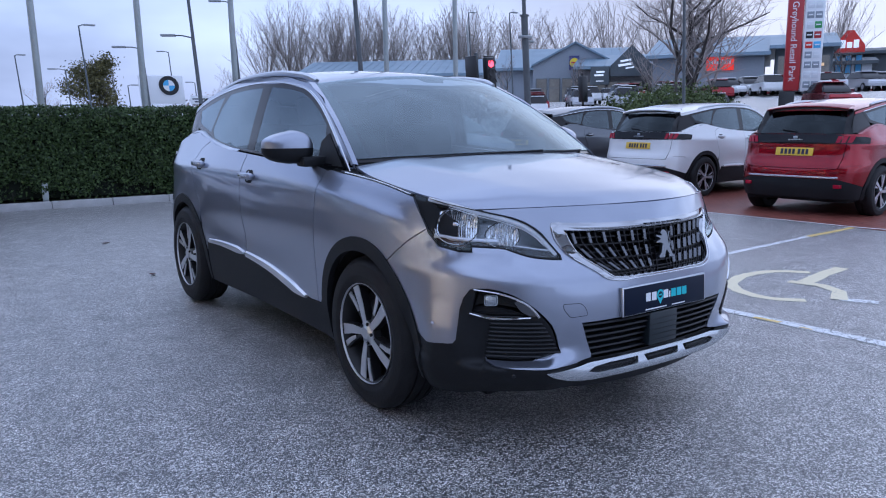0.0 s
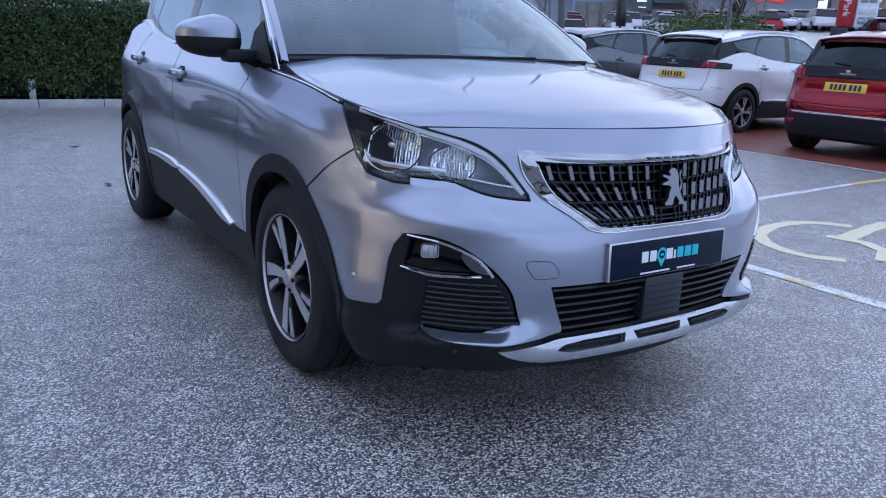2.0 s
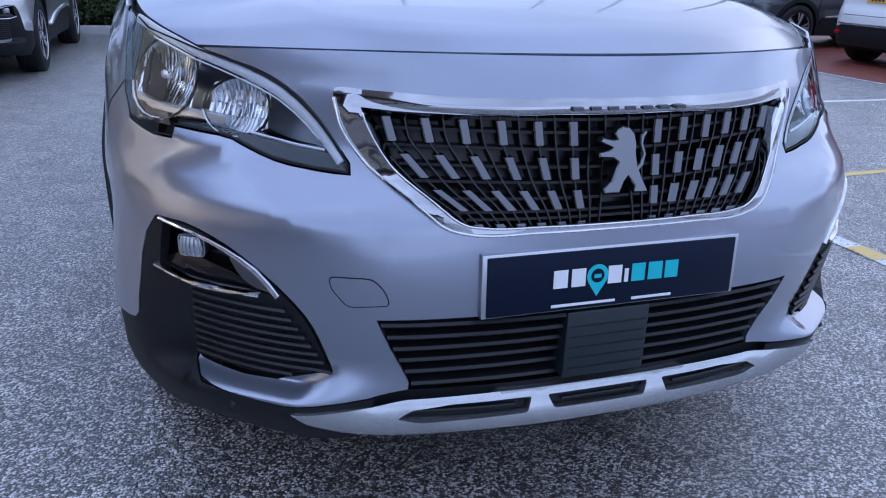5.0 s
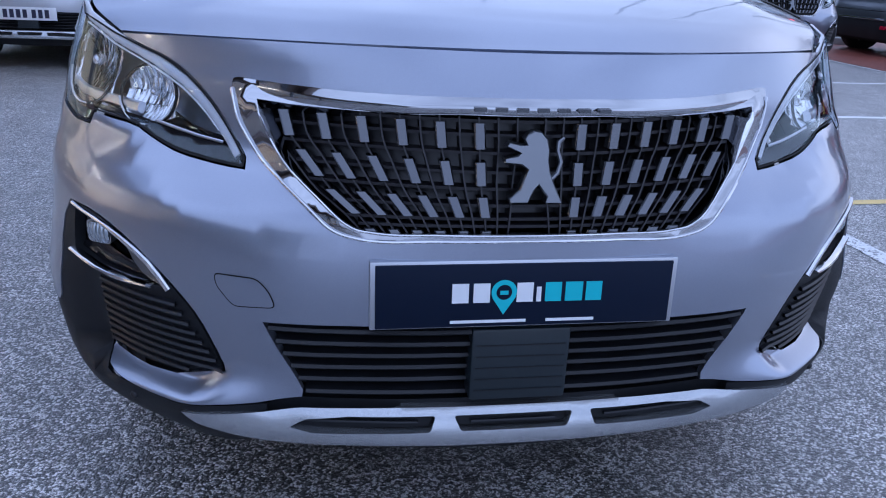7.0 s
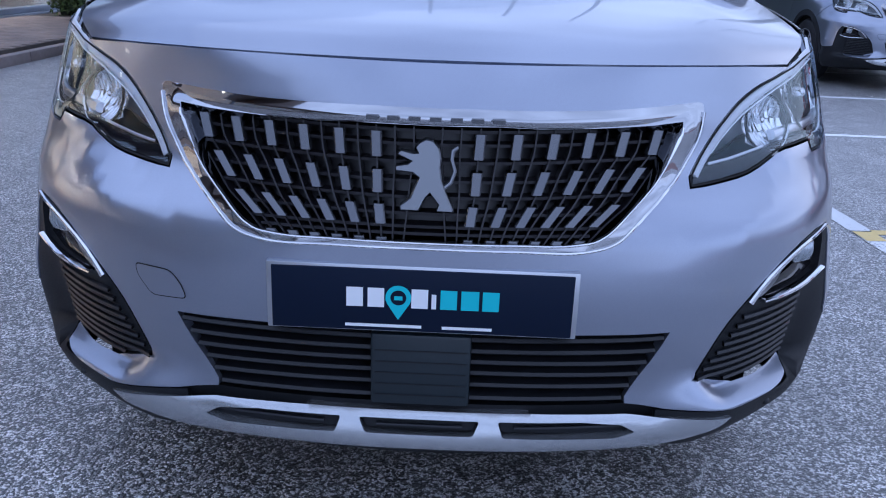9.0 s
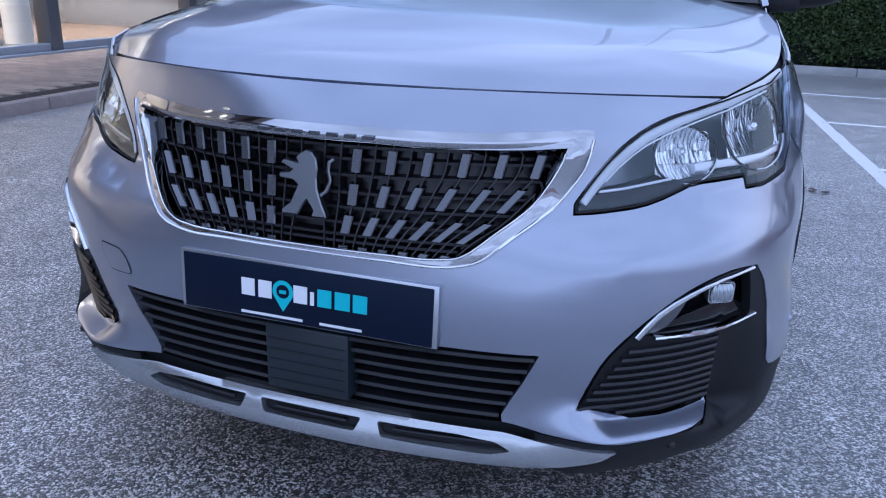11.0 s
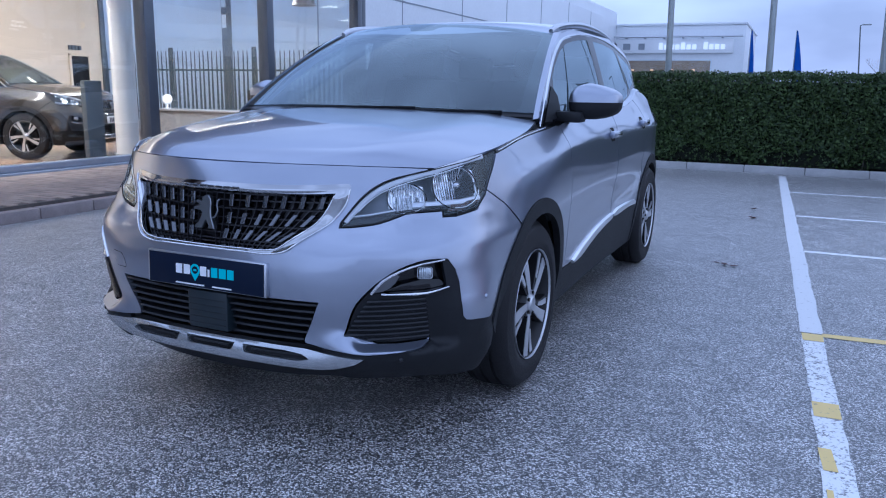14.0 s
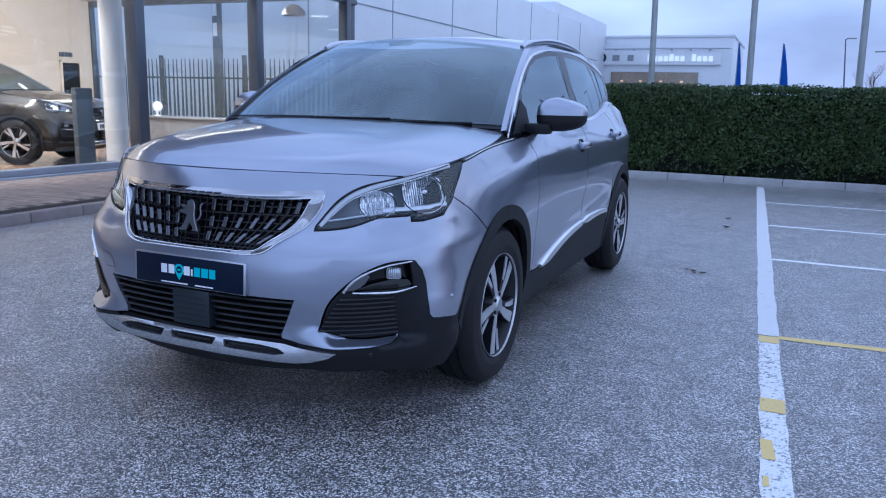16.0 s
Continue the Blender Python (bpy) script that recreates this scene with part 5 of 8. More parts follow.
    # cabin
    part("cabin_floor", boxes((-.78, .78, 1.0, 4.1, .30, .60)), M["cabin"], car)
    dash = bmesh.new()
    box(dash, -.74, .74, 1.10, 1.52, .80, 1.075, .04)
    part("dashboard", dash, M["cabin"], car)
    for x in (-.37, .37):
        for y in (1.98, 2.85):
            part("seat_cushion", boxes((x - .26, x + .26, y - .25, y + .25, .58, .78), bevel=.05), M["seat"], car)
            part("seat_back", boxes((-.25, .25, -.07, .07, 0, .60), bevel=.06, m=Matrix.Translation((x, y + .26, .70)) @ Matrix.Rotation(radians(-14), 4, "X")), M["seat"], car)
            part("headrest", boxes((-.13, .13, -.05, .05, .60, .78), bevel=.04, m=Matrix.Translation((x, y + .26, .70)) @ Matrix.Rotation(radians(-14), 4, "X")), M["seat"], car)
    st = revolve([(.012 * math.cos(a), .165 + .014 * math.sin(a)) for a in (radians(45 * i) for i in range(8))], 28, closed=True)
    bmesh.ops.transform(st, matrix=Matrix.Translation((-.37, 1.60, .95)) @ Matrix.Rotation(radians(-65), 4, "X") @ Matrix.Rotation(radians(90), 4, "Y"), verts=st.verts[:])
    part("steering_wheel", st, M["cabin"], car)
    part("inner_mirror", boxes((-.11, .11, 1.72, 1.75, 1.42, 1.485), bevel=.01), M["cabin"], car)
    return car


main_car = build_car("silver_car", "silver-grey metallic crossover car parked on wet tarmac", M["silver"], "")


# ---- outdoor materials ----
def tarmac_material():
    m = mat("wet_tarmac", (0.08, 0.08, 0.085), 0.4)
    n, k = m.node_tree.nodes, m.node_tree.links
    b = n["Principled BSDF"]
    co = n.new("ShaderNodeTexCoord")
    vor, ramp = n.new("ShaderNodeTexVoronoi"), n.new("ShaderNodeValToRGB")
    vor.inputs["Scale"].default_value = 160
    fine, blend = n.new("ShaderNodeTexVoronoi"), n.new("ShaderNodeMix")
    fine.inputs["Scale"].default_value = 330
    blend.data_type = "RGBA"
    blend.inputs["Factor"].default_value = 0.42
    sep = n.new("ShaderNodeSeparateColor")
    e = ramp.color_ramp.elements
    e[0].position, e[0].color = 0.0, (0.03, 0.03, 0.034, 1)
    e[1].position, e[1].color = 1.0, (0.95, 0.95, 0.97, 1)
    for p, v in ((0.34, 0.035), (0.48, 0.09), (0.60, 0.28), (0.73, 0.84)):
        q = ramp.color_ramp.elements.new(p)
        q.color = (v * 1.03, v, v * .97, 1)
    big, mid = n.new("ShaderNodeTexNoise"), n.new("ShaderNodeTexNoise")
    big.inputs["Scale"].default_value, big.inputs["Detail"].default_value = 0.35, 5
    mid.inputs["Scale"].default_value, mid.inputs["Detail"].default_value = 5.0, 5
    mul, stain = n.new("ShaderNodeMix"), n.new("ShaderNodeMapRange")
    mul.data_type, mul.blend_type = "RGBA", "MULTIPLY"
    mul.inputs["Factor"].default_value = 1.0
    stain.inputs["From Min"].default_value, stain.inputs["From Max"].default_value = 0.3, 0.7
    stain.inputs["To Min"].default_value, stain.inputs["To Max"].default_value = 0.66, 1.15
    wet = n.new("ShaderNodeMapRange")
    wet.inputs["From Min"].default_value, wet.inputs["From Max"].default_value = 0.35, 0.65
    wet.inputs["To Min"].default_value, wet.inputs["To Max"].default_value = 0.34, 0.55
    b.inputs["Coat Weight"].default_value, b.inputs["Coat Roughness"].default_value = 1.0, 0.36
    b.inputs["Coat IOR"].default_value = 1.57
    bp = n.new("ShaderNodeBump")
    bp.inputs["Strength"].default_value, bp.inputs["Distance"].default_value = 0.8, 0.004
    for t in (vor, fine, big, mid):
        k.new(co.outputs["Object"], t.inputs["Vector"])
    k.new(vor.outputs["Color"], blend.inputs["A"])
    k.new(fine.outputs["Color"], blend.inputs["B"])
    k.new(blend.outputs["Result"], sep.inputs[0])
    k.new(sep.outputs[0], ramp.inputs["Fac"])
    k.new(mid.outputs["Fac"], stain.inputs["Value"])
    k.new(ramp.outputs["Color"], mul.inputs["A"])
    k.new(stain.outputs["Result"], mul.inputs["B"])
    k.new(mul.outputs["Result"], b.inputs["Base Color"])
    k.new(big.outputs["Fac"], wet.inputs["Value"])
    k.new(wet.outputs["Result"], b.inputs["Roughness"])
    k.new(vor.outputs["Distance"], bp.inputs["Height"])
    bp.invert = True
    k.new(bp.outputs["Normal"], b.inputs["Normal"])
    k.new(bp.outputs["Normal"], b.inputs["Coat Normal"])
    return m


def worn_paint(name, colour, under, wear, scale=26):
    """Road paint rubbed through to what lies under it."""
    m = mat(name, colour, 0.5)
    n, k = m.node_tree.nodes, m.node_tree.links
    b = n["Principled BSDF"]
    co, a, c, mx, r = n.new("ShaderNodeTexCoord"), n.new("ShaderNodeTexNoise"), n.new("ShaderNodeTexVoronoi"), n.new("ShaderNodeMix"), n.new("ShaderNodeMapRange")
    ad = n.new("ShaderNodeMath")
    ad.operation = "ADD"
    a.inputs["Scale"].default_value, a.inputs["Detail"].default_value = scale, 8
    a.inputs["Roughness"].default_value = 0.7
    c.inputs["Scale"].default_value = 120
    sep = n.new("ShaderNodeMath")
    sep.operation = "MULTIPLY"
    sep.inputs[1].default_value = 0.35
    k.new(co.outputs["Object"], a.inputs["Vector"])
    k.new(co.outputs["Object"], c.inputs["Vector"])
    k.new(c.outputs["Color"], sep.inputs[0])
    k.new(a.outputs["Fac"], ad.inputs[0])
    k.new(sep.outputs[0], ad.inputs[1])
    r.inputs["From Min"].default_value, r.inputs["From Max"].default_value = wear - 0.06, wear + 0.06
    k.new(ad.outputs[0], r.inputs["Value"])
    mx.data_type = "RGBA"
    mx.inputs["A"].default_value, mx.inputs["B"].default_value = (*under, 1), (*colour, 1)
    k.new(r.outputs["Result"], mx.inputs["Factor"])
    k.new(mx.outputs["Result"], b.inputs["Base Color"])
    return m


def leaf_material(name, a, c):
    m = mat(name, a, 0.55, spec=0.35)
    n, k = m.node_tree.nodes, m.node_tree.links
    b = n["Principled BSDF"]
    g, mx = n.new("ShaderNodeNewGeometry"), n.new("ShaderNodeMix")
    mx.data_type = "RGBA"
    mx.inputs["A"].default_value, mx.inputs["B"].default_value = (*a, 1), (*c, 1)
    k.new(g.outputs["Random Per Island"], mx.inputs["Factor"])
    k.new(mx.outputs["Result"], b.inputs["Base Color"])
    return m


def paving_material(name, a, c, w, h):
    """Small block paving with recessed joints."""
    m = mat(name, a, 0.45)
    n, k = m.node_tree.nodes, m.node_tree.links
    b = n["Principled BSDF"]
    co, br, bp = n.new("ShaderNodeTexCoord"), n.new("ShaderNodeTexBrick"), n.new("ShaderNodeBump")
    br.inputs["Scale"].default_value = 1.0
    br.inputs["Brick Width"].default_value, br.inputs["Row Height"].default_value = w, h
    br.inputs["Mortar Size"].default_value = 0.006
    br.inputs["Color1"].default_value, br.inputs["Color2"].default_value = (*a, 1), (*c, 1)
    br.inputs["Mortar"].default_value = (*[v * 0.45 for v in a], 1)
    bp.inputs["Strength"].default_value, bp.inputs["Distance"].default_value, bp.invert = 0.5, 0.004, True
    k.new(co.outputs["Object"], br.inputs["Vector"])
    k.new(br.outputs["Color"], b.inputs["Base Color"])
    k.new(br.outputs["Fac"], bp.inputs["Height"])
    k.new(bp.outputs["Normal"], b.inputs["Normal"])
    return m


M.update({
    "tarmac": tarmac_material(),
    "line_white": worn_paint("white_road_paint", (0.70, 0.71, 0.72), (0.26, 0.26, 0.265), 0.46),
    "line_thin": worn_paint("bright_white_road_paint", (0.88, 0.89, 0.90), (0.45, 0.45, 0.46), 0.34),
    "line_old": worn_paint("worn_white_road_paint", (0.78, 0.79, 0.80), (0.20, 0.20, 0.205), 0.58),
    "line_yellow": worn_paint("yellow_road_paint", (0.74, 0.55, 0.19), (0.30, 0.25, 0.16), 0.46),
    "line_cream": worn_paint("cream_road_paint", (0.78, 0.70, 0.48), (0.32, 0.30, 0.26), 0.46),
    "red_paving": paving_material("red_block_paving", (0.20, 0.055, 0.04), (0.26, 0.08, 0.055), 0.2, 0.1),
    "kerb_buff": mat("buff_kerb_block", (0.25, 0.21, 0.20), 0.6, vary=0.25, scale=8, bump=0.3, bump_scale=120),
    "buff_bed": mat("dark_sand_joint", (0.10, 0.085, 0.075), 0.9, vary=0.3, scale=20),
    "kerb": mat("concrete_kerb", (0.42, 0.42, 0.42), 0.6, vary=0.22, scale=6, bump=0.3, bump_scale=120),
    "leaf": leaf_material("hedge_leaf", (0.014, 0.030, 0.009), (0.075, 0.118, 0.034)),
    # near-black: the shade inside hedge and shrubs put into a colour
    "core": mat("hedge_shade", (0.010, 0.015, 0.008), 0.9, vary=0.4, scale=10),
    "shrub": leaf_material("shrub_leaf", (0.045, 0.07, 0.018), (0.12, 0.155, 0.045)),
    "autumn": leaf_material("thin_autumn_leaf", (0.05, 0.055, 0.02), (0.16, 0.14, 0.05)),
    "bark": mat("grey_bark", (0.075, 0.065, 0.06), 0.9, vary=0.3, scale=3),
    "bark_pale": mat("pale_bark", (0.26, 0.23, 0.21), 0.9, vary=0.25, scale=3),
    "twig": mat("brown_twig", (0.36, 0.31, 0.285), 0.9, vary=0.2, scale=2),
    "dead_leaf": mat("dead_leaf", (0.085, 0.03, 0.025), 0.6, vary=0.4, scale=60),
    "soil": mat("dark_soil", (0.035, 0.028, 0.022), 0.9, vary=0.3, scale=12, bump=0.5, bump_scale=40),
    "galv": mat("galvanised_pole", (0.34, 0.37, 0.37), 0.45, 0.6, vary=0.12, scale=3),
    "dark_pole": mat("dark_painted_pole", (0.10, 0.115, 0.125), 0.5, vary=0.15, scale=4),
    "frame_grey": mat("grey_aluminium", (0.115, 0.13, 0.155), 0.35, 0.5, vary=0.08, scale=4),
    "sill_grey": mat("pale_aluminium_sill", (0.36, 0.40, 0.47), 0.32, 0.6, vary=0.08, scale=3),
    "pane": glass("showroom_glass", (0.97, 0.985, 0.99), 0.06),
    "plaster": mat("cream_plaster", (0.70, 0.61, 0.50), 0.7, vary=0.06, scale=2),
    "ceiling": mat("white_ceiling", (0.70, 0.69, 0.66), 0.8, vary=0.05, scale=2),
    "floor_tile": mat("polished_buff_floor", (0.33, 0.21, 0.13), 0.18, vary=0.10, scale=3),
    "column": mat("white_column", (0.74, 0.74, 0.73), 0.5, vary=0.06, scale=4),
    "fence": mat("galvanised_fence", (0.065, 0.085, 0.10), 0.5, 0.4, vary=0.2, scale=6),
    "bronze_cladding": mat("brown_fascia", (0.13, 0.10, 0.085), 0.4, 0.2, vary=0.1, scale=2),
    "clad_white": mat("white_cladding", (0.72, 0.75, 0.78), 0.35, vary=0.05, scale=0.6),
    "clad_grey": mat("grey_cladding", (0.27, 0.30, 0.34), 0.5, vary=0.1, scale=0.4),
    "roof_blue": mat("blue_grey_metal_roof", (0.22, 0.30, 0.37), 0.45, 0.3, vary=0.12, scale=0.5),
    "roof_dark": mat("dark_grey_roof", (0.085, 0.10, 0.11), 0.6, vary=0.15, scale=0.5),
    "brick_pale": mat("buff_brickwork", (0.24, 0.225, 0.22), 0.8, vary=0.15, scale=1.0),
    "shop_light": mat("lit_shop_window", (0.85, 0.55, 0.28), 0.4, emit=0.28),
    "entrance": mat("dim_entrance_glass", (0.16, 0.12, 0.085), 0.2, emit=0.25, vary=0.6, scale=0.6),
    "shop_glass": mat("dim_shop_window", (0.10, 0.095, 0.09), 0.2, emit=0.35, vary=0.8, scale=0.9),
    "sign_red": mat("red_sign", (0.62, 0.03, 0.02), 0.35, vary=0.05, scale=2),
    "sign_red_lit": mat("lit_red_sign", (0.75, 0.035, 0.02), 0.4, emit=0.5),
    "sign_maroon": mat("maroon_sign_panel", (0.40, 0.025, 0.03), 0.35, vary=0.08, scale=2),
    "sign_white": mat("white_sign", (0.80, 0.82, 0.84), 0.35, vary=0.03, scale=2),
    "sign_white_lit": mat("lit_white_sign", (0.9, 0.93, 1.0), 0.4, emit=0.3),
    "sign_navy": mat("navy_sign", (0.03, 0.035, 0.16), 0.35),
    "sign_sky": mat("sky_blue_sign", (0.10, 0.42, 0.75), 0.35),
    "sign_yellow": mat("yellow_sign", (0.80, 0.62, 0.03), 0.4),
    "sign_green": mat("green_sign", (0.06, 0.32, 0.10), 0.4),
    "sign_black": mat("black_sign", (0.012, 0.013, 0.015), 0.35),
    "flag_blue": mat("blue_banner_cloth", (0.02, 0.13, 0.50), 0.7, vary=0.1, scale=2),
    "signal_red": mat("red_signal_lens", (1.0, 0.05, 0.08), 0.3, emit=3.0),
    "lamp_panel": mat("warm_ceiling_lamp", (1.0, 0.80, 0.55), 0.4, emit=5.0),
    "desk": mat("grey_desk_laminate", (0.26, 0.27, 0.30), 0.4, vary=0.05, scale=3),
    "screen_black": mat("black_monitor", (0.012, 0.012, 0.013), 0.25),
    "hood_grey": mat("grey_lamp_head", (0.30, 0.32, 0.33), 0.5, vary=0.1, scale=4),
})


# ---- ground and markings ----
GROUND_Z = -0.022


def rise(x):
    t = min(1.0, max(0.0, (x - 17) / 42))
    return GROUND_Z + 3.3 * t * t * (3 - 2 * t)


xs = [-600, -300, -150, -80, -50, -30, -20, -12, -6, 0, 6, 12] + [14 + 2.5 * i for i in range(20)] + [70, 90, 120, 200, 400, 800]
ys = [-500, -200, -100, -50, -25, -12, 0, 12, 25, 50, 100, 200, 400, 900]
verts = [(x, y, rise(x)) for y in ys for x in xs]
w = len(xs)
faces = [(j * w + i, j * w + i + 1, (j + 1) * w + i + 1, (j + 1) * w + i) for j in range(len(ys) - 1) for i in range(w - 1)]
tagged(raw("ground", verts, faces, M["tarmac"]), "wet grey tarmac with pale stone chippings", "ground", "", "structure")


def slab(name, pts, material, label, category, z=GROUND_Z + .004, thick=.003, kind="structure"):
    bm = bmesh.new()
    f = bm.faces.new([bm.verts.new((*p, z)) for p in pts])
    if f.normal.z < 0:
        f.normal_flip()
    r = bmesh.ops.extrude_face_region(bm, geom=[f])
    bmesh.ops.translate(bm, vec=(0, 0, -thick), verts=[v for v in r["geom"] if isinstance(v, bmesh.types.BMVert)])
    bmesh.ops.recalc_face_normals(bm, faces=bm.faces[:])
    return tagged(part(name, bm, material, smooth=False), label, category, "", kind)


def ribbon(name, pts, width, material, label, z=GROUND_Z + .0025):
    """A painted band along points on the ground, slightly uneven at its edges."""
    line, rnd = [], random.Random(len(pts) * 7 + int(width * 1000))
    for a, b in zip(pts, pts[1:]):
        n = max(1, int(math.dist(a, b) / .12))
        line += [(a[0] + (b[0] - a[0]) * i / n, a[1] + (b[1] - a[1]) * i / n) for i in range(n)]
    line.append(pts[-1])
    bm = bmesh.new()
    prev = None
    for i, p in enumerate(line):
        d = Vector(line[min(i + 1, len(line) - 1)]) - Vector(line[max(i - 1, 0)])
        s = Vector((-d.y, d.x)).normalized()
        row = [bm.verts.new((*(Vector(p) + s * (width / 2 + rnd.uniform(-.006, .006)) * k), z)) for k in (1, -1)]
        if prev:
            bm.faces.new((prev[0], prev[1], row[1], row[0]))
        prev = row
    return tagged(part(name, bm, material, smooth=False), label, "road marking", "", "structure")


def long_x(y):
    return 2.085 - .0380 * (y - .3)


slab("paving_red", [(6.95, -12), (40, -12), (40, 30), (6.70, 30)], M["red_paving"], "red block paving of the display bays", "paving", z=GROUND_Z + .005)
ribbon("marking_long", [(long_x(2.28), 2.28), (long_x(10.85), 10.85)], .112, M["line_white"], "white painted bay line on tarmac")
ribbon("marking_worn", [(long_x(-5), -5), (long_x(2.22), 2.22)], .105, M["line_old"], "worn white painted bay line")
for y0, y1, o_, w_ in ((2.13, 2.26, 0, .098), (1.10, 1.26, 0, .098), (.62, .80, -.025, .045), (.40, .48, -.035, .025), (-.6, -.42, 0, .09)):
    ribbon("marking_yellow_patch", [(long_x(y0) + o_, y0), (long_x(y1) + o_, y1)], w_, M["line_yellow"], "old yellow paint showing on a bay line", z=GROUND_Z + .0045)
for y, x1 in ((8.80, 6.75), (6.65, 6.78), (4.65, 6.80)):
    ribbon("marking_bay", [(long_x(y) + .06, y), (x1, y + .02)], .075, M["line_thin"], "thin white painted bay line")
ribbon("marking_bay_yellow", [(2.06, 2.265), (3.6, 2.36)], .068, M["line_yellow"], "yellow painted bay line")
ribbon("marking_bay_worn", [(3.6, 2.36), (5.75, 2.52)], .07, M["line_old"], "worn white bay line")
ribbon("marking_bay_yellow", [(5.75, 2.52), (6.92, 2.58)], .075, M["line_yellow"], "yellow painted bay line")
ribbon("marking_edge", [(7.15, -6), (7.02, 2.0), (6.90, 2.6), (6.80, 4.7), (6.68, 12)], .055, M["line_white"], "white line along the red paving", z=GROUND_Z + .0075)
ring = smooth_line([(3.80, 1.40), (3.62, 1.60), (3.30, 1.665), (3.03, 1.61), (2.77, 1.46), (2.64, 1.25), (2.63, 1.06), (2.78, .86)], .06)
ribbon("marking_symbol_wheel", ring, .10, M["line_cream"], "faded cream disabled bay symbol")
ribbon("marking_symbol_seat", [(4.22, 1.34), (3.80, 1.29), (3.38, 1.20)], .125, M["line_cream"], "faded cream disabled bay symbol")
ribbon("marking_symbol_leg", [(3.30, 1.30), (3.36, 1.06), (3.26, .86), (2.99, .72)], .11, M["line_cream"], "faded cream disabled bay symbol", z=GROUND_Z + .004)
ribbon("marking_symbol_foot", [(3.01, .73), (3.12, .50)], .10, M["line_old"], "worn disabled bay symbol", z=GROUND_Z + .003)


def fallen_leaf(x, y, size, turn, material):
    """A curled dead leaf lying on the tarmac."""
    bm = bmesh.new()
    rows = []
    for i in range(7):
        t = i / 6
        w = size * .34 * math.sin(math.pi * (t * .92 + .04)) ** .8
        z = .003 + size * .10 * (2 * t - 1) ** 2
        rows.append([bm.verts.new((-w, size * (t - .5), z + w * .35)), bm.verts.new((0, size * (t - .5), z)), bm.verts.new((w, size * (t - .5), z + w * .25))])
    for a, b in zip(rows, rows[1:]):
        for j in range(2):
            bm.faces.new((a[j], a[j + 1], b[j + 1], b[j]))
    ob = part("fallen_leaf", bm, material)
    ob.matrix_basis = pose(x, y, GROUND_Z + .002, 0, 0, turn)
    return tagged(ob, "small dead brown leaf lying on wet tarmac", "leaf", "fallen leaves")


for x, y, size, turn in ((1.44, 3.80, .07, 20), (1.51, 3.77, .06, 110), (1.38, 3.84, .05, 75), (1.50, 6.25, .10, 50), (1.48, 6.92, .08, 130), (-.85, 4.79, .08, 15), (-.80, 6.93, .09, 95)):
    fallen_leaf(x, y, size, turn, M["dead_leaf"])


# ---- kerb and hedge ----
def kerb_run(name, x0, y0, x1, y1, depth, height, label, z=GROUND_Z, stone=.915, material="kerb"):
    k = thing(name, label, "kerb", "", "structure")
    d = Vector((x1 - x0, y1 - y0))
    n = max(1, round(d.length / stone))
    step = d.length / n
    ang = math.degrees(math.atan2(d.y, d.x))
    me = boxes((.004, step - .004, 0, depth, -.05, height), bevel=.012)
    first = part("kerbstone", me, M[material], k)
    first.matrix_basis = pose(x0, y0, z, 0, 0, ang)
    for i in range(1, n):
        o = first.copy()
        scene.collection.objects.link(o)
        p = Vector((x0, y0)) + d * i / n
        o.matrix_basis = pose(p.x, p.y, z, 0, 0, ang)
    return k


kerb_run("kerb_hedge", -7.0, 11.16, 9.2, 11.25, .125, .115, "pale concrete kerb below the hedge")
slab("soil", [(-7, 11.28), (9.2, 11.37), (9.2, 14.6), (-7, 14.6)], M["soil"], "dark soil bed under the hedge", "soil", z=.07, thick=.1)


def leaf_cloud(name, centres, normals, size, material, seed, parent=None, droop=.5):
    """Many single leaves, each a folded blade of four triangles."""
    rng = np.random.default_rng(seed)
    n = len(centres)
    d = rng.normal(size=(n, 3)) * .8 + normals * .9
    d /= np.linalg.norm(d, axis=1)[:, None]
    t = rng.normal(size=(n, 3))
    t[:, 2] -= droop
    t -= d * (t * d).sum(1)[:, None]
    t /= np.linalg.norm(t, axis=1)[:, None]
    s = np.cross(d, t)
    l = size * rng.uniform(.6, 1.35, n)[:, None]
    wd = l * rng.uniform(.22, .34, n)[:, None]
    a, b = centres - t * l * .5, centres + t * l * .5
    c, e = centres + s * wd - d * l * .06, centres - s * wd - d * l * .06
    v = np.stack([a, c, b, e], 1).reshape(-1, 3)
    f = np.arange(4 * n).reshape(-1, 4)
    me = bpy.data.meshes.new(name)
    me.vertices.add(4 * n)
    me.vertices.foreach_set("co", v.ravel())
    me.loops.add(4 * n)
    me.loops.foreach_set("vertex_index", f.ravel())
    me.polygons.add(n)
    me.polygons.foreach_set("loop_start", np.arange(0, 4 * n, 4))
    me.update(calc_edges=True)
    me.materials.append(material)
    ob = new(name, me)
    ob.parent = parent
    return ob


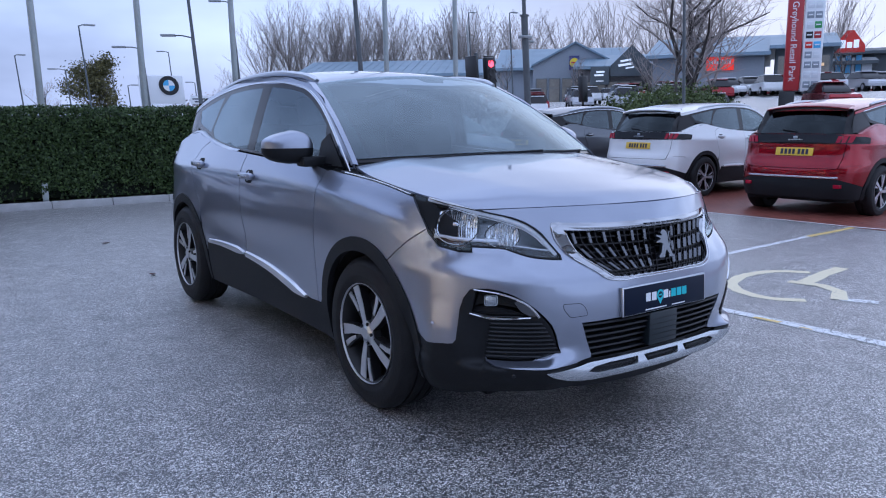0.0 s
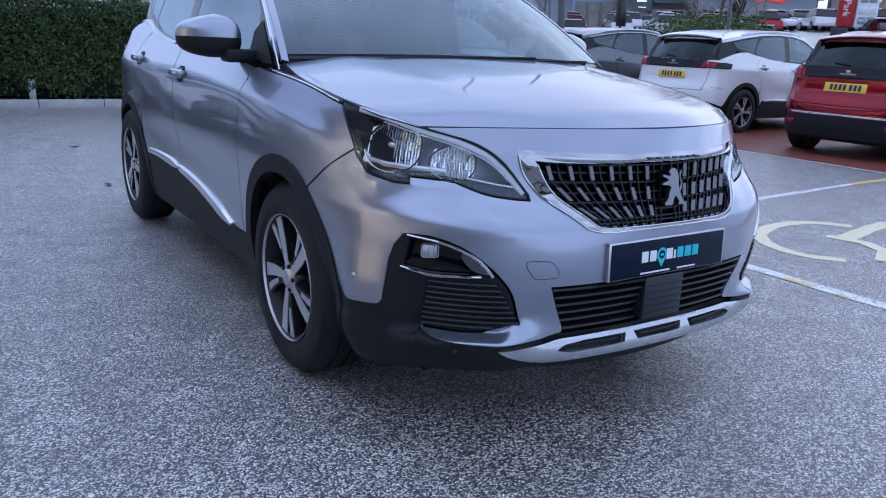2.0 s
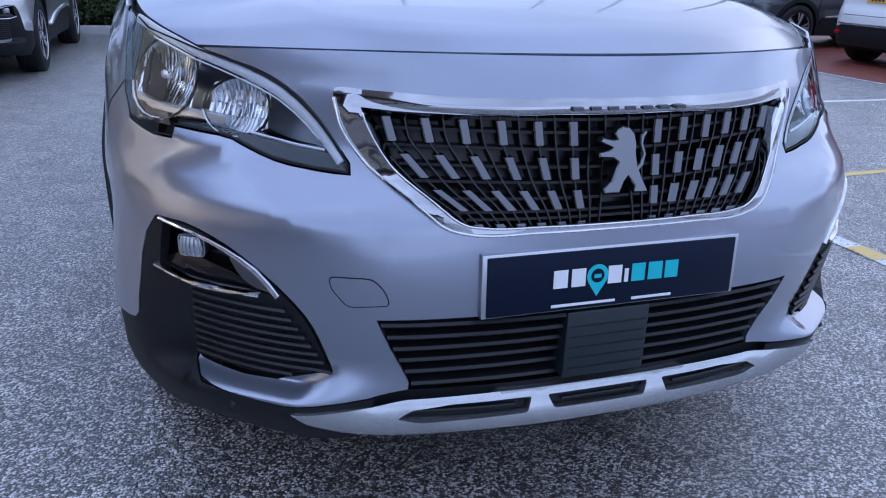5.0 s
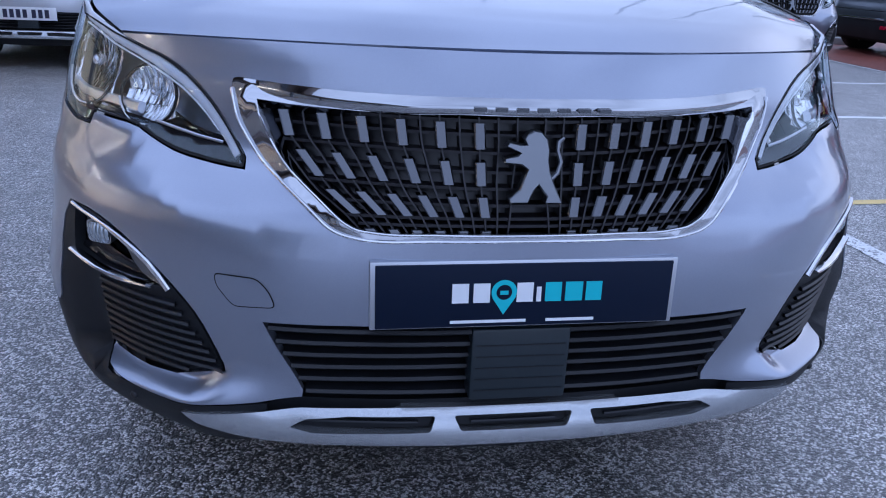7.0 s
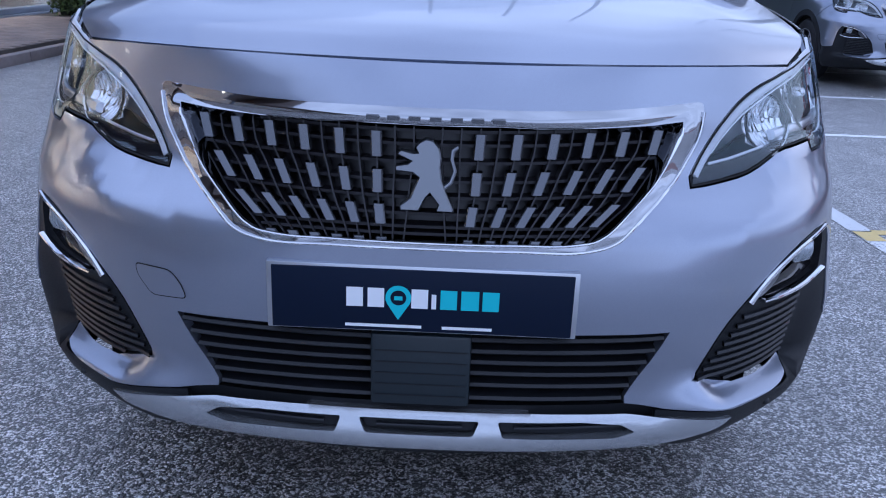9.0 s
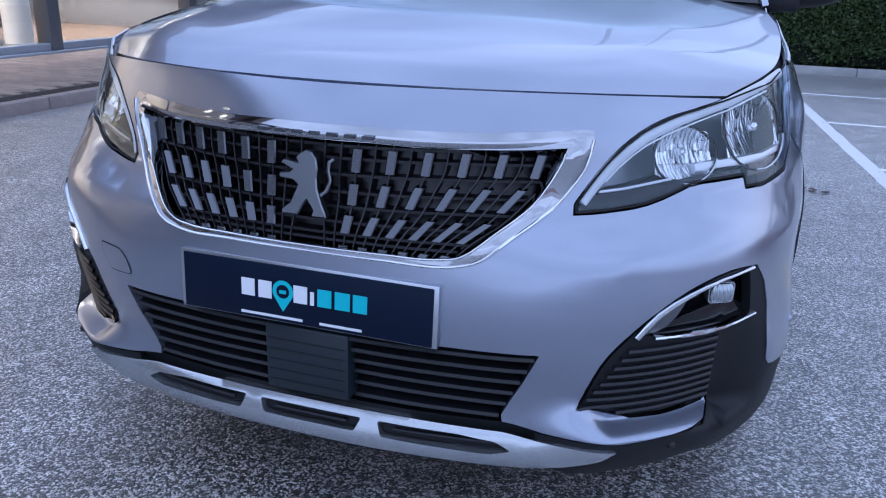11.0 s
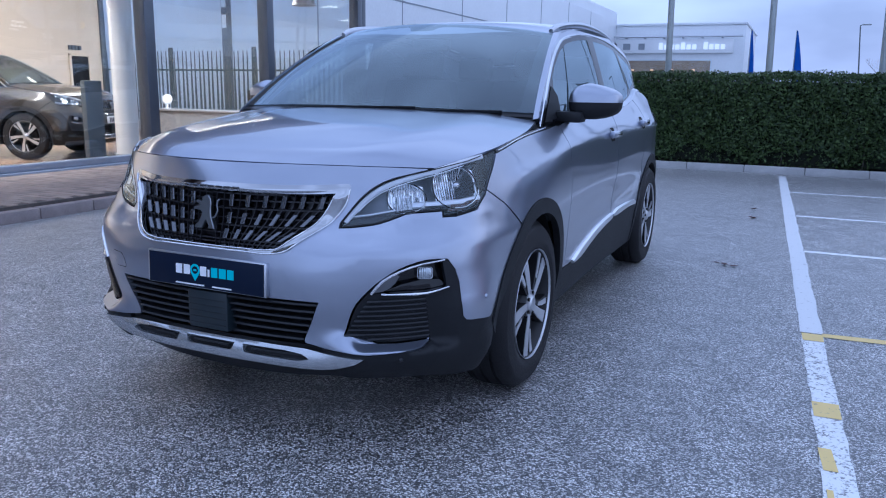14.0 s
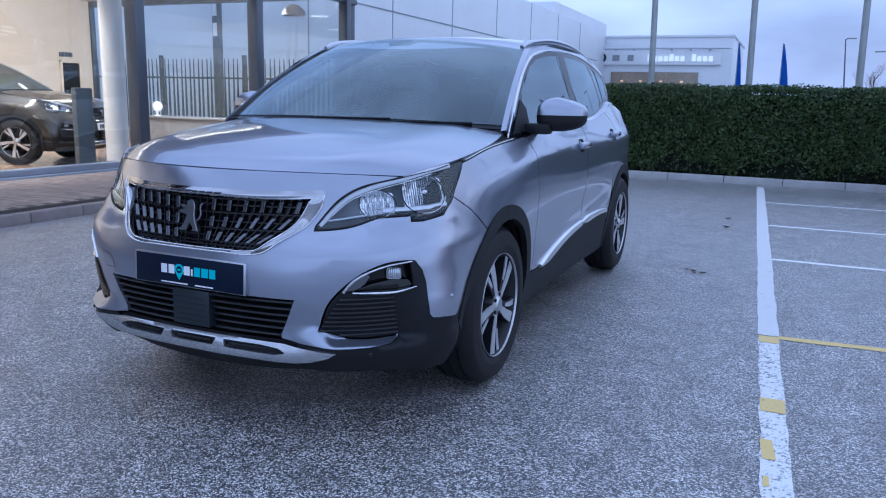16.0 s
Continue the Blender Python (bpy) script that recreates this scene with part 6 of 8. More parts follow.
def hedge():
    rng = np.random.default_rng(5)
    x0, x1, y0, y1, h = -6.6, 7.0, 11.47, 12.75, 1.535
    ob = thing("hedge", "clipped dark green laurel hedge behind a kerb", "hedge", "", "stuff")
    # dark box behind the leaves stands in for the hedge's inner shade
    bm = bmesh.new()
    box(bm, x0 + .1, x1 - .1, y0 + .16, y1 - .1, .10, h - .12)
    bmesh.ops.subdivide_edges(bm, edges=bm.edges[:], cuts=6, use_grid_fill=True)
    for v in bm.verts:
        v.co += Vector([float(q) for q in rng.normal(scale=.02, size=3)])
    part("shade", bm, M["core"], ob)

    def wobble(a, b):
        return .035 * np.sin(a * 3.1 + b * 2.3) + .03 * np.sin(a * 7.7 - b * 5.1) + .02 * np.sin(a * 15 + b * 11)

    n = 86000
    x, z = rng.uniform(x0, x1, n), .06 + (h - .06) * rng.uniform(0, 1, n) ** .9
    low = z < .26 + .10 * np.sin(x * 4.1) + .07 * np.sin(x * 9.3)
    keep = ~low | (rng.uniform(size=n) < .16)
    x, z = x[keep], z[keep]
    y = y0 + wobble(x, z) + rng.uniform(-.03, .10, len(x)) + .05 * np.clip((z - h + .2) / .2, 0, 1)
    c1 = np.stack([x, y, z], 1)
    n1 = np.tile([0, -1, .35], (len(x), 1))
    m = 24000
    x, y = rng.uniform(x0, x1, m), rng.uniform(y0, y1, m)
    c2 = np.stack([x, y, h + wobble(x, y) * .6 + rng.uniform(-.07, .04, m)], 1)
    n2 = np.tile([0, -.2, 1.0], (m, 1))
    m = 1600
    y, z = rng.uniform(y0, y1, m), rng.uniform(.2, h, m)
    c3 = np.stack([np.where(rng.uniform(size=m) < .5, x0, x1) + rng.uniform(-.06, .06, m), y, z], 1)
    n3 = np.tile([0, -.3, .3], (m, 1))
    leaf_cloud("leaves", np.concatenate([c1, c2, c3]), np.concatenate([n1, n2, n3]), .050, M["leaf"], 8, ob)
    rows = [(rng.uniform(x0, x1), rng.uniform(y0 + .1, y0 + .5)) for _ in range(40)]
    bm = bmesh.new()
    for x, y in rows:
        t = tube([(x, y, .05), (x + rng.uniform(-.05, .05), y, .25), (x + rng.uniform(-.1, .1), y, .5)], .012, 5)
        me = bpy.data.meshes.new("tmp")
        t.to_mesh(me)
        t.free()
        bm.from_mesh(me)
        bpy.data.meshes.remove(me)
    part("stems", bm, M["bark"], ob)


hedge()
post = thing("marker_post", "short grey marker post in the hedge foot", "post")
part("shaft", boxes((-.045, .045, -.02, .02, 0, .33), bevel=.006, m=pose(-.75, 11.42, .05, -6)), M["galv"], post)


# ---- poles and lamps ----
def pole(name, x, y, z0, h, r0, r1, material, label, category="pole", group=""):
    p = thing(name, label, category, group)
    part("shaft", tube([(x, y, z0), (x, y, z0 + h * .5), (x, y, z0 + h)], r0, 14, taper=[r0, (r0 + r1) / 2, r1]), material, p)
    part("collar", tube([(x, y, z0), (x, y, z0 + .12)], r0 * 1.5, 14), material, p)
    part("cap", tube([(x, y, z0 + h), (x, y, z0 + h + .05)], r1 * 1.4, 12), material, p)
    return p


for x in (-.50, 1.24, 3.01, 6.52, 8.44):
    pole("flagpole", x, 12.95, .05, 8.4, .062, .045, M["galv"], "tall grey flagpole behind the hedge", "flagpole", "flagpoles behind the hedge")


def street_lamp(x, y, h, arm, ang, z0=None, r=.06, group="street lamps"):
    z0 = rise(x) if z0 is None else z0
    p = thing("street_lamp", "tall grey street lamp with a flat head", "street lamp", group)
    part("column", tube([(x, y, z0), (x, y, z0 + h * .45), (x, y, z0 + h)], r, 10, taper=[r * 1.5, r, r * .7]), M["dark_pole"], p)
    dx, dy = math.cos(ang), math.sin(ang)
    part("arm", tube([(x, y, z0 + h - .05), (x + dx * arm * .5, y + dy * arm * .5, z0 + h + .04), (x + dx * arm, y + dy * arm, z0 + h + .05)], r * .5, 8), M["dark_pole"], p)
    part("head", boxes((-.32, .32, -.11, .11, -.05, .05), bevel=.03, m=Matrix.Translation((x + dx * (arm + .2), y + dy * (arm + .2), z0 + h + .05)) @ Matrix.Rotation(ang, 4, "Z")), M["hood_grey"], p)
    return p


for x, y, h, arm, ang in ((7.0, 48, 7.0, .4, 0), (7.9, 38.4, 5.0, .9, 2.6), (8.4, 32, 5.0, .8, 2.6), (5.7, 67, 6.6, .25, 0), (8.8, 65, 5.5, .8, 2.6), (18.7, 71, 7.7, .5, 2.7),
                         (16.6, 84.8, 6.8, .5, 2.6), (12.6, 38, 7.5, .6, 2.6), (38, 45.5, 8.0, .3, 0), (41.7, 55.6, 9.0, .3, 0), (14.5, 70, 4.6, .4, 0),
                         (23, 78, 5.2, .4, 2.6)):
    street_lamp(x, y, h, arm, ang)
pole("mast", 8.9, 33.4, 0, 9.5, .09, .06, M["dark_pole"], "thin dark mast beyond the hedge")
pole("mast", 9.55, 19.5, 0, 8.0, .085, .06, M["dark_pole"], "tall dark mast by the road")
m1 = pole("camera_mast", 15.95, 18.9, 0, 4.9, .12, .12, M["dark_pole"], "thick grey roadside mast with fittings", "mast")
part("upper_shaft", tube([(15.95, 18.9, 4.9), (15.95, 18.9, 9)], .07, 12), M["dark_pole"], m1)
part("fitting", boxes((15.75, 16.15, 18.75, 19.05, 4.15, 4.25), (16.0, 16.3, 18.8, 18.95, 4.02, 4.10), bevel=.02), M["hood_grey"], m1)
pole("mast", 19.4, 14.8, 0, 9.0, .055, .045, M["dark_pole"], "slim grey roadside pole")
pole("camera_pole", 41, 55, 3.3, 6.5, .08, .06, M["galv"], "pole with a camera box on top")

# traffic signal
sig = thing("traffic_light", "black traffic light showing red", "traffic light")
part("post", tube([(12.62, 17.5, 0), (12.62, 17.5, 3.4)], .06, 12), M["dark_pole"], sig)
part("backing_board", boxes((12.35, 12.40, 17.2, 17.75, 2.35, 3.30), (12.75, 13.15, 17.25, 17.30, 2.35, 3.32), bevel=.02), M["sign_black"], sig)
hd = part("signal_head", boxes((12.66, 13.0, 17.0, 17.25, 2.30, 3.25), bevel=.04), M["sign_black"], sig)
for i, z in enumerate((3.05, 2.77, 2.49)):
    bm = bmesh.new()
    bmesh.ops.create_cone(bm, cap_ends=True, segments=20, radius1=.105, radius2=.10, depth=.03, matrix=Matrix.Translation((12.80, 16.99, z)) @ Matrix.Rotation(radians(90), 4, "X"))
    part("signal_lens", bm, M["signal_red"] if i == 0 else M["sign_black"], hd)
    part("visor", tube([(12.80 + .12 * math.cos(radians(a)), 16.9, z + .12 * math.sin(radians(a))) for a in range(0, 181, 20)], .018, 6), M["sign_black"], hd)
sig2 = thing("small_signal", "small black signal on a post", "traffic light")
part("post", tube([(19.65, 19.8, .2), (19.65, 19.8, 3.1)], .05, 10), M["sign_black"], sig2)
part("box", boxes((19.5, 19.8, 19.65, 19.9, 2.0, 3.0), bevel=.03), M["sign_black"], sig2)


# ---- showroom ----
SH = 3.75
kerb_run("kerb_path", -4.62, 11.1, -4.62, -14.0, .12, .105, "buff block kerb along the showroom path", stone=.60, material="kerb_buff")
path_slab = slab("paving_path", [(-4.74, -14), (-4.74, 13.2), (-7.15, 13.2), (-7.15, -14)], M["buff_bed"], "buff block paved path along the showroom", "paving", z=.092, thick=.12)
slab("floor", [(-7.0, -14), (-7.0, 12.9), (-15, 12.9), (-15, -14)], M["floor_tile"], "polished buff showroom floor", "floor", z=.078, thick=.09)
tagged(part("wall_west", boxes((-15.3, -15.0, -14, 13, 0, SH), bevel=.01), M["plaster"]), "cream plastered showroom wall", "wall", "", "structure")
tagged(part("wall_south", boxes((-15.3, -6.9, -14.3, -14, 0, SH + .8), bevel=.01), M["plaster"]), "cream plastered end wall", "wall", "", "structure")
tagged(part("ceiling", boxes((-15.3, -7.12, -14, 12.85, SH - .25, SH - .05)), M["ceiling"]), "white showroom ceiling", "ceiling", "", "structure")
tagged(part("roof_edge", boxes((-15.6, -6.2, -14.6, 13.5, SH - .05, SH + .42), bevel=.03), M["bronze_cladding"]), "brown metal roof fascia", "fascia", "", "structure")
tagged(part("soffit_band", boxes((-7.14, -6.96, -14, 12.95, 3.30, SH - .06), (-15.2, -7.15, 12.88, 13.02, 3.46, SH - .06), bevel=.01), M["bronze_cladding"]), "brown band above the glazing", "fascia", "", "structure")
facade = thing("window_1", "tall showroom glazing in grey aluminium frames", "window", "", "structure")
part("window_sill", boxes((-7.10, -6.86, -14, 12.95, .05, .13), (-7.06, -6.92, -14, 12.95, .13, .22), bevel=.012), M["sill_grey"], facade)
part("top_rail", boxes((-7.06, -6.94, -14, 12.95, 3.21, 3.31), bevel=.01), M["frame_grey"], facade)
edges = [-13.9, -10.6, -7.3, -4.0, -.7, 3.0, 6.60, 9.45, 12.55]
for y in edges:
    part("mullion", boxes((-7.12, -6.90, y - .095, y + .095, .13, 3.3), bevel=.012), M["frame_grey"], facade)
for a, b in zip(edges, edges[1:]):
    o = part("pane", boxes((-7.012, -7.0, a + .095, b - .095, .22, 3.23)), M["pane"], facade, "", False)
    o.visible_shadow = False
north = thing("window_2", "glazed end of the showroom", "window", "", "structure")
part("window_sill", boxes((-15, -7.1, 12.88, 13.02, .10, .34), bevel=.01), M["sill_grey"], north)
part("top_rail", boxes((-15, -7.1, 12.9, 13.0, 3.36, 3.46), bevel=.01), M["frame_grey"], north)
for x in (-15.0, -7.1):
    part("mullion", boxes((x - .06, x + .06, 12.88, 13.02, .34, 3.45), bevel=.01), M["frame_grey"], north)
for a, b in ((-14.94, -7.16),):
    o = part("pane", boxes((a, b, 12.945, 12.957, .34, 3.38)), M["pane"], north, "", False)
    o.visible_shadow = False
col = thing("column", "round white column just inside the glazing", "column", "", "structure")
part("shaft", tube([(-7.62, 6.72, .078), (-7.62, 6.72, SH - .25)], .17, 28), M["column"], col)
part("base_ring", tube([(-7.62, 6.72, .078), (-7.62, 6.72, .17)], .19, 28), M["satin"], col)
boll = thing("display_stand", "dark upright display stand in the showroom", "display stand")
part("panel", boxes((-7.40, -7.30, 5.72, 6.02, .078, 1.27), bevel=.02), M["dark_pole"], boll)
part("foot", boxes((-7.55, -7.15, 5.70, 6.04, .078, .14), bevel=.008), M["dark_pole"], boll)
# warm ceiling lights that are lit in the showroom
for i, (x, y) in enumerate(((-9.0, 1.0), (-12.0, 1.0), (-9.0, 5.0), (-12.5, 5.0), (-10.5, 9.0), (-9.0, -4.0), (-12.0, -4.0))):
    l = thing("ceiling_light", "round warm ceiling light, switched on", "ceiling light", "showroom ceiling lights")
    bm = bmesh.new()
    bmesh.ops.create_cone(bm, cap_ends=True, segments=24, radius1=.26, radius2=.26, depth=.03, matrix=Matrix.Translation((x, y, SH - .275)))
    part("diffuser", bm, M["lamp_panel"], l)
    part("ring", revolve([(-.03, .26), (-.03, .29), (.02, .29), (.02, .26)], 24, closed=True), M["satin"], l).matrix_basis = pose(x, y, SH - .27, 0, 90, 0)
# added fill strip without a fixture, turned to the west wall to brighten it
fill_l = new("showroom_lamp", bpy.data.lights.new("showroom_lamp", "AREA"))
fill_l.data.shape, fill_l.data.size, fill_l.data.size_y = "RECTANGLE", 1.0, 12.0
fill_l.data.energy, fill_l.data.color = 1100, (1.0, .85, .68)
fill_l.matrix_world = pose(-8.3, 5.5, SH - .38, 0, 50, 0)
# doorway, sign, desk and fan
dr = thing("door_1", "dark open doorway in the cream wall", "door", "", "structure")
part("opening", boxes((-15.0, -14.97, 11.92, 12.44, .12, 1.91)), M["screen_black"], dr)
part("frame", boxes((-15.0, -14.94, 11.86, 11.92, .12, 1.97), (-15.0, -14.94, 12.44, 12.50, .12, 1.97), (-15.0, -14.94, 11.86, 12.50, 1.91, 1.97), bevel=.008), M["plaster"], dr)
sg_ = thing("wall_letters", "small wall sign with plain bars over the doorway", "sign")
for i in range(4):
    part("sign_bar", boxes((-14.99, -14.95, 11.87 + .10 * i, 11.94 + .10 * i, 2.06, 2.17)), M["frame_grey"], sg_)
desk = thing("desk", "grey reception desk by the end glazing", "desk")
part("top", boxes((-11.6, -8.1, 11.0, 11.8, .66, .70), bevel=.01), M["desk"], desk)
part("front", boxes((-11.5, -8.2, 11.1, 11.14, .078, .66), bevel=.006), M["desk"], desk)
part("end_panel", boxes((-8.24, -8.2, 11.1, 11.75, .078, .66), bevel=.006), M["desk"], desk)
fan = thing("desk_fan", "small white desk fan on a desk", "fan")
bm = revolve([(-.05, .0), (-.042, .08), (0, .115), (.042, .08), (.05, .0)], 24)
bmesh.ops.transform(bm, matrix=pose(-11.25, 11.3, .91, 0, 0, -50), verts=bm.verts[:])
part("cage", bm, M["sign_white"], fan)
part("stem", tube([(-11.25, 11.3, .71), (-11.25, 11.3, .83)], .02, 10), M["sign_white"], fan)
part("base", tube([(-11.25, 11.3, .70), (-11.25, 11.3, .722)], .08, 20), M["sign_white"], fan)
for x, h in ((-8.75, .34), (-8.45, .28)):
    mon = thing("monitor", "black computer monitor seen from behind", "monitor")
    part("screen", boxes((x - .27, x + .27, 11.35, 11.40, .80, .80 + h), bevel=.01), M["screen_black"], mon)
    part("foot", boxes((x - .1, x + .1, 11.3, 11.5, .70, .715), (x - .02, x + .02, 11.38, 11.42, .71, .85), bevel=.004), M["screen_black"], mon)
pend = thing("pendant_lamp", "white dome pendant lamp", "pendant lamp")
bm = revolve([(0, .26), (.12, .22), (.20, .12), (.23, .03)], 24)
bmesh.ops.transform(bm, matrix=pose(-7.95, 12.0, 2.92, 0, -90, 0), verts=bm.verts[:])
part("shade", bm, M["sign_white"], pend)
part("cord", tube([(-7.95, 12.0, 3.2), (-7.95, 12.0, SH - .25)], .008, 6), M["sign_black"], pend)
# hanging banner with bars
ban = thing("lettered_post", "slim grey post with plain white bars", "post")
part("shaft", boxes((-14.87, -14.62, 17.46, 17.66, 0, 6), bevel=.02), M["frame_grey"], ban)
part("bars", boxes(*[(-14.82, -14.67, 17.43, 17.46, 3.0 + .62 * i, 3.4 + .62 * i) for i in range(4)]), M["sign_white"], ban)


# ---- palisade fence ----
def palisade():
    f = thing("palisade_fence", "galvanised steel palisade fence", "fence")
    bm = boxes((-.047, .047, -.006, .006, 0, 2.0))
    top = [v for v in bm.verts if v.co.z > 1.9]
    for v in top:
        v.co.x *= .25
        v.co.z += .10
    me = bpy.data.meshes.new("pale")
    bm.to_mesh(me)
    bm.free()
    me.materials.append(M["fence"])
    for i in range(124):
        o = new("pale", me)
        o.parent = f
        o.matrix_basis = pose(-26 + .150 * i, 14.6 + .02 * (i % 2), .05, 0, 0, 0)
    for z in (.45, 1.62):
        part("rail", boxes((-26, -7.4, 14.63, 14.67, z, z + .05)), M["fence"], f)
    for i in range(7):
        part("fence_post", boxes((-26 + 2.9 * i, -25.9 + 2.9 * i, 14.66, 14.74, 0, 2.25)), M["fence"], f)


palisade()

# ---- neighbouring dealer ----
dl = thing("dealer_building", "white-clad dealership beyond the hedge", "building")
part("wall", boxes((-40, -13, 20, 62, 0, 7.1), bevel=.03), M["clad_white"], dl)
part("upper_block", boxes((-30, -13.25, 50, 66, 0, 7.9), bevel=.03), M["clad_white"], dl)
part("front_block", boxes((-16.0, -2.75, 66, 80, 0, 6.75), (-16.1, -2.65, 65.9, 80.1, 6.75, 6.95), bevel=.03), M["clad_white"], dl)
part("panel_joint", boxes(*[(-13.0, -12.985, 20 + 6 * i, 20.06 + 6 * i, 0, 7.1) for i in range(7)], (-13.0, -12.985, 20, 62, 4.6, 4.66)), M["clad_grey"], dl)
part("canopy_bar", tube([(-15.8, 65.3, 5.82), (-2.9, 65.3, 5.82)], .09, 8), M["satin"], dl)
part("entrance", boxes((-12.6, -5.3, 65.9, 65.97, 0, 3.9)), M["entrance"], dl)
for x in (-11.6, -10.0, -8.3, -6.6):
    part("entrance_lamp", boxes((x - .12, x + .12, 65.80, 65.84, 3.05, 3.2), bevel=.03), M["shop_light"], dl)
for i in range(8):
    part("canopy_arm", boxes((-15.4 + 1.55 * i, -15.3 + 1.55 * i, 65.3, 66.0, 5.70, 5.90)), M["clad_grey"], dl)
part("entrance_glass", boxes((-12.7, -5.2, 65.85, 65.9, 0, 4.0)), M["pane"], dl).visible_shadow = False
fs = part("sign_board", boxes((-14.1, -3.6, 65.7, 65.9, 4.5, 5.62), bevel=.02), M["sign_white"], dl)
for i in range(12):
    if i == 7:
        continue
    part("sign_bar", boxes((-9.5 + .45 * i, -9.2 + .45 * i, 65.62, 65.7, 4.80, 5.18 + .16 * (i % 4 == 0))), M["sign_white_lit"], fs)
part("sign_block", boxes((-12.5, -11.9, 65.62, 65.7, 4.8, 5.3), (-11.2, -10.7, 65.62, 65.7, 4.8, 5.3)), M["clad_grey"], fs)


def roundel(parent, c, r, ang):
    """A dark ring round blue and white quarters: a plain badge."""
    mm = Matrix.Translation(c) @ Matrix.Rotation(ang, 4, "Z")
    bm = bmesh.new()
    bmesh.ops.create_cone(bm, cap_ends=True, segments=36, radius1=r, radius2=r, depth=.05, matrix=mm @ Matrix.Rotation(radians(90), 4, "X"))
    part("badge_ring", bm, M["sign_black"], parent)
    for q in range(4):
        bm = bmesh.new()
        vs = [bm.verts.new((0, -.034, 0))] + [bm.verts.new((r * .58 * math.cos(a), -.034, r * .58 * math.sin(a))) for a in (radians(90 * q + 9 * i) for i in range(11))]
        bm.faces.new(vs)
        bmesh.ops.transform(bm, matrix=mm, verts=bm.verts[:])
        part("badge_quarter", bm, M["sign_sky"] if q % 2 else M["sign_white"], parent)


roundel(fs, (-13.45, 65.65, 5.06), .42, 0)
bs = thing("sign_board", "white dealer sign board with a round badge", "sign")
part("board", boxes((-1.15, 1.15, -.1, .1, .0, 1.5), bevel=.02, m=pose(9.52, 41.7, 2.35, 0, 0, -12)), M["sign_white"], bs)
part("lower_board", boxes((-1.15, 1.15, -.1, .1, -2.3, -.06), bevel=.02, m=pose(9.52, 41.7, 2.35, 0, 0, -12)), M["sign_white"], bs)
part("post", tube([(8.75, 41.9, 0), (8.75, 41.9, 4.0)], .07, 10), M["dark_pole"], bs)
roundel(bs, (9.87, 41.5, 3.32), .52, radians(-12))
ds = thing("direction_sign", "white direction sign with plain bars", "sign")
part("board", boxes((-.5, .5, -.03, .03, 0, .42), bevel=.01, m=pose(10.5, 38.4, 2.25, 0, 0, -15)), M["sign_white"], ds)
part("bars", boxes((-.4, .25, -.036, -.03, .24, .30), (-.3, .0, -.036, -.03, .10, .16), (.3, .44, -.036, -.03, .12, .30), m=pose(10.5, 38.4, 2.25, 0, 0, -15)), M["ink"], ds)
part("post", tube([(10.5, 38.45, 0), (10.5, 38.45, 2.3)], .05, 8), M["galv"], ds)
for x, y, broad in ((1.0, 65, .62), (-2.2, 63.6, .40)):
    fb = thing("feather_banner", "blue feather banner on a pole", "banner", "blue banners")
    part("pole", tube([(x, y, 0), (x, y, 6.15)], .04, 8), M["galv"], fb)
    bm = bmesh.new()
    prev = None
    for i in range(13):
        t = i / 12
        wd = broad * (1.05 - t ** 1.6) + .05
        row = [bm.verts.new((x + wd * s, y + .08 * math.sin(3 * s + 5 * t), 1.6 + 4.5 * t)) for s in (0, .33, .66, 1)]
        if prev:
            for j in range(3):
                bm.faces.new((prev[j], prev[j + 1], row[j + 1], row[j]))
        prev = row
    r = bmesh.ops.solidify(bm, geom=bm.faces[:], thickness=.02)
    part("cloth", bm, M["flag_blue"], fb)


# ---- retail park ----
def unit(name, label, x, y, rz, width, depth, eaves, ridge, wall_m, roof_m):
    """A shed with a pitched metal roof; its front faces local -y."""
    z = rise(x)
    b = thing(name, label, "building", "retail units", at=pose(x, y, z, 0, 0, rz))
    part("wall", boxes((-width / 2, width / 2, 0, depth, 0, eaves), bevel=.05), wall_m, b)
    bm = bmesh.new()
    pts = [(-1.4, eaves - .35), (-1.4, eaves), (depth * .5, ridge), (depth + 1.4, eaves), (depth + 1.4, eaves - .35)]
    a = [bm.verts.new((-width / 2 - .6, *p)) for p in pts]
    c = [bm.verts.new((width / 2 + .6, *p)) for p in pts]
    for i in range(5):
        bm.faces.new((a[i], a[(i + 1) % 5], c[(i + 1) % 5], c[i]))
    bm.faces.new(a[::-1])
    bm.faces.new(c)
    bmesh.ops.recalc_face_normals(bm, faces=bm.faces[:])
    rf = part("roof", bm, roof_m, b, "", False)
    slope = math.atan2(ridge - eaves, depth * .5 + 1.4)
    rows = []
    n = int(width / 1.2)
    for i in range(n):
        xx = -width / 2 + (i + .5) * width / n
        rows.append((xx - .03, xx + .03, 0, (depth * .5 + 1.4) / math.cos(slope), .0, .06))
    part("seams", boxes(*rows, m=Matrix.Translation((0, -1.4, eaves)) @ Matrix.Rotation(slope, 4, "X")), roof_m, rf, "", False)
    return b


def windows(b, x0, x1, z0, z1, n, m, gap=.15):
    wd = (x1 - x0) / n
    for i in range(n):
        p = part("window", boxes((x0 + i * wd + gap, x0 + (i + 1) * wd - gap, -.12, .02, z0, z1), bevel=.02), M["dark_pole"], b)
        part("pane", boxes((x0 + i * wd + gap + .1, x0 + (i + 1) * wd - gap - .1, -.15, -.12, z0 + .1, z1 - .1)), m, p, "", False)


